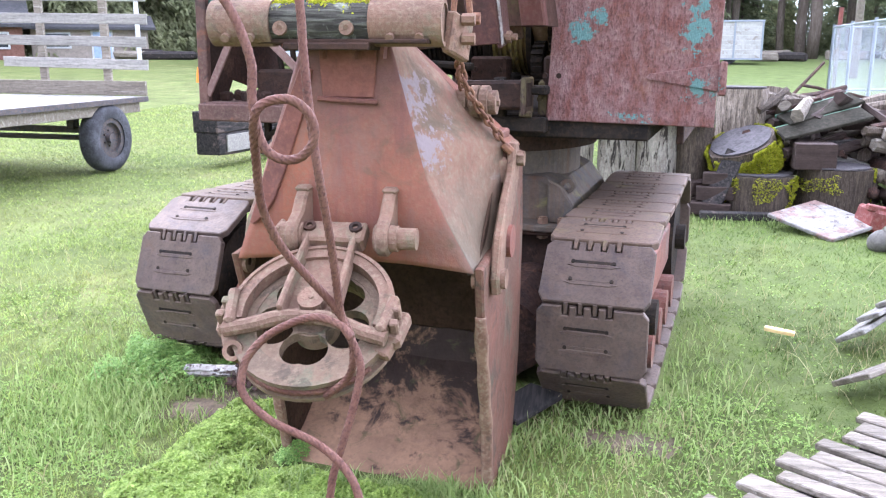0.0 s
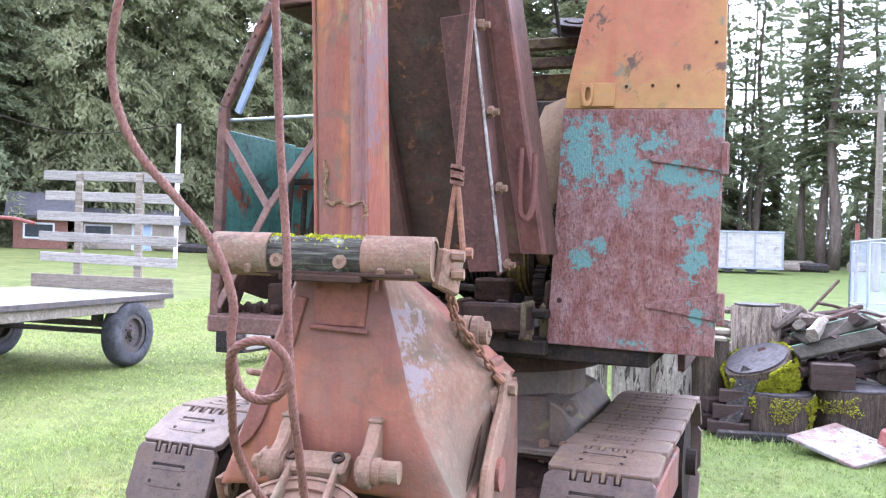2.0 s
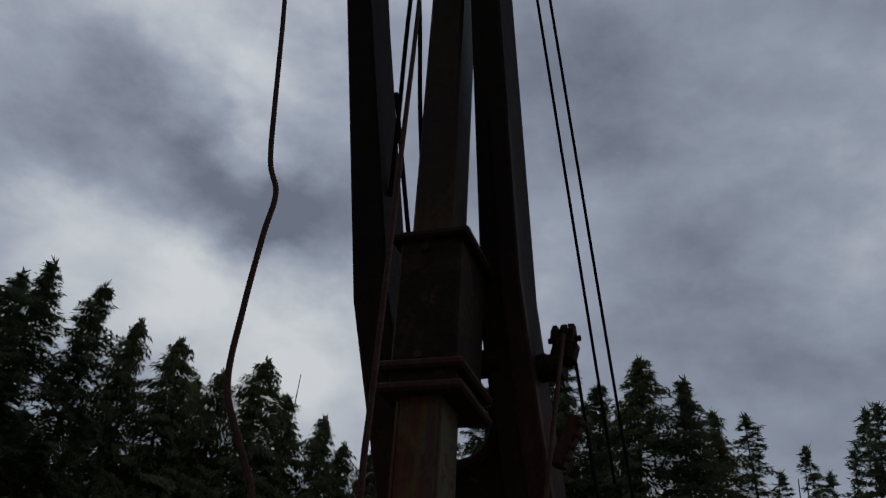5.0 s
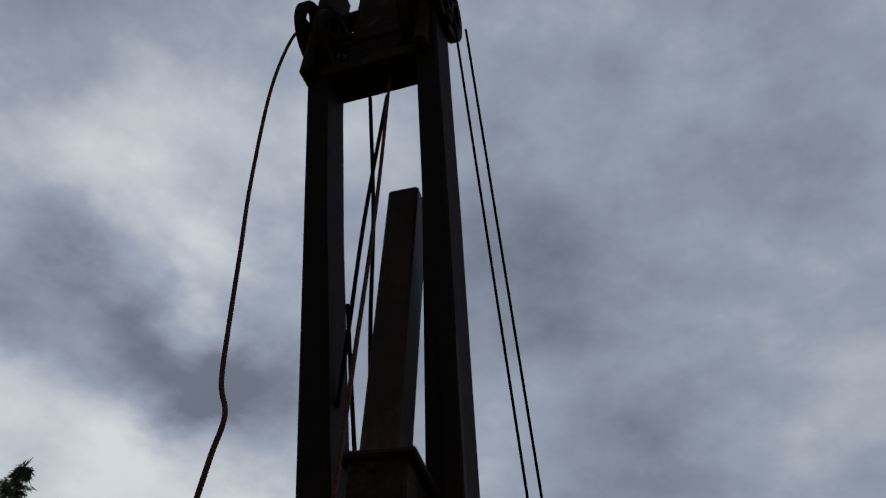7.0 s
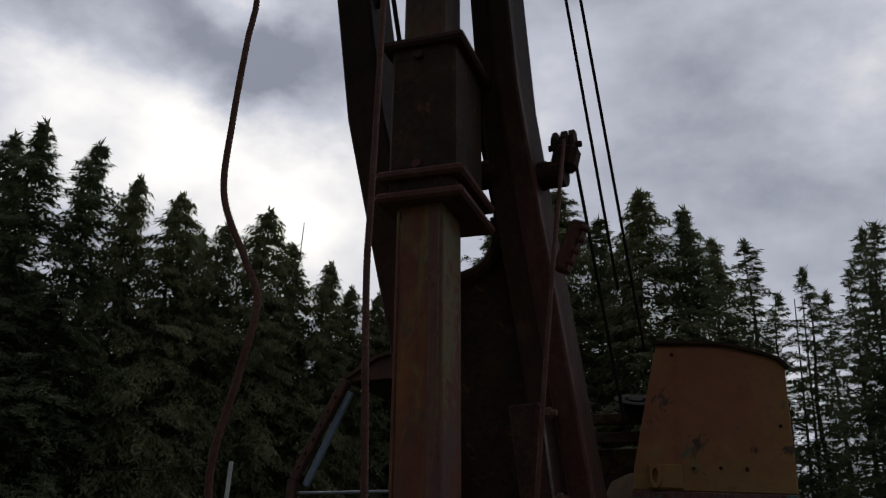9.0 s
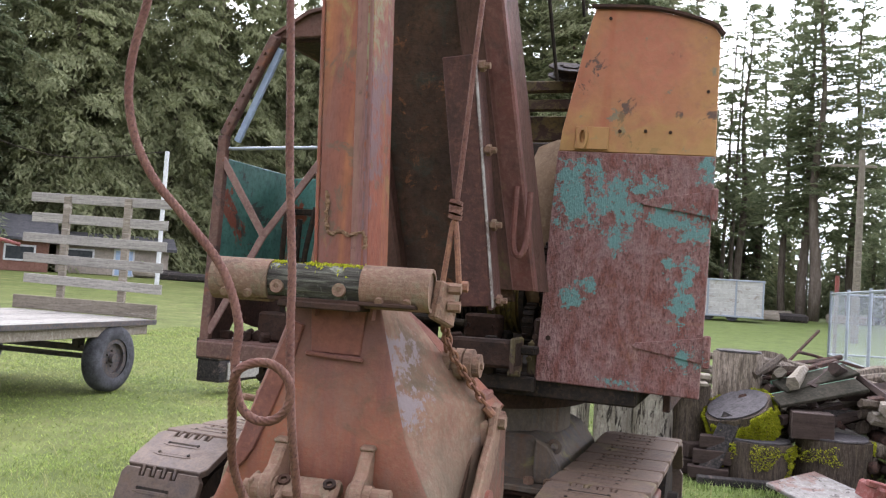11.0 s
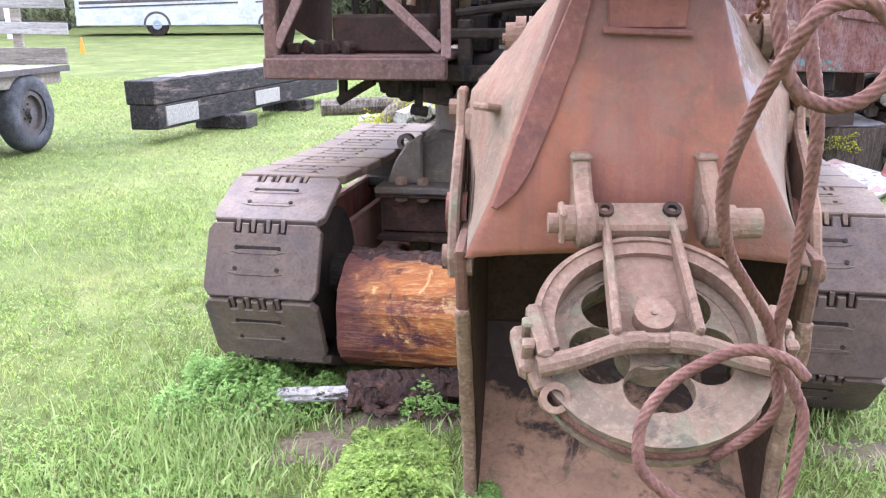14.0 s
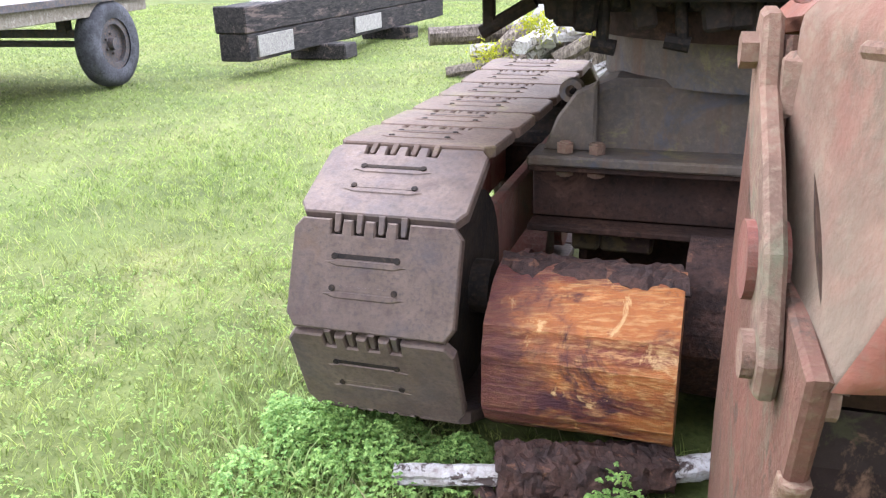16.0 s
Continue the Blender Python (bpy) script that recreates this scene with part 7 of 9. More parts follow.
def timbers():
    a0, a1 = Vector((-3.42, 6.20, 0)), Vector((-2.30, 11.18, 0))
    d = (a1 - a0).normalized()
    s = Vector((d.y, -d.x, 0))
    for z, h, w, off, start, length, mat, lab in ((0.520, 0.245, 0.35, 0.0, 0.0, 5.1, WOOD_DARK, "upper black creosoted timber beam with a pale worn top"),
                                                  (0.265, 0.255, 0.32, 0.0, 0.02, 5.05, WOOD_DARK, "lower dark split timber beam under another")):
        bm = bmesh.new()
        p = a0 + d * start - s * (w / 2 - 0.02)
        bar(bm, p + Vector((0, 0, z)), p + d * length + Vector((0, 0, z)), w, h, s, 0.012)
        bmesh.ops.subdivide_edges(bm, edges=[e for e in bm.edges if e.calc_length() > 1], cuts=24)
        rough_up(bm, 0.012, 5, z)
        single("timber_beam", bm, mat, lab, "timber", "stacked timbers")
    # thin pale sheet added as the upper timber's worn top
    bm = bmesh.new()
    p = a0 - s * 0.155 + Vector((0, 0, 0.648))
    bar(bm, p + d * 0.55, p + d * 5.05, 0.26, 0.014, s, 0.004)
    bmesh.ops.subdivide_edges(bm, edges=[e for e in bm.edges if e.calc_length() > 1], cuts=40)
    rough_up(bm, 0.012, 6, 3)
    single("top_board", bm, WOOD_PALE, "thin pale sheet for the worn top of a black timber", "board", "stacked timbers")
    for k0, k1, h in ((0.16, 0.80, 0.20), (2.2, 2.9, 0.18)):
        bm = bmesh.new()
        p = a0 + s * 0.03 + Vector((0, 0, 0.27))
        bar(bm, p + d * k0, p + d * k1, 0.02, h, s, 0.004)
        single("pale_offcut", bm, WOOD_PALE, "pale grey offcut nailed to a black timber", "board", "stacked timbers")
    for x, y in ((-3.12, 7.72), (-2.76, 9.55)):
        bm = bmesh.new()
        box(bm, (0.66, 0.32, 0.16), Matrix.Translation((x, y, 0.07)) @ pose(0, 0, 0, 0, 0, -10), 0.015)
        rough_up(bm, 0.012, 6, x)
        single("timber_block", bm, WOOD_DARK, "short dark timber block on the grass under beams", "timber", "blocks under timbers")


timbers()

# ---- logs and sticks at the crawler ----


def log_round():
    bm = bmesh.new()
    c0, c1 = Vector((-0.585, 0.40, 0.25)), Vector((-0.165, 0.33, 0.25))
    log_mesh(bm, c0, c1, 0.205, n=56, rows=30, wobble=0.07, seed=2)
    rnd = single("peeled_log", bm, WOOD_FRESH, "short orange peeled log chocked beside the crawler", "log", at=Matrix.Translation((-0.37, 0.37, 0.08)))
    bm = bmesh.new()
    ax = (c1 - c0).normalized()
    strip = []
    for k in range(29):
        t = k / 28
        c = c0.lerp(c1, t)
        lo = 74 + 8 * noise.noise(Vector((t * 7, 1.5, 0)))
        hi = 125 + 10 * noise.noise(Vector((t * 9, 6.5, 0)))
        row = []
        for q in range(7):
            a = radians(lo + (hi - lo) * q / 6)
            rr = 0.205 * (1 + 0.07 * noise.noise(Vector((t * 5, q * 0.5, 0)))) + (0.010 if 0 < q < 6 else -0.004) + 0.010 * noise.noise(Vector((t * 30, q * 1.7, 3)))
            row.append(bm.verts.new(c + Vector((0, -math.cos(a) * rr, math.sin(a) * rr))))
        strip.append(row)
    for p, q in zip(strip, strip[1:]):
        for k in range(6):
            bm.faces.new((p[k], q[k], q[k + 1], p[k + 1]))
    bmesh.ops.recalc_face_normals(bm, faces=bm.faces[:])
    bmesh.ops.solidify(bm, geom=bm.faces[:], thickness=0.012)
    part("bark_strip", bm, BARK, rnd, "strip of dark bark left on top")
    bm = bmesh.new()
    log_mesh(bm, (-0.58, 0.150, 0.04), (-0.19, 0.200, 0.045), 0.055, n=26, rows=40, wobble=0.3, seed=7)
    rough_up(bm, 0.016, 45)
    single("bark_slab", bm, BARK, "dark flaking slab of wet bark on the ground", "bark")
    for a, b, r, sd in (((-0.81, 0.125, 0.03), (-0.545, 0.135, 0.04), 0.026, 5), ((-0.225, 0.175, 0.045), (-0.08, 0.205, 0.055), 0.028, 6)):
        bm = bmesh.new()
        log_mesh(bm, a, b, r, n=18, rows=12, wobble=0.25, seed=sd)
        rough_up(bm, 0.004, 60)
        single("birch_stick", bm, BIRCH, "white barked birch stick lying in the grass", "stick")
    for k in range(14):
        g = random.Random(k + 60)
        x, y = -0.62 + g.random() * 0.42, 0.02 + g.random() * 0.10
        bm = bmesh.new()
        box(bm, (g.uniform(0.03, 0.09), g.uniform(0.015, 0.04), 0.010), Matrix.Translation((x, y, 0.012)) @ pose(0, 0, 0, g.uniform(-12, 12), g.uniform(-12, 12), g.uniform(0, 180)), 0.002)
        rough_up(bm, 0.006, 40, k)
        single("bark_chip", bm, BARK, "small flake of dark bark on the soil", "bark", "bark chips")
    bm = bmesh.new()
    log_mesh(bm, (-0.12, 0.62, 0.25), (0.22, 0.55, 0.25), 0.21, n=26, rows=10, wobble=0.1, seed=9)
    single("dark_log", bm, BARK, "dark wet log lying under the machine", "log")
    bm = bmesh.new()
    log_mesh(bm, (0.50, 0.30, 0.20), (0.62, 0.95, 0.22), 0.19, n=26, rows=10, wobble=0.12, seed=11)
    single("dark_log", bm, BARK, "dark crumbling log beside the crawler", "log")
    bm = bmesh.new()
    bar(bm, (0.56, -0.16, 0.05), (0.72, 0.06, 0.075), 0.03, 0.16, (0, 0, 1), 0.006)
    rough_up(bm, 0.01, 14)
    single("split_plank", bm, WOOD_DARK, "dark split plank in the grass by the bucket", "board")


log_round()

# ---- wood pile ----


def stump(x, y, z, r, h, label, mat=BARK_GREY, tilt=(0, 0), seed=1, moss=0.0):
    base = pose(x, y, z, tilt[0], tilt[1], seed * 40)
    bm = bmesh.new()
    log_mesh(bm, base @ Vector((0, 0, 0)), base @ Vector((0, 0, h)), r, n=30, rows=7, wobble=0.12, seed=seed)
    ob = single("log_round", bm, mat, label, "log", "log rounds of the wood pile", at=base)
    bm = bmesh.new()
    ring(bm, 0.0, r * 0.93, 0.012, base @ Matrix.Translation((0, 0, h + 0.012)), n=28)
    rough_up(bm, 0.003, 14, seed)
    part("cut_face", bm, ENDGRAIN, ob, "grey cracked end grain")
    if moss:
        rng = np.random.default_rng(seed)
        n = int(42000 * moss)
        vs, fs = [], []
        for k in range(n):
            t, hh = rng.uniform(0, 2 * math.pi), rng.uniform(0, h)
            if noise.noise(Vector((math.cos(t) * 2, math.sin(t) * 2, hh * 6 + seed))) < 0.34 - 0.68 * moss:
                continue
            lump = 0.5 + 0.5 * noise.noise(Vector((math.cos(t) * 5, math.sin(t) * 5, hh * 14 + seed)))
            out = 1.02 + 0.16 * max(0, lump) * min(1, moss + 0.3)
            c = np.array([math.cos(t) * r * out, math.sin(t) * r * out, hh])
            d = rng.normal(0, 0.0055, (3, 3))
            b = len(vs)
            vs += [tuple(c + d[0]), tuple(c + d[1]), tuple(c * np.array([1.03, 1.03, 1]) + d[2])]
            fs.append((b, b + 1, b + 2))
        o = new("moss", raw_mesh("moss", vs, fs, MOSS))
        o.parent = ob
        tagged(o, "bright yellow-green moss")
    return ob


stump(2.26, 4.50, 0, 0.29, 0.33, "thick mossy log round standing on the ground", mat=BARK_BROWN, seed=1, moss=0.25)
stump(2.20, 4.66, 0.36, 0.27, 0.26, "tilted log round with smooth grey face and bright moss", mat=BARK_BROWN, tilt=(-17, -22), seed=2, moss=0.8)
stump(2.86, 4.50, 0, 0.29, 0.40, "dark log round with a mossy side", mat=BARK_BROWN, seed=3, moss=0.2)
stump(2.16, 5.00, 0.42, 0.21, 0.60, "pale split log round standing on top of the pile", seed=4)
stump(1.08, 4.80, 0, 0.17, 0.72, "pale weathered log round under boards", mat=PALE_BARK, seed=5)
stump(1.42, 4.80, 0, 0.17, 0.72, "pale weathered log round under boards", mat=PALE_BARK, seed=6)
stump(1.74, 4.86, 0, 0.17, 0.72, "dark weathered log round under boards", mat=BARK_BROWN, seed=7)
stump(0.72, 4.85, 0, 0.15, 0.70, "pale weathered log round under boards", mat=PALE_BARK, seed=8)
stump(2.45, 5.6, 0.35, 0.24, 0.55, "big grey log round lying on the pile", tilt=(70, 10), seed=12)


def board(name, a, b, w, t, mat, label, category="board", side=(0, 0, 1), group="", jag=0.006):
    bm = bmesh.new()
    bar(bm, a, b, w, t, side, min(0.006, t * 0.2))
    rough_up(bm, jag, 9, a[0])
    return single(name, bm, mat, label, category, group)


def wood_pile():
    # boards across the standing rounds
    board("shelf_board", (0.55, 4.70, 0.745), (1.86, 4.68, 0.745), 0.30, 0.03, WOOD_GREY, "grey board laid across log rounds", side=(0, 1, 0))
    board("shelf_board", (1.2, 4.85, 0.79), (1.9, 4.80, 0.80), 0.2, 0.04, WOOD_GREY, "grey board laid across log rounds", side=(0, 1, 0))
    board("dark_block", (2.50, 4.42, 0.505), (2.82, 4.40, 0.505), 0.21, 0.26, WOOD_BROWN, "dark brown rectangular timber block on a log round", "timber")
    for a, b, w in (((2.40, 4.52, 0.66), (3.12, 4.68, 0.84), 0.22), ((2.46, 4.70, 0.76), (3.10, 4.96, 0.95), 0.22)):
        bd = board("dark_board", a, b, w, 0.03, BLACK_SHEET, "wet dark board with a green painted edge on the wood pile", side=(0.45, -0.45, -0.10))
        d = (Vector(b) - Vector(a)).normalized()
        s = Vector((0.45, -0.45, -0.10))
        s = (s - d * s.dot(d)).normalized()
        bm = bmesh.new()
        up = d.cross(s) * 0.004
        bar(bm, Vector(a) - s * (w / 2) + up, Vector(b) - s * (w / 2) + up, 0.03, 0.034, s, 0.003)
        part("painted_edge", bm, GREEN_BOARD, bd, "flaking green paint")
    board("black_board", (1.84, 4.30, 0.02), (2.06, 4.42, 0.52), 0.16, 0.05, WOOD_DARK, "black board leaning on a log round", side=(1, -0.4, 0), jag=0.02)
    board("sleeper", (1.75, 4.10, 0.03), (3.0, 4.16, 0.03), 0.06, 0.10, WOOD_DARK, "dark narrow timber lying along the pile", "timber")
    for a, b, w in (((1.70, 4.34, 0.05), (2.02, 4.30, 0.05), 0.10), ((1.74, 4.40, 0.17), (2.05, 4.36, 0.18), 0.11), ((1.80, 4.44, 0.29), (2.0, 4.40, 0.30), 0.10), ((1.62, 4.5, 0.06), (1.95, 4.6, 0.06), 0.12), ((1.68, 4.52, 0.19), (1.92, 4.62, 0.19), 0.12)):
        board("dark_offcut", a, b, w, 0.14, WOOD_BROWN, "short dark timber offcut stacked by the log rounds", "timber", group="dark offcuts", jag=0.012)
    rng = random.Random(11)
    mats = (WOOD_GREY, BARK_GREY, WOOD_DARK, WOOD_PALE, BARK, WOOD_GREY)
    names = ("grey split stick of firewood on the pile", "weathered branch on the wood pile", "dark old stick of firewood on the pile", "pale broken board on the wood pile", "barky piece of firewood on the pile", "grey stick of firewood on the pile")
    for k in range(100):
        far = rng.random()
        x = 2.15 + rng.random() ** 0.8 * 3.6
        y = 4.75 + rng.random() * 2.6
        top = max(0.1, 0.95 - 0.22 * abs(x - 2.9) - 0.22 * abs(y - 5.6))
        z = rng.random() ** 0.5 * top
        ln = rng.uniform(0.35, 0.95)
        az, el = rng.uniform(0, math.pi), rng.gauss(0, 0.28)
        d = Vector((math.cos(az) * math.cos(el), math.sin(az) * math.cos(el), math.sin(el))) * ln / 2
        c = Vector((x, y, max(z, 0.06)))
        if k == 22:
            c.z = 0.06
            d.z = 0.0
        i = k % 6
        bm = bmesh.new()
        if i in (0, 3):
            bar(bm, c - d, c + d, rng.uniform(0.07, 0.15), rng.uniform(0.02, 0.05), (rng.random() - 0.5, rng.random() - 0.5, 1), 0.004)
            rough_up(bm, 0.012, 8, k)
        else:
            log_mesh(bm, c - d, c + d, rng.uniform(0.03, 0.085), n=9, rows=4, wobble=0.3, seed=k)
        single("firewood", bm, mats[i], names[i], "firewood", "firewood pile")
    # heap of pale driftwood behind the shovel, with moss
    for k in range(60):
        x = -1.3 + rng.random() * 1.5
        c = Vector((x, 6.3 + rng.random() * 0.9, 0.05))
        c.z += rng.random() * max(0.05, 0.62 - 0.75 * abs(x + 0.45))
        az = rng.gauss(0.7, 0.45)
        d = Vector((math.cos(az), math.sin(az), rng.gauss(0.35, 0.25))) * rng.uniform(0.2, 0.42)
        d.z = max(-c.z + 0.05, d.z)
        bm = bmesh.new()
        log_mesh(bm, c - d * 0.8, c + d, rng.uniform(0.03, 0.085), n=9, rows=5, wobble=0.4, seed=k + 400)
        rough_up(bm, 0.012, 12, k)
        single("firewood", bm, (WOOD_PALE, BIRCH, BARK_GREY)[k % 3], "pale dry stick heaped behind the shovel", "firewood", "stick heap")
    bm = bmesh.new()
    log_mesh(bm, (-1.75, 6.5, 0.33), (-1.0, 6.7, 0.36), 0.09, n=14, rows=8, wobble=0.25, seed=77)
    single("firewood", bm, BARK_GREY, "grey log end jutting from the heap", "firewood", "stick heap")
    g = np.random.default_rng(31)
    vs, fs = [], []
    for cx, cz, n in ((-0.05, 0.42, 2600), (0.15, 0.36, 2000), (-0.75, 0.47, 700), (-1.15, 0.20, 500)):
        for q in range(n):
            c = np.array([g.normal(cx, 0.10), 6.22 + g.normal(0, 0.05), cz + g.normal(0, 0.06)])
            d = g.normal(0, 0.011, (3, 3))
            b = len(vs)
            vs += [tuple(c + d[0]), tuple(c + d[1]), tuple(c + d[2])]
            fs.append((b, b + 1, b + 2))
    tagged(new("moss_cushion", raw_mesh("moss_cushion", vs, fs, MOSS)), "bright yellow-green moss on heaped sticks", "moss", kind="stuff")
    # split rounds stacked farther to the side
    for k in range(70):
        x = 3.15 + rng.random() * 1.9
        y = 4.1 + rng.random() * 1.0
        z = 0.05 + rng.random() * 0.75 * min(1, 0.3 + (x - 3.0))
        c = Vector((x, y, z))
        az = rng.uniform(1.1, 2.2)
        d = Vector((math.cos(az), math.sin(az), rng.gauss(0, 0.15))) * 0.2
        bm = bmesh.new()
        log_mesh(bm, c - d, c + d, rng.uniform(0.03, 0.07), n=14, rows=6, wobble=0.35, seed=k + 200)
        rough_up(bm, 0.008, 20, k)
        single("firewood", bm, (BARK, BARK_BROWN, WOOD_BROWN, BARK, BARK_GREY)[k % 5], "dark split log stacked in the pile", "firewood", "firewood pile", smooth=True)
    for k in range(66):
        x = 2.0 + rng.random() * 1.5
        y = 4.62 + rng.random() * 1.0
        z = 0.06 + rng.random() ** 0.6 * max(0.1, 0.92 - 0.12 * abs(x - 2.7) - 0.2 * abs(y - 5.0))
        az, el = rng.gauss(1.2, 0.6), rng.gauss(0, 0.18)
        d = Vector((math.cos(az) * math.cos(el), math.sin(az) * math.cos(el), math.sin(el))) * rng.uniform(0.18, 0.34)
        d.z = max(-z + 0.05, min(z - 0.05, d.z))
        c = Vector((x, y, z))
        bm = bmesh.new()
        log_mesh(bm, c - d, c + d, rng.uniform(0.03, 0.06), n=6, rows=4, wobble=0.5, seed=k + 700)
        rough_up(bm, 0.014, 16, k)
        single("firewood", bm, (BARK, WOOD_BROWN, BARK, BARK_BROWN, WOOD_GREY)[k % 5], "rough dark split log heaped on the pile", "firewood", "firewood pile")
    # long grey poles and brush over the top of the heap
    for mat, share in ((WOOD_GREY, 40), (BARK_GREY, 45), (BARK, 25)):
        bm = bmesh.new()
        for k in range(share):
            x = 1.95 + rng.random() * 2.6
            y = 5.1 + rng.random() * 1.9
            z = 0.25 + rng.random() * max(0.12, 0.74 - 0.10 * abs(x - 2.6))
            az, el = rng.gauss(0.1, 0.7), rng.gauss(0.03, 0.14)
            d = Vector((math.cos(az) * math.cos(el), math.sin(az) * math.cos(el), math.sin(el))) * rng.uniform(0.22, 0.62)
            d.z = max(-z + 0.05, min(z - 0.05, d.z))
            c = Vector((x, y, z))
            log_mesh(bm, c - d, c + d, rng.uniform(0.012, 0.05), n=7, rows=5, wobble=0.35, seed=k + 900)
        rough_up(bm, 0.02, 4, share)
        single("brushwood", bm, mat, "tangle of thin weathered poles over the wood pile", "brushwood", kind="stuff")
    bm = bmesh.new()
    m = Matrix.Translation((2.62, 6.3, 0.62)) @ pose(0, 0, 0, 78, 0, -12)
    rod(bm, m @ Vector((0, 0, -0.12)), m @ Vector((0, 0, 0.12)), 0.36, n=30)
    rough_up(bm, 0.02, 5, 3)
    single("log_round", bm, BARK_GREY, "wide grey log disc leaning on the pile", "log", "log rounds of the wood pile")
    board("bent_branch", (2.55, 6.4, 0.5), (3.35, 7.2, 1.22), 0.03, 0.03, BARK, "rust-brown branch sticking up from the pile", "branch")


wood_pile()


def white_board():
    bm = bmesh.new()
    m = Matrix.Translation((2.62, 3.76, 0.085)) @ pose(0, 0, 0, 9, -7, 38)
    box(bm, (0.54, 0.60, 0.03), m, 0.006)
    single("fallen_sign", bm, WHITE_OLD, "stained white square board lying on the grass", "sign")
    bm = bmesh.new()
    box(bm, (0.28, 0.22, 0.17), Matrix.Translation((3.02, 3.78, 0.10)) @ pose(0, 0, 0, 8, 12, 25), 0.02)
    box(bm, (0.30, 0.05, 0.05), Matrix.Translation((3.02, 3.70, 0.19)) @ pose(0, 0, 0, 8, 12, 25), 0.01)
    single("red_crate", bm, RED_PAINT, "small faded red wooden crate tipped in grass", "crate")
    for x, y, r, sd in ((3.05, 3.15, 0.17, 1), (2.86, 3.2, 0.09, 2)):
        bm = bmesh.new()
        bmesh.ops.create_icosphere(bm, subdivisions=3, radius=r, matrix=Matrix.Translation((x, y, r * 0.6)) @ Matrix.Diagonal((1, 1.2, 0.9, 1)))
        rough_up(bm, r * 0.3, 4, sd)
        single("field_stone", bm, STONE, "grey rounded field stone at the pile's edge", "stone", smooth=True)
    bm = bmesh.new()
    box(bm, (0.14, 0.04, 0.02), Matrix.Translation((1.785, 1.10, 0.035)) @ pose(0, 0, 0, 0, 4, -18), 0.004)
    single("wood_chip", bm, surface("fresh_cut_pine", (0.72, 0.52, 0.26), (0.65, 0.45, 0.2), rough=0.7), "small fresh yellow wood offcut on the grass", "offcut")


white_board()


def slatted_pallet():
    e = Vector((0.63, 0.776, 0))
    s = Vector((0.79, -0.613, 0))
    p0 = Vector((1.17, -0.86, 0.11))
    base = Matrix.Translation((1.9, -0.6, 0))
    pal = thing("slatted_platform", base, "low platform of grey weathered slats at the lawn's edge", "pallet")
    for off in (0.12, 0.75, 1.35):
        bm = bmesh.new()
        a = p0 + s * off - Vector((0, 0, 0.055))
        bar(bm, a, a + e * 1.10, 0.05, 0.09, s, 0.005)
        part("bearer", bm, WOOD_DARK, pal)
    rng = random.Random(4)
    for k in range(11):
        a = p0 + e * (k * 0.103) + s * rng.uniform(-0.05, 0.05)
        bm = bmesh.new()
        bar(bm, a + Vector((0, 0, rng.uniform(-0.004, 0.006))), a + s * 1.6 + e * rng.uniform(-0.02, 0.02), rng.uniform(0.060, 0.088), 0.022, e, 0.004)
        bmesh.ops.subdivide_edges(bm, edges=[x for x in bm.edges if x.calc_length() > 1], cuts=8)
        rough_up(bm, 0.006, 7, k)
        part("slat", bm, WOOD_GREY, pal)
    for a, b, w in (((1.92, 0.42, 0.06), (2.7, 0.98, 0.16), 0.2), ((2.08, 1.02, 0.05), (2.75, 1.7, 0.22), 0.16), ((2.16, 1.05, 0.14), (2.8, 1.65, 0.30), 0.13), ((2.24, 1.08, 0.2), (2.9, 1.6, 0.33), 0.12)):
        board("loose_plank", a, b, w, 0.024, WOOD_GREY if w > 0.17 else WOOD_PALE, "loose weathered plank leaning by the platform", side=(0.5, -0.7, 0.5), group="loose planks")


slatted_pallet()

# ---- chain-link fence ----


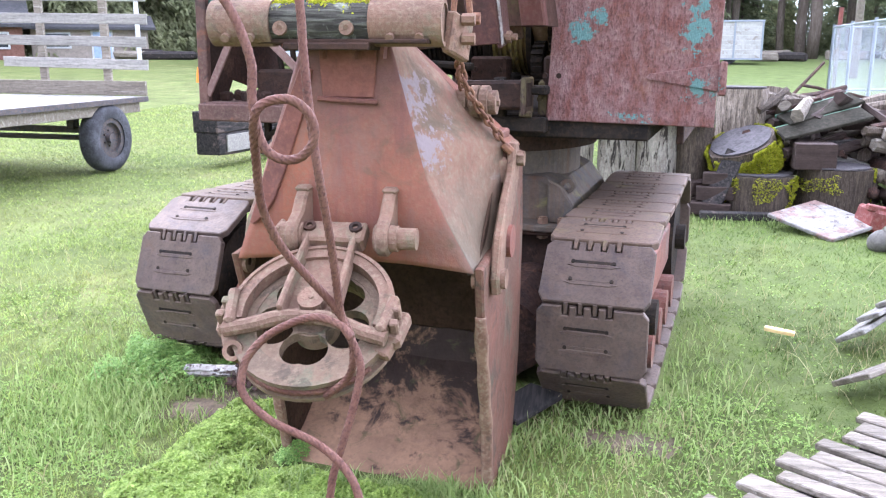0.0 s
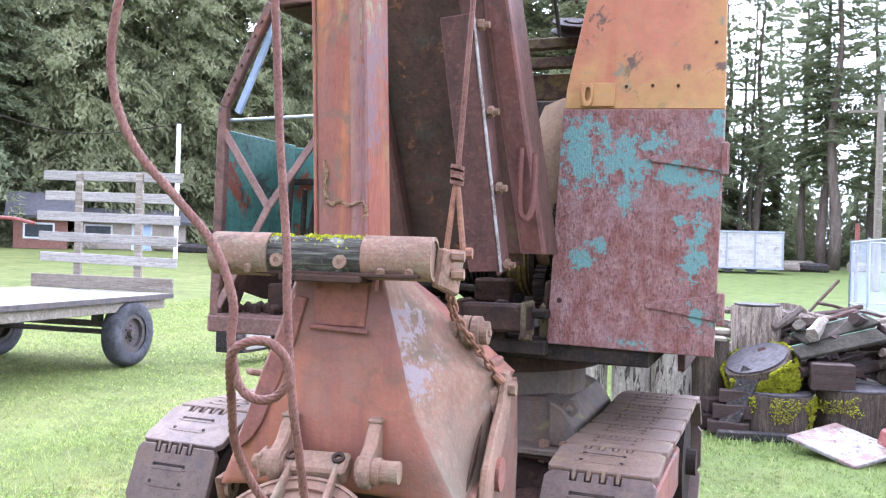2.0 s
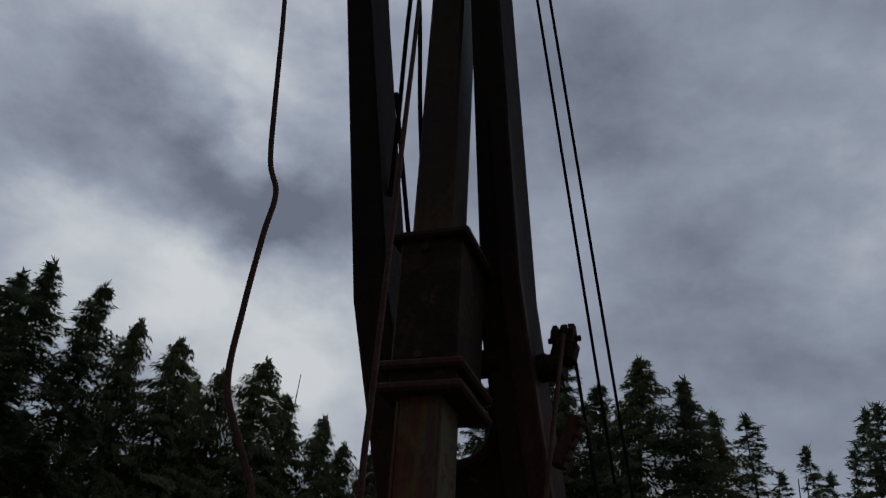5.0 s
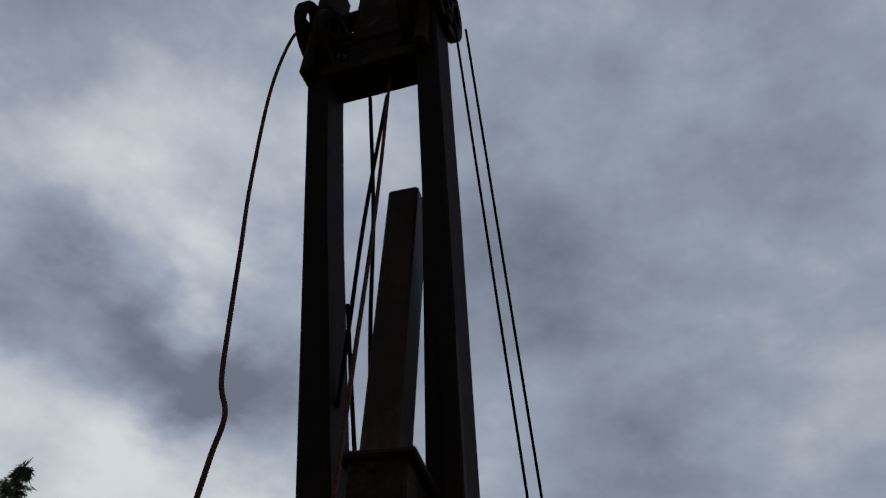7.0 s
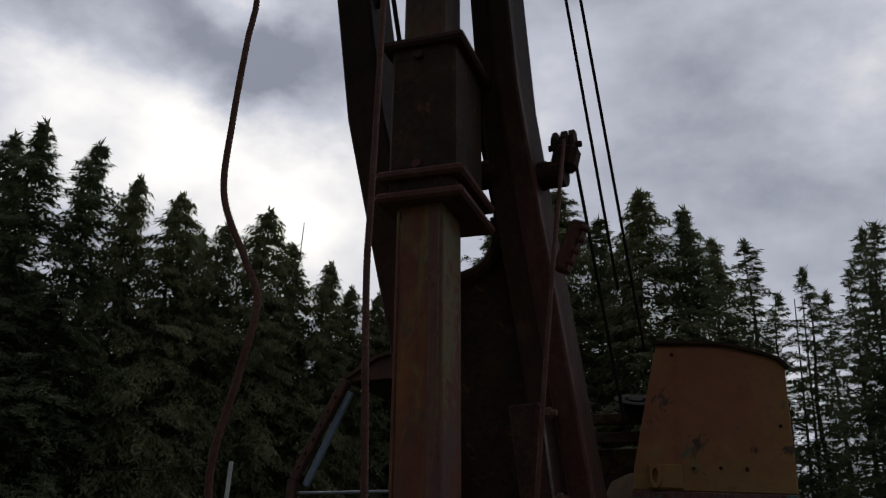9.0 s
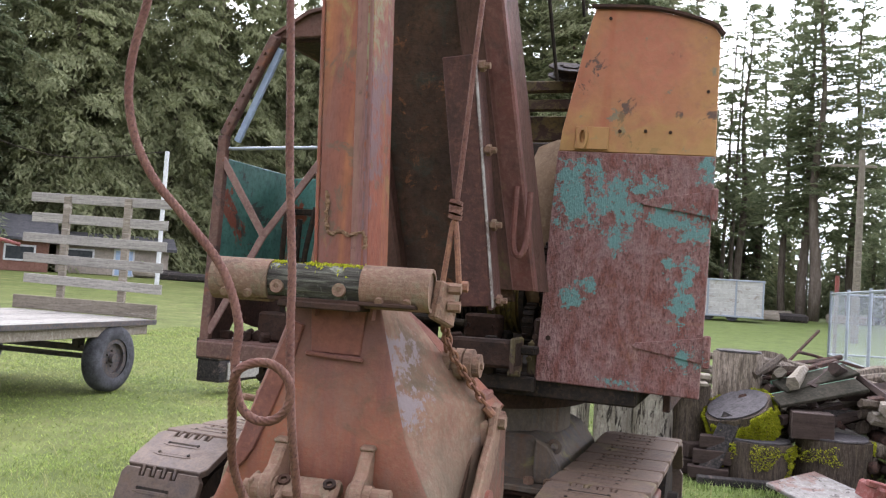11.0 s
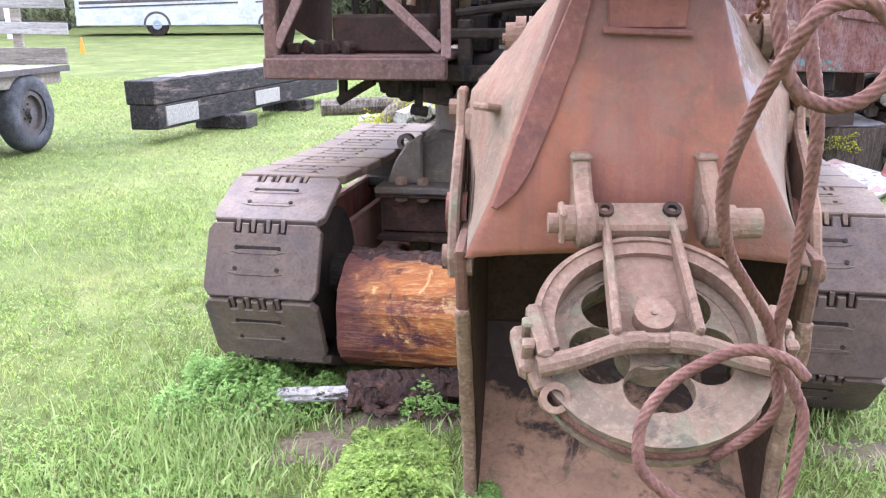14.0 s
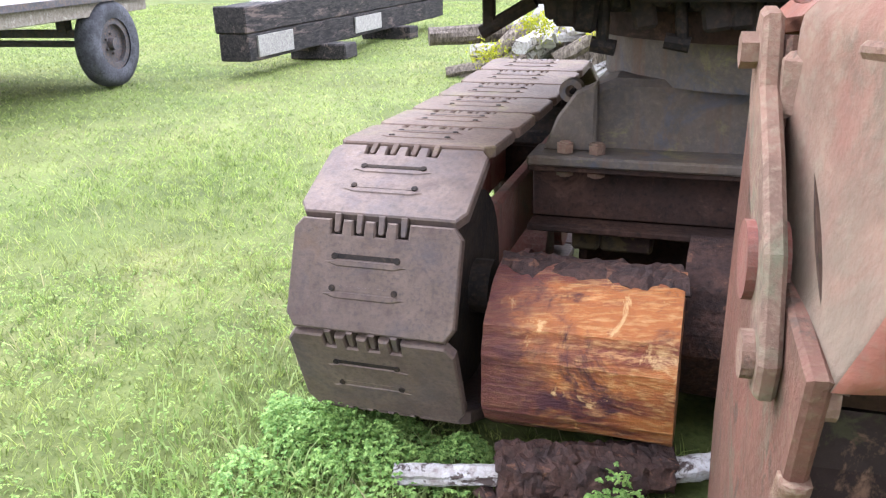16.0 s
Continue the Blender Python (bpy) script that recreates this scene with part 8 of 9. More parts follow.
def fence():
    fn = thing("chain_link_fence", pose(6.4, 17, 0), "galvanised chain-link fence with round posts", "fence")
    corner, near, far = Vector((6.62, 20.0, 0)), Vector((5.9, 12.6, 0)), Vector((15.0, 22.0, 0))
    for a, b in ((near, corner), (corner, far)):
        ln = (b - a).length
        d = (b - a).normalized()
        n = max(2, round(ln / 2.4))
        for k in range(n + 1):
            bm = bmesh.new()
            p = a.lerp(b, k / n)
            rod(bm, p, p + Vector((0, 0, 1.95)), 0.035, n=10)
            part("post", bm, GALV, fn)
        bm = bmesh.new()
        for z in (0.35, 1.88):
            rod(bm, a + Vector((0, 0, z)), b + Vector((0, 0, z)), 0.024, n=8)
        part("rail", bm, GALV, fn)
        # woven diamond mesh
        vs, fs = [], []
        step, h, t = 0.075, 1.85, 0.0012
        for k in range(int((ln + h) / step)):
            for sg in (1, -1):
                x0 = k * step - (h if sg > 0 else 0)
                p0, p1 = (x0, 0.05), (x0 + sg * h, 0.05 + h)
                if sg < 0:
                    p0, p1 = (x0 , 0.05), (x0 - h, 0.05 + h)
                lo, hi = max(0.0, min(p0[0], p1[0])), min(ln, max(p0[0], p1[0]))
                if hi - lo < 0.02:
                    continue
                za = 0.05 + abs(lo - p0[0])
                zb = 0.05 + abs(hi - p0[0])
                q = len(vs)
                A, B = a + d * lo, a + d * hi
                nrm = Vector((d.y, -d.x, 0)) * t
                up = Vector((0, 0, t * 1.4))
                for base, z in ((A, za), (B, zb)):
                    c = base + Vector((0, 0, z))
                    vs += [tuple(c + nrm), tuple(c + up), tuple(c - nrm), tuple(c - up)]
                for j in range(4):
                    fs.append((q + j, q + (j + 1) % 4, q + 4 + (j + 1) % 4, q + 4 + j))
        me = raw_mesh("woven_mesh", [tuple(Vector(v) - WORLD_OF[fn].translation) for v in vs], fs, GALV)
        ob = new("woven_mesh", me)
        ob.parent = fn
    bm = bmesh.new()
    rod(bm, (6.9, 20.6, 0), (6.9, 20.6, 2.35), 0.05, n=10)
    mk = single("marker_post", bm, WOOD_GREY, "grey marker post with a red band behind the fence", "post")
    bm = bmesh.new()
    rod(bm, (6.9, 20.6, 1.9), (6.9, 20.6, 2.37), 0.056, n=10)
    part("red_band", bm, RED_PAINT, mk)


fence()

# ---- distance ----


def polar(az, dist):
    x, y = 0.9 + math.sin(radians(az)) * dist, -3.0 + math.cos(radians(az)) * dist
    return Vector((x, y, ground_height(x, y)))


def box_trailer():
    a, b = polar(5.0, 44), polar(10.1, 44)
    d = (b - a).normalized()
    n = Vector((d.y, -d.x, 0))
    c = (a + b) / 2 - n * 1.1
    m = Matrix((d, -n, Vector((0, 0, 1)))).transposed().to_4x4()
    m.translation = c
    t = thing("box_trailer", m, "white box trailer parked before the trees", "trailer")
    ln = (b - a).length
    bm = bmesh.new()
    box(bm, (ln, 2.2, 1.75), m @ Matrix.Translation((0, 0, 1.12)), 0.04)
    body = part("body", bm, WHITE, t)
    for k in range(8):
        bm = bmesh.new()
        box(bm, (ln - 0.02, 0.03, 0.205), m @ Matrix.Translation((0, -1.112, 0.36 + 0.215 * k)) @ pose(0, 0, 0, 4, 0, 0), 0.006)
        part("board", bm, TRAILER_BOARD, body)
    for x in (-ln / 2 + 0.05, -ln / 6, ln / 6, ln / 2 - 0.05):
        bm = bmesh.new()
        box(bm, (0.09, 0.05, 1.78), m @ Matrix.Translation((x, -1.135, 1.12)), 0.01)
        part("post", bm, GALV, body, "grey steel post")
    for z in (0.24, 2.0):
        bm = bmesh.new()
        box(bm, (ln + 0.04, 0.07, 0.09), m @ Matrix.Translation((0, -1.145, z)), 0.01)
        part("rail", bm, GALV, body, "grey steel rail")
    for x in (-0.6, 0.5):
        bm = bmesh.new()
        rod(bm, m @ Vector((x, -1.0, 0.33)), m @ Vector((x, -0.75, 0.33)), 0.33, n=20)
        part("wheel", bm, RUBBER, t)


box_trailer()


def motorhome():
    a, b = polar(-25.6, 41), polar(-12.4, 40)
    d = (b - a).normalized()
    n = Vector((d.y, -d.x, 0))
    m = Matrix((d, -n, Vector((0, 0, 1)))).transposed().to_4x4()
    m.translation = (a + b) / 2 - n * 1.25
    ln = (b - a).length
    rv = thing("motorhome", m, "silver and white motorhome parked at the far lawn edge", "motorhome")
    bm = bmesh.new()
    h = ln / 2
    prism(bm, [(-h, 0.42), (-h, 3.1), (h - 0.6, 3.1), (h - 0.1, 2.3), (h, 1.2), (h, 0.42)], 2.5, m @ pose(0, 0, 0, 90, 0, 0), 0.06)
    body = part("body", bm, SILVER, rv)
    bm = bmesh.new()
    box(bm, (ln - 0.1, 0.02, 0.62), m @ Matrix.Translation((0, -1.262, 0.76)), 0.004)
    part("lower_panel", bm, SILVER, body, "silver lower panel")
    for k, (x, w, z, hh) in enumerate(((-3.4, 1.0, 2.2, 0.6), (-1.6, 1.2, 2.2, 0.6), (0.5, 1.2, 2.2, 0.6), (h - 0.8, 0.9, 2.1, 0.7))):
        bm = bmesh.new()
        box(bm, (w, 0.03, hh), m @ Matrix.Translation((x, -1.265, z)), 0.01)
        part("window", bm, GLASS, body)
    for z, hh, mat in ((1.36, 0.13, RIM), (1.62, 0.09, SILVER), (1.16, 0.07, RIM), (1.86, 0.05, SILVER)):
        bm = bmesh.new()
        bar(bm, m @ Vector((-h + 0.2, -1.27, z)), m @ Vector((h - 1.6, -1.27, z + 0.25)), hh, 0.012, (0, 0, 1))
        part("stripe", bm, mat, body)
    bm = bmesh.new()
    box(bm, (0.75, 0.03, 1.9), m @ Matrix.Translation((h - 2.3, -1.27, 1.7)), 0.02)
    part("door", bm, SILVER, body)
    for x in (-h + 1.0, -h + 2.1, -1.2, 0.4, 1.6, h - 1.2):
        bm = bmesh.new()
        box(bm, (0.5, 0.015, 0.30), m @ Matrix.Translation((x, -1.274, 0.70)), 0.004)
        part("locker_door", bm, SILVER, body)
    for x in (-h * 0.30, h * 0.72):
        bm = bmesh.new()
        ring(bm, 0.46, 0.56, 0.03, m @ Matrix.Translation((x, -1.272, 0.46)) @ pose(0, 0, 0, 90, 0, 0), 0, 180, n=24)
        part("wheel_arch", bm, RIM, body)
        bm = bmesh.new()
        rod(bm, m @ Vector((x, -1.27, 0.46)), m @ Vector((x, -0.95, 0.46)), 0.46, n=24)
        wl = part("wheel", bm, GREASE, rv)
        bm = bmesh.new()
        ring(bm, 0.05, 0.19, 0.06, m @ Matrix.Translation((x, -1.29, 0.46)) @ pose(0, 0, 0, 90, 0, 0), n=24)
        part("rim", bm, GALV, wl)


motorhome()


def cottage(az0, az1, dist, wall_h, ridge, wall_mat, label, seed):
    a, b = polar(az0, dist), polar(az1, dist)
    d = (b - a).normalized()
    n = Vector((d.y, -d.x, 0))
    m = Matrix((d, -n, Vector((0, 0, 1)))).transposed().to_4x4()
    m.translation = (a + b) / 2 - n * 3
    ln = (b - a).length
    h = thing("cottage", m, label, "house")
    bm = bmesh.new()
    box(bm, (ln, 6, wall_h), m @ Matrix.Translation((0, 0, wall_h / 2)), 0.02)
    wall = part("wall", bm, wall_mat, h)
    bm = bmesh.new()
    o = 0.5
    prism(bm, [(-3 - o, wall_h - 0.1), (0, ridge), (3 + o, wall_h - 0.1), (3 + o, wall_h + 0.05), (0, ridge + 0.18), (-3 - o, wall_h + 0.05)], ln + 0.8,
          m @ Matrix(((0, 0, 1, 0), (1, 0, 0, 0), (0, 1, 0, 0), (0, 0, 0, 1))))
    part("roof", bm, ROOF, h)
    bm = bmesh.new()
    prism(bm, [(-3, wall_h), (3, wall_h), (0, ridge)], ln - 0.1, m @ Matrix(((0, 0, 1, 0), (1, 0, 0, 0), (0, 1, 0, 0), (0, 0, 0, 1))))
    part("gable", bm, wall_mat, h)
    rng = random.Random(seed)
    x = -ln / 2 + 1.2
    k = 0
    while x < ln / 2 - 1:
        bm = bmesh.new()
        door = k % 3 == 1
        hh, zz = (1.35, 0.72) if door else (0.65, 0.95)
        ww = 0.9 if door else 1.3
        box(bm, (ww + 0.2, 0.06, hh + 0.2), m @ Matrix.Translation((x, -3.02, zz)), 0.01)
        fr = part("door" if door else "window", bm, WHITE, wall)
        bm = bmesh.new()
        box(bm, (ww, 0.05, hh), m @ Matrix.Translation((x, -3.06, zz)), 0.01)
        part("leaf" if door else "pane", bm, BLUE_DOOR if door else GLASS, fr)
        x += 2.3
        k += 1


cottage(-38.6, -35.6, 49, 1.7, 2.9, BRICKRED, "small red plank cottage with grey roof under the firs", 1)
cottage(-35.2, -28.6, 51, 1.6, 2.2, WALL_TAN, "low tan cottage with pale blue doors", 2)


def posts():
    q = polar(-29.2, 40)
    bm = bmesh.new()
    rod(bm, q, q + Vector((0, 0, 6.1)), 0.10, n=10)
    single("white_pole", bm, WHITE, "tall white painted pole on the lawn", "pole")
    q = polar(15.3, 34)
    bm = bmesh.new()
    rod(bm, q, q + Vector((0, 0, 7.0)), 0.14, 0.11, n=10)
    bar(bm, q + Vector((-1.1, 0, 6.4)), q + Vector((0.5, 0, 6.4)), 0.1, 0.1, (0, 0, 1), 0.01)
    single("utility_pole", bm, WOOD_GREY, "weathered utility pole with a cross arm", "pole")
    for az, ds in ((-25.8, 30),):
        q = polar(az, ds)
        bm = bmesh.new()
        rod(bm, q, q + Vector((0, 0, 0.5)), 0.09, 0.02, n=10)
        single("marker_cone", bm, ORANGE, "small orange marker cone on the lawn", "cone")
    bm = bmesh.new()
    line = [polar(-44, 45) + Vector((0, 0, 7.5)), polar(-36, 45) + Vector((0, 0, 5.8)), polar(-29, 45) + Vector((0, 0, 6.6))]
    sweep(bm, smooth_line(line, 10), 0.025, n=6)
    single("overhead_cable", bm, GREASE, "thin dark overhead cable before the trees", "cable")
    # rough blocks standing in for a low dark clutter under the far trees
    rng = random.Random(8)
    for k in range(16):
        az = rng.choice((rng.uniform(9.5, 20), rng.uniform(-31, -26)))
        q = polar(az, rng.uniform(48, 58))
        bm = bmesh.new()
        box(bm, (rng.uniform(1.2, 3.2), 0.6, rng.uniform(0.35, 0.6)), Matrix.Translation(q + Vector((0, 0, 0.2))) @ pose(0, 0, 0, 0, 0, rng.uniform(-20, 20)), 0.1)
        rough_up(bm, 0.12, 1.5, k)
        single("old_log", bm, (WOOD_DARK, WOOD_GREY, STONE)[k % 3], "rough block standing in for clutter under the far trees", "log", "far logs")


posts()


# ---- conifers ----


def fir_meshes(seed, height, spread, first, limbs, droop, hang, leaf, full, material, ragged):
    """A conifer: a tapered trunk and limbs clothed in small sprays, each spray a sliver of its own; first: where the branches begin, as part of the height."""
    g = np.random.default_rng(seed)
    bm = bmesh.new()
    line = [Vector((0.12 * math.sin(i * 0.9 + seed), 0.12 * math.cos(i * 1.1 + seed), height * i / 12)) - Vector((0.12 * math.sin(seed), 0.12 * math.cos(seed), 0)) for i in range(13)]
    sweep(bm, line, 0.018 * height * 0.7, n=9, taper=0.06)
    chunks = []
    for k in range(limbs):
        u = min(max((k + g.uniform(0, 1)) / limbs, 0.0), 0.99)
        u = u ** 1.12
        z0 = (first + (1 - first) * u) * height
        az = g.uniform(0, 2 * math.pi)
        lumps = noise.noise(Vector((math.cos(az) * 1.2, math.sin(az) * 1.2, z0 * 0.45 + seed * 7)))
        reach = ((1 - u) ** 0.72 * spread + 0.16) * g.uniform(0.35, 1.0) ** 0.6 * max(0.25, 1 + ragged * lumps + 0.18 * g.normal())
        rise = g.uniform(-0.1, 0.3) + 0.55 * u * u
        dirv = np.array([math.cos(az), math.sin(az), 0.0])
        side = np.array([-math.sin(az), math.cos(az), 0.0])
        m = max(5, int((6 + 24 * reach) * full))
        t = g.uniform(0.12, 1.04, m) ** 0.8
        # sprays sit in tufts along the limb
        tuft = np.round(t * (3 + reach * 2.2)) / (3 + reach * 2.2)
        t = t * 0.68 + tuft * 0.32
        drop = np.abs(g.normal(0, 1, m)) * (0.05 + 0.20 * hang) * (0.5 + 0.5 * t)
        p = np.outer(reach * t, dirv) + np.outer(g.normal(0, 1, m) * (0.08 + 0.17 * reach * np.maximum(0.15, 1.08 - t)), side)
        p[:, 2] += z0 + rise * reach * t - droop * reach * t * t - drop
        d = np.outer(g.uniform(0.1, 0.9, m), dirv) + np.outer(g.normal(0, 0.55, m), side)
        d[:, 2] += g.uniform(-0.35, 0.35, m) - hang
        d *= (leaf * g.uniform(0.55, 1.35, m) / np.linalg.norm(d, axis=1))[:, None]
        n = np.tile(dirv * 0.6 + np.array([0, 0, 0.75]), (m, 1)) + g.normal(0, 0.45, (m, 3))
        w = np.cross(d, n)
        w *= (leaf * g.uniform(0.13, 0.24, m) / (np.linalg.norm(w, axis=1) + 1e-6))[:, None]
        chunks.append(np.stack([p - w - d * 0.2, p + w - d * 0.1, p + d], 1))
        end = dirv * reach + np.array([0, 0, z0 + rise * reach - droop * reach])
        root = np.array([0, 0, z0])
        chunks.append(np.stack([root + np.array([0, 0, 0.035]), root - np.array([0, 0, 0.035]), end])[None])
    m = 60
    p = np.stack([g.normal(0, 0.07, m), g.normal(0, 0.07, m), height * g.uniform(0.955, 1.0, m)], 1)
    w = g.normal(0, 0.05, (m, 3))
    chunks.append(np.stack([p + w, p - w, p + np.stack([g.normal(0, 0.14, m), g.normal(0, 0.14, m), g.uniform(0.1, 0.45, m)], 1)], 1))
    v = np.concatenate(chunks)
    n = len(v)
    me = bpy.data.meshes.new("crown")
    me.vertices.add(n * 3)
    me.vertices.foreach_set("co", v.astype(np.float32).ravel())
    me.loops.add(n * 3)
    me.loops.foreach_set("vertex_index", np.arange(n * 3, dtype=np.int32))
    me.polygons.add(n)
    me.polygons.foreach_set("loop_start", np.arange(0, n * 3, 3, dtype=np.int32))
    me.materials.append(material)
    me.update()
    return mesh_of("trunk", bm, TRUNK, True), me


def fir(seed, height, spread, first, limbs, droop, hang, leaf, full, material, ragged, label):
    tr, cr = fir_meshes(seed, height, spread, first, limbs, droop, hang, leaf, full, material, ragged)
    t = thing("fir_tree", Matrix(), label, "tree", "conifers round the field")
    for nm, me in (("trunk", tr), ("crown", cr)):
        o = new(nm, me)
        o.parent = t
    return t


DENSE = "tall dark green fir with dense drooping branches"
CEDAR = "tall yellowish green cedar with hanging sprays"
OPEN = "tall thin fir with open branches and a bare lower trunk"
PROTOS = [fir(1, 20, 4.4, 0.05, 560, 0.42, 0.25, 0.27, 1.3, NEEDLE, 0.9, DENSE), fir(2, 20, 4.9, 0.03, 560, 0.55, 0.75, 0.27, 1.35, NEEDLE_PALE, 0.7, CEDAR), fir(3, 20, 2.7, 0.22, 230, 0.3, 0.15, 0.27, 1.1, NEEDLE, 1.1, OPEN),
          fir(4, 20, 4.3, 0.07, 540, 0.4, 0.45, 0.27, 1.3, NEEDLE_PALE, 0.8, DENSE), fir(5, 20, 2.5, 0.30, 180, 0.3, 0.15, 0.27, 1.1, NEEDLE, 1.2, OPEN),
          fir(6, 20, 4.2, 0.04, 230, 0.45, 0.3, 0.62, 0.42, NEEDLE, 0.7, DENSE), fir(7, 20, 4.0, 0.05, 230, 0.5, 0.6, 0.62, 0.42, NEEDLE_PALE, 0.7, CEDAR), fir(8, 20, 5.0, 0.03, 380, 0.5, 0.4, 0.55, 0.6, NEEDLE, 0.7, DENSE)]
# azimuth, elevation of the top, distance, kind
FIRS = [(-54, 24, 58, 0), (-50, 26, 60, 3), (-46, 24.3, 60, 0), (-44.5, 25.4, 57, 0), (-40.9, 25.0, 56, 0), (-37.9, 23.5, 58, 1), (-34.9, 22.9, 58, 1), (-33.2, 20.8, 62, 3), (-31.6, 21.5, 60, 1), (-28.8, 22.8, 60, 1),
        (-26.9, 20.8, 62, 3), (-24.1, 19.8, 62, 1), (-22.5, 18.3, 64, 1), (-20.5, 18.0, 64, 1), (-19.0, 18.5, 66, 0), (-16, 21, 64, 3), (-12.5, 23, 62, 0), (-7.9, 25.4, 58, 3), (-5.0, 23.5, 60, 0), (-2.0, 25.2, 56, 3),
        (1.0, 23.8, 57, 0), (2.8, 21.8, 64, 3), (4.9, 21.5, 58, 2), (6.6, 18.0, 66, 4), (8.4, 19.4, 60, 4), (9.6, 17.9, 66, 2), (11.1, 19.0, 58, 4), (12.2, 21.4, 56, 2), (12.9, 21.6, 54, 4), (15.0, 19.4, 60, 2),
        (17.0, 22, 54, 4), (19.5, 21, 56, 2), (22, 22, 58, 0), (26, 22, 60, 3)]
rng = random.Random(21)
used = set()


def plant(az, el, dist, kind):
    p = polar(az, dist)
    hgt = math.tan(radians(el)) * dist + 1.6
    k = hgt / 20
    m = Matrix.Translation(p) @ pose(0, 0, 0, 0, 0, rng.uniform(0, 360)) @ Matrix.Diagonal((k * rng.uniform(0.85, 1.25), k * rng.uniform(0.85, 1.25), k, 1))
    if kind not in used:
        used.add(kind)
        PROTOS[kind].matrix_basis = m
        return
    src = PROTOS[kind]
    keep = src.matrix_basis.copy()
    src.matrix_basis = Matrix()
    ob = copy_thing(src, m)
    ob.matrix_basis = m
    src.matrix_basis = keep


for az, el, dist, kind in FIRS:
    plant(az, el, dist, kind)
# bare dead snags
for az, el, dist in ((-26.6, 22.3, 61), (7.4, 17.6, 60), (7.9, 18.4, 61)):
    q = polar(az, dist)
    bm = bmesh.new()
    top = math.tan(radians(el)) * dist + 1.6
    rod(bm, q, q + Vector((0.3, 0, top)), 0.16, 0.03, n=8)
    for k in range(9):
        z, a = top * (0.5 + 0.05 * k), k * 2.4
        rod(bm, q + Vector((0.3 * z / top, 0, z)), q + Vector((0.3 * z / top + 0.5 * math.cos(a), 0.5 * math.sin(a), z + 0.25)), 0.025, 0.008, n=5)
    single("dead_tree", bm, TRUNK, "bare grey dead trunk among the firs", "tree", "dead trees")
# a second, lower row that closes the wood
for k in range(26):
    az = -56 + k * 2.45 + rng.uniform(-0.8, 0.8)
    if az > 6 and k % 2:
        continue
    plant(az, rng.uniform(12, 17) if az < -20 else rng.uniform(12, 17), rng.uniform(66, 80), rng.choice((5, 6, 6)) if az < 3 else rng.choice((2, 4, 4)))
# the close dark wood behind the wagon
for k in range(22):
    az = -57 + k * 1.75 + rng.uniform(-0.6, 0.6)
    plant(az, rng.uniform(10.5, 16.5) + (3 if az < -38 else 0), rng.uniform(63, 72), 7)
# undergrowth of young trees
for k in range(34):
    az = -52 + k * 2.2 + rng.uniform(-0.9, 0.9)
    plant(az, rng.uniform(3.0, 7.0), rng.uniform(66, 80), rng.choice((5, 6)))
for k in range(42):
    plant(1.5 + k * 0.64 + rng.uniform(-0.3, 0.3), rng.uniform(2.5, 7.5), rng.uniform(64, 84), 5)
for k in range(40):
    plant(-52 + k * 1.3 + rng.uniform(-0.6, 0.6), rng.uniform(4, 9), rng.uniform(64, 84), 5)
# trees added behind and beside the camera, out of sight, to shade the field
for k in range(14):
    plant(60 + k * 17 + rng.uniform(-4, 4), rng.uniform(14, 18), rng.uniform(70, 90), 5)


# ---- grass, clover and weeds ----


def blade_field(name, pts, heights, widths, lean, material, label, seed):
    g = np.random.default_rng(seed)
    n = len(pts)
    az = g.uniform(0, 2 * np.pi, n)
    dx, dy = np.cos(az), np.sin(az)
    bend = g.uniform(0.15, 1.0, n) * lean * heights
    ba = g.uniform(0, 2 * np.pi, n)
    z0 = np.array([ground_height(x, y) for x, y in pts]) - 0.004
    v = np.zeros((n, 5, 3))
    v[:, 0] = np.stack([pts[:, 0] - dx * widths, pts[:, 1] - dy * widths, z0], 1)
    v[:, 1] = np.stack([pts[:, 0] + dx * widths, pts[:, 1] + dy * widths, z0], 1)
    mid = np.stack([pts[:, 0] + np.cos(ba) * bend * 0.35, pts[:, 1] + np.sin(ba) * bend * 0.35, z0 + heights * 0.6], 1)
    off = np.stack([dx * widths * 0.8, dy * widths * 0.8, np.zeros(n)], 1)
    v[:, 2], v[:, 3] = mid + off, mid - off
    v[:, 4] = np.stack([pts[:, 0] + np.cos(ba) * bend, pts[:, 1] + np.sin(ba) * bend, z0 + heights], 1)
    idx = np.arange(n)[:, None] * 5
    loops = np.concatenate([idx + np.array([0, 1, 2, 3]), idx + np.array([3, 2, 4])], 1).astype(np.int32).ravel()
    me = bpy.data.meshes.new(name)
    me.vertices.add(n * 5)
    me.vertices.foreach_set("co", v.astype(np.float32).ravel())
    me.loops.add(n * 7)
    me.loops.foreach_set("vertex_index", loops)
    me.polygons.add(n * 2)
    starts = (np.arange(n)[:, None] * 7 + np.array([0, 4])).astype(np.int32).ravel()
    me.polygons.foreach_set("loop_start", starts)
    me.materials.append(material)
    me.update()
    me.validate()
    tagged(new(name, me), label, "grass", kind="stuff")


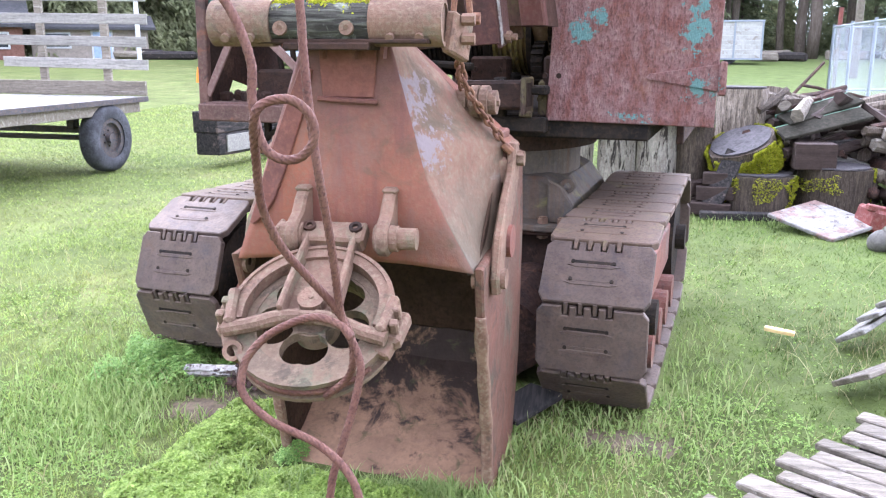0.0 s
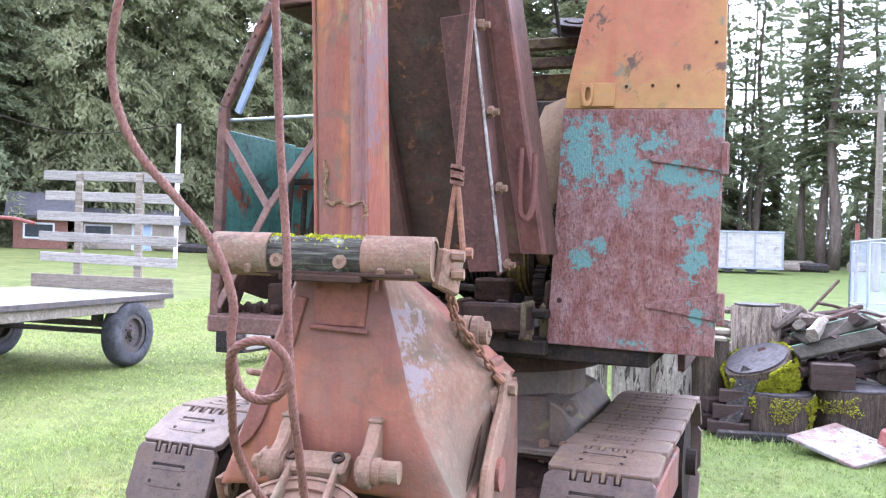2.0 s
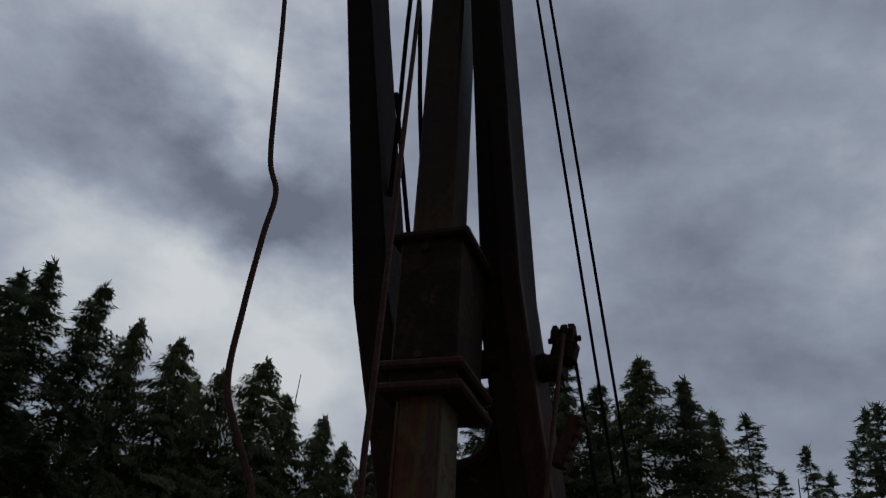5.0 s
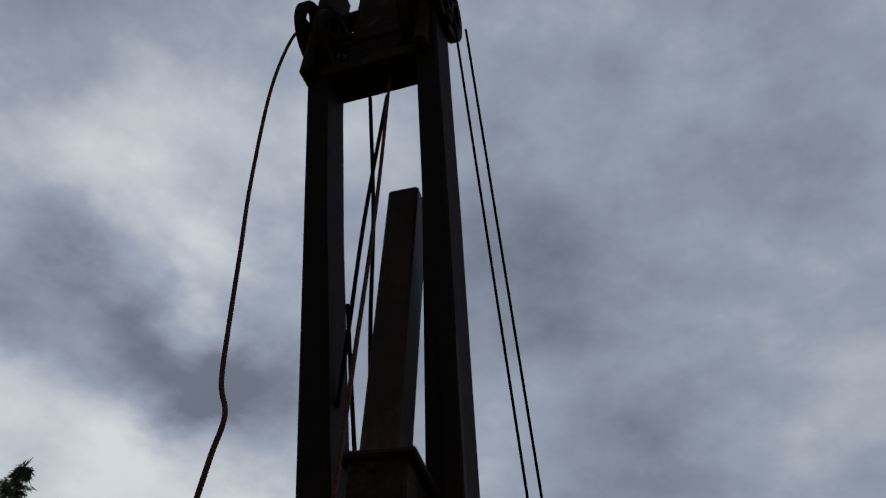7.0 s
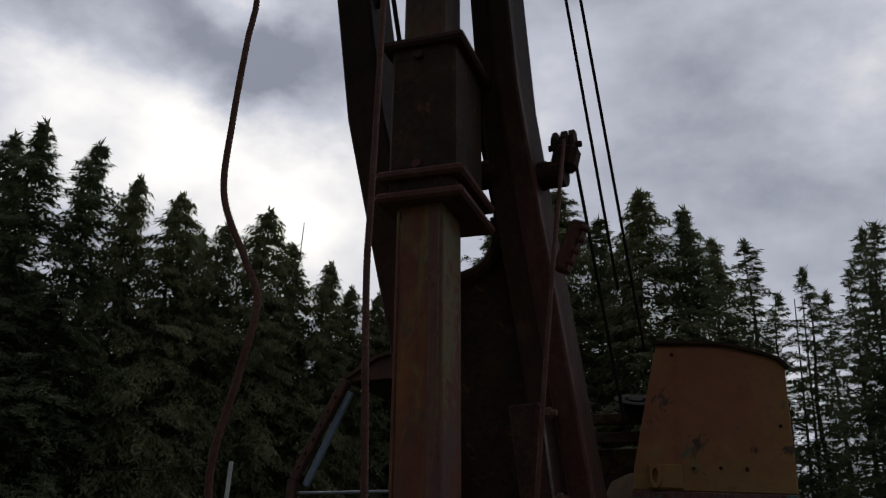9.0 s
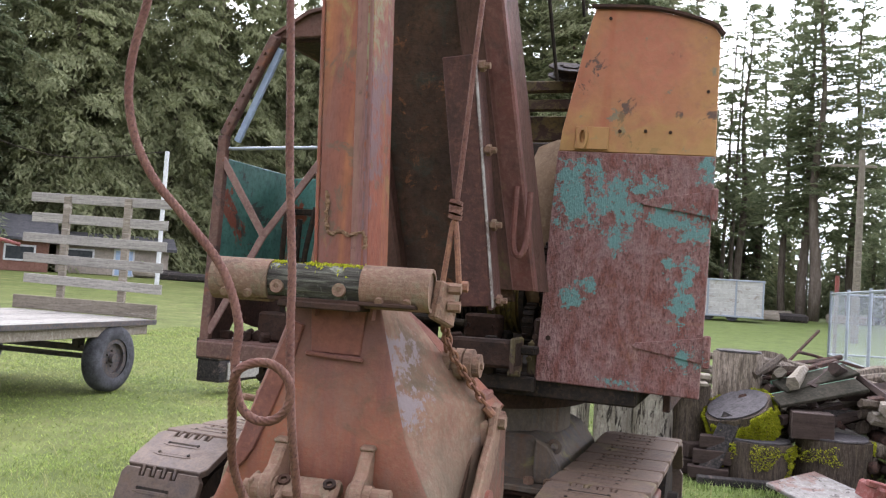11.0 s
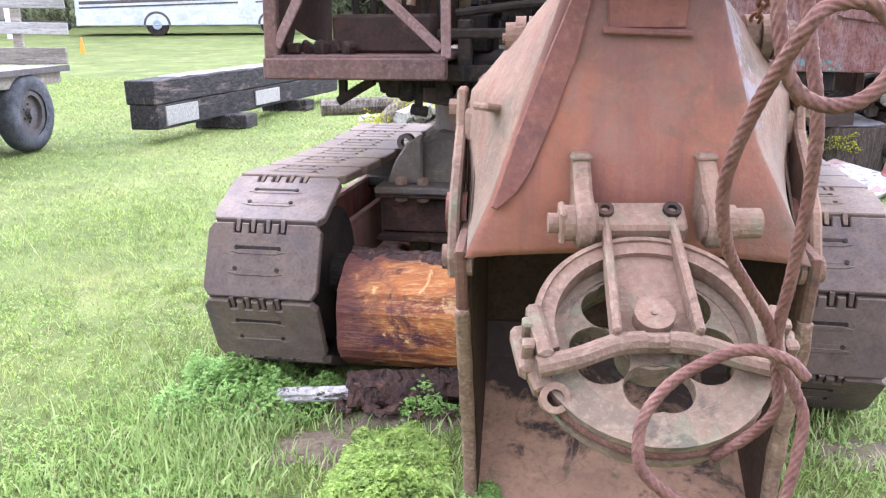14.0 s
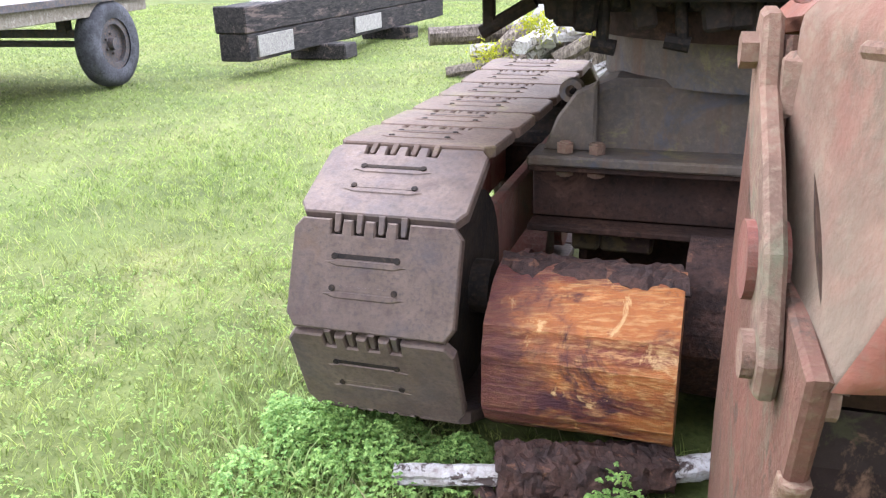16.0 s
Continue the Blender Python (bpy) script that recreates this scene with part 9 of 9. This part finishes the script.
def sliver_field(name, pts, heights, widths, lean, material, label, seed):
    """Grass seen from farther off: leaning slivers."""
    g = np.random.default_rng(seed)
    n = len(pts)
    az, ba = g.uniform(0, 2 * np.pi, n), g.uniform(0, 2 * np.pi, n)
    bend = g.uniform(0.2, 1.0, n) * lean * heights
    z0 = np.array([ground_height(x, y) for x, y in pts]) - 0.003
    v = np.zeros((n, 3, 3))
    v[:, 0] = np.stack([pts[:, 0] - np.cos(az) * widths, pts[:, 1] - np.sin(az) * widths, z0], 1)
    v[:, 1] = np.stack([pts[:, 0] + np.cos(az) * widths, pts[:, 1] + np.sin(az) * widths, z0], 1)
    v[:, 2] = np.stack([pts[:, 0] + np.cos(ba) * bend, pts[:, 1] + np.sin(ba) * bend, z0 + heights], 1)
    me = bpy.data.meshes.new(name)
    me.vertices.add(n * 3)
    me.vertices.foreach_set("co", v.astype(np.float32).ravel())
    me.loops.add(n * 3)
    me.loops.foreach_set("vertex_index", np.arange(n * 3, dtype=np.int32))
    me.polygons.add(n)
    me.polygons.foreach_set("loop_start", np.arange(0, n * 3, 3, dtype=np.int32))
    me.materials.append(material)
    me.update()
    tagged(new(name, me), label, "grass", kind="stuff")


def patchy(g, n, x0, x1, y0, y1, power=1.0):
    p = np.stack([g.uniform(x0, x1, n), y0 + (y1 - y0) * g.uniform(0, 1, n) ** power], 1)
    return p


SOILS = ((1.02, -0.19, 0.20, 0.10, 1), (-0.62, -0.12, 0.24, 0.12, 2), (-0.40, 0.06, 0.28, 0.10, 3))


def bare(p):
    """Where no grass grows: the bucket, the crawlers' foot, under the machine, the platform."""
    x, y = p[:, 0], p[:, 1]
    c, s = math.cos(radians(9.5)), math.sin(radians(9.5))
    u = (x - 0.03) * c - (y - 0.1) * s
    v = (x - 0.03) * s + (y - 0.1) * c
    inside = (np.abs(u) < 1.08) & (v > 0.22) & (v < 2.1)
    inside |= (np.abs(x - BX) < 0.37) & (y > -0.60) & (y < 0.3)
    for cx, cy, rx, ry, _ in SOILS:
        inside |= ((x - cx) / rx) ** 2 + ((y - cy) / ry) ** 2 < 0.35 + 0.3 * np.sin(x * 40) * np.sin(y * 47)
    return inside


CLOVERS = [(-0.14, -0.74, 0.46, 0.20, 0.42), (-0.40, -0.34, 0.19, 0.36, 0.33), (0.18, -0.72, 0.26, 0.13, 0.14), (-0.48, -0.74, 0.16, 0.18, 0.09), (0.36, -0.70, 0.08, 0.06, 0.02)]


def clovered(p):
    inside = np.zeros(len(p), bool)
    for cx, cy, rx, ry, share in CLOVERS:
        inside |= ((p[:, 0] - cx) / rx) ** 2 + ((p[:, 1] - cy) / ry) ** 2 < 0.75
    return inside


def lawn():
    g = np.random.default_rng(77)
    near = patchy(g, 300000, -3.2, 3.0, -1.9, 4.2)
    near = near[~bare(near) & ~clovered(near)]
    # thins out towards the sides and the back
    rim = np.maximum(np.abs(near[:, 0] + 0.1) - 2.2, near[:, 1] - 3.0)
    near = near[g.uniform(0, 1.1, len(near)) > rim]
    thin = np.array([noise.noise(Vector((x * 1.9, y * 1.9, 4))) for x, y in near])
    near = near[g.uniform(-1.2, 0.40, len(near)) < thin]
    tuft = np.array([noise.noise(Vector((x * 11, y * 11, 9))) + 0.6 * noise.noise(Vector((x * 26, y * 26, 2))) for x, y in near])
    lush = near[:, 0] + 0.25 * np.sin(near[:, 1] * 2.3) > 0.75
    for p, tall, mat, lab, seed, low in ((near[~lush], tuft[~lush], BLADE, "short green lawn grass", 1, 1.0), (near[lush], tuft[lush], BLADE_LUSH, "lush darker lawn grass beside the crawler", 7, 0.62)):
        h = (g.gamma(3.2, 0.0062, len(p)) + 0.005) * low * np.clip(0.85 + 1.1 * tall, 0.35, 2.0)
        blade_field("lawn_grass", p, h, g.uniform(0.0010, 0.0022, len(p)), 1.7, mat, lab, seed)
    mid = patchy(g, 420000, -9, 7.5, -1.5, 16, 1.25)
    mid = mid[~bare(mid) & ~clovered(mid)]
    inner = (np.abs(mid[:, 0] + 0.1) < 2.6) & (mid[:, 1] < 3.4)
    mid = mid[~inner | (g.uniform(0, 1, len(mid)) < 0.12)]
    lush = mid[:, 0] + 0.5 * np.sin(mid[:, 1] * 1.1) > 0.9
    for p, mat, lab, seed in ((mid[~lush], BLADE, "short green lawn grass farther off", 2), (mid[lush], BLADE_LUSH, "lush darker lawn grass by the wood pile", 8)):
        sliver_field("lawn_grass", p, g.gamma(4, 0.0042, len(p)) + 0.006, g.uniform(0.002, 0.0048, len(p)) * (0.7 + 0.06 * np.maximum(p[:, 1], 0)), 2.2, mat, lab, seed)
    back = patchy(g, 40000, -6, 6, -5.5, -1.45)
    blade_field("lawn_grass", back, g.gamma(4, 0.0045, len(back)) + 0.006, g.uniform(0.003, 0.0065, len(back)), 1.0, BLADE, "short green lawn grass at the open end of the lawn", 6)
    # longer tufts along the machine
    seeds = []
    for cx, cy, sx, sy, n in ((0.62, -0.35, 0.12, 0.25, 700), (0.95, -0.15, 0.25, 0.14, 900), (-0.95, 0.05, 0.25, 0.16, 700), (0.35, -0.78, 0.25, 0.07, 500), (-0.55, -0.7, 0.3, 0.3, 350), (1.35, 0.4, 0.15, 0.5, 700),
                              (2.0, 4.0, 0.5, 0.08, 600), (-1.2, 0.3, 0.2, 0.3, 600), (-0.3, -0.25, 0.1, 0.2, 350), (0.9, -0.75, 0.35, 0.3, 300), (0.16, -0.655, 0.22, 0.02, 900), (0.42, -0.62, 0.1, 0.05, 500), (-0.95, -0.12, 0.17, 0.16, 1500), (-1.15, -0.45, 0.2, 0.2, 900)):
        seeds.append(np.stack([g.normal(cx, sx, n), g.normal(cy, sy, n)], 1))
    tall = np.concatenate(seeds)
    tall = tall[~bare(tall)]
    blade_field("tall_grass", tall, g.gamma(6, 0.0064, len(tall)) + 0.010, g.uniform(0.002, 0.004, len(tall)), 0.9, TALL_BLADE, "longer grass tufts along the rusty machine", 3)
    dry = np.concatenate([np.stack([g.normal(0.95, 0.35, 500), g.normal(-0.25, 0.3, 500)], 1), patchy(g, 1500, -3, 3, -1.8, 4), np.stack([g.normal(2.3, 0.25, 500), g.normal(0.9, 0.4, 500)], 1)])
    dry = dry[~bare(dry)]
    blade_field("dry_grass", dry, g.gamma(4, 0.013, len(dry)) + 0.01, g.uniform(0.001, 0.0022, len(dry)), 1.5, BLADE_DRY, "dry straw-coloured grass among the lawn", 4)


lawn()


def leaf_patch(name, centres, n, size, height, material, label, seed, leaflets=3):
    """Low plants: rosettes of small rounded leaflets on thin stalks."""
    g = np.random.default_rng(seed)
    vs, fs = [], []
    for cx, cy, rx, ry, share in centres:
        for k in range(int(n * share)):
            a, r = g.uniform(0, 2 * math.pi), math.sqrt(g.uniform(0, 1))
            edge = 1 + 0.35 * noise.noise(Vector((math.cos(a) * 2 + cx, math.sin(a) * 2 + cy, seed)))
            x, y = cx + math.cos(a) * r * rx * edge, cy + math.sin(a) * r * ry * edge
            lump = 0.6 + 0.8 * noise.noise(Vector((x * 9, y * 9, seed)))
            z = ground_height(x, y) + height * (1 - 0.75 * r * r) * max(0.15, lump) * g.uniform(0.35, 1.1)
            t0 = g.uniform(0, 2 * math.pi)
            tilt = g.normal(0, 0.3, 2)
            for j in range(leaflets):
                t = t0 + 2 * math.pi * j / leaflets + g.normal(0, 0.15)
                s = size * g.uniform(0.6, 1.25)
                d = np.array([math.cos(t), math.sin(t), 0])
                w = np.array([-math.sin(t), math.cos(t), 0])
                pts = [(0, 0), (0.45, 0.42), (0.95, 0.30), (1.0, 0.0), (0.95, -0.30), (0.45, -0.42)]
                b = len(vs)
                for q, e in pts:
                    p = np.array([x, y, z]) + d * q * s + w * e * s
                    p[2] += (p[0] - x) * tilt[0] + (p[1] - y) * tilt[1] + 0.25 * abs(e) * s - 0.3 * q * q * s
                    vs.append(tuple(p))
                fs += [(b, b + 1, b + 2, b + 3), (b, b + 3, b + 4, b + 5)]
    me = raw_mesh(name, vs, fs, material)
    tagged(new(name, me), label, "plants", kind="stuff")


leaf_patch("clover_patch", CLOVERS, 22000, 0.0095, 0.075, CLOVER,
           "low patch of light green clover before the bucket", 3)
leaf_patch("lawn_clover", [(-1.9, 0.3, 1.3, 1.2, 0.30), (-1.3, -0.5, 0.7, 0.6, 0.28), (1.4, -0.3, 0.7, 0.7, 0.22), (-0.6, -1.0, 0.6, 0.5, 0.15), (1.8, 1.6, 0.9, 1.3, 0.05)], 15000, 0.0075, 0.035, LAWN_CLOVER, "tiny clover leaves scattered through the lawn", 9)
leaf_patch("weed_clump", [(-0.92, 0.27, 0.21, 0.11, 0.40), (-0.68, 0.28, 0.09, 0.06, 0.10), (-1.09, 0.36, 0.12, 0.10, 0.14), (-0.30, 0.07, 0.10, 0.04, 0.04), (-0.95, 0.13, 0.3, 0.16, 0.2)], 6200, 0.008, 0.17, WEED,
           "leafy green weeds growing at the crawler's foot", 5, 4)
leaf_patch("bucket_weeds", [(-0.13, -0.45, 0.06, 0.10, 0.6)], 1500, 0.006, 0.11, WEED, "mossy weeds growing inside the bucket", 6)


def bare_soil():
    for x, y, rx, ry, sd in SOILS:
        bm = bmesh.new()
        bmesh.ops.create_circle(bm, cap_ends=True, cap_tris=True, segments=40, radius=1.0)
        for v in bm.verts:
            k = 1 + 0.4 * noise.noise(Vector((v.co.x * 2.2, v.co.y * 2.2, sd)))
            px, py = x + v.co.x * rx * k, y + v.co.y * ry * k
            v.co = Vector((px, py, ground_height(px, py) + (0.012 if v.co.length < 0.5 else 0.002)))
        single("bare_soil", bm, SOIL, "patch of bare damp soil in the lawn", "soil", kind="structure")


bare_soil()
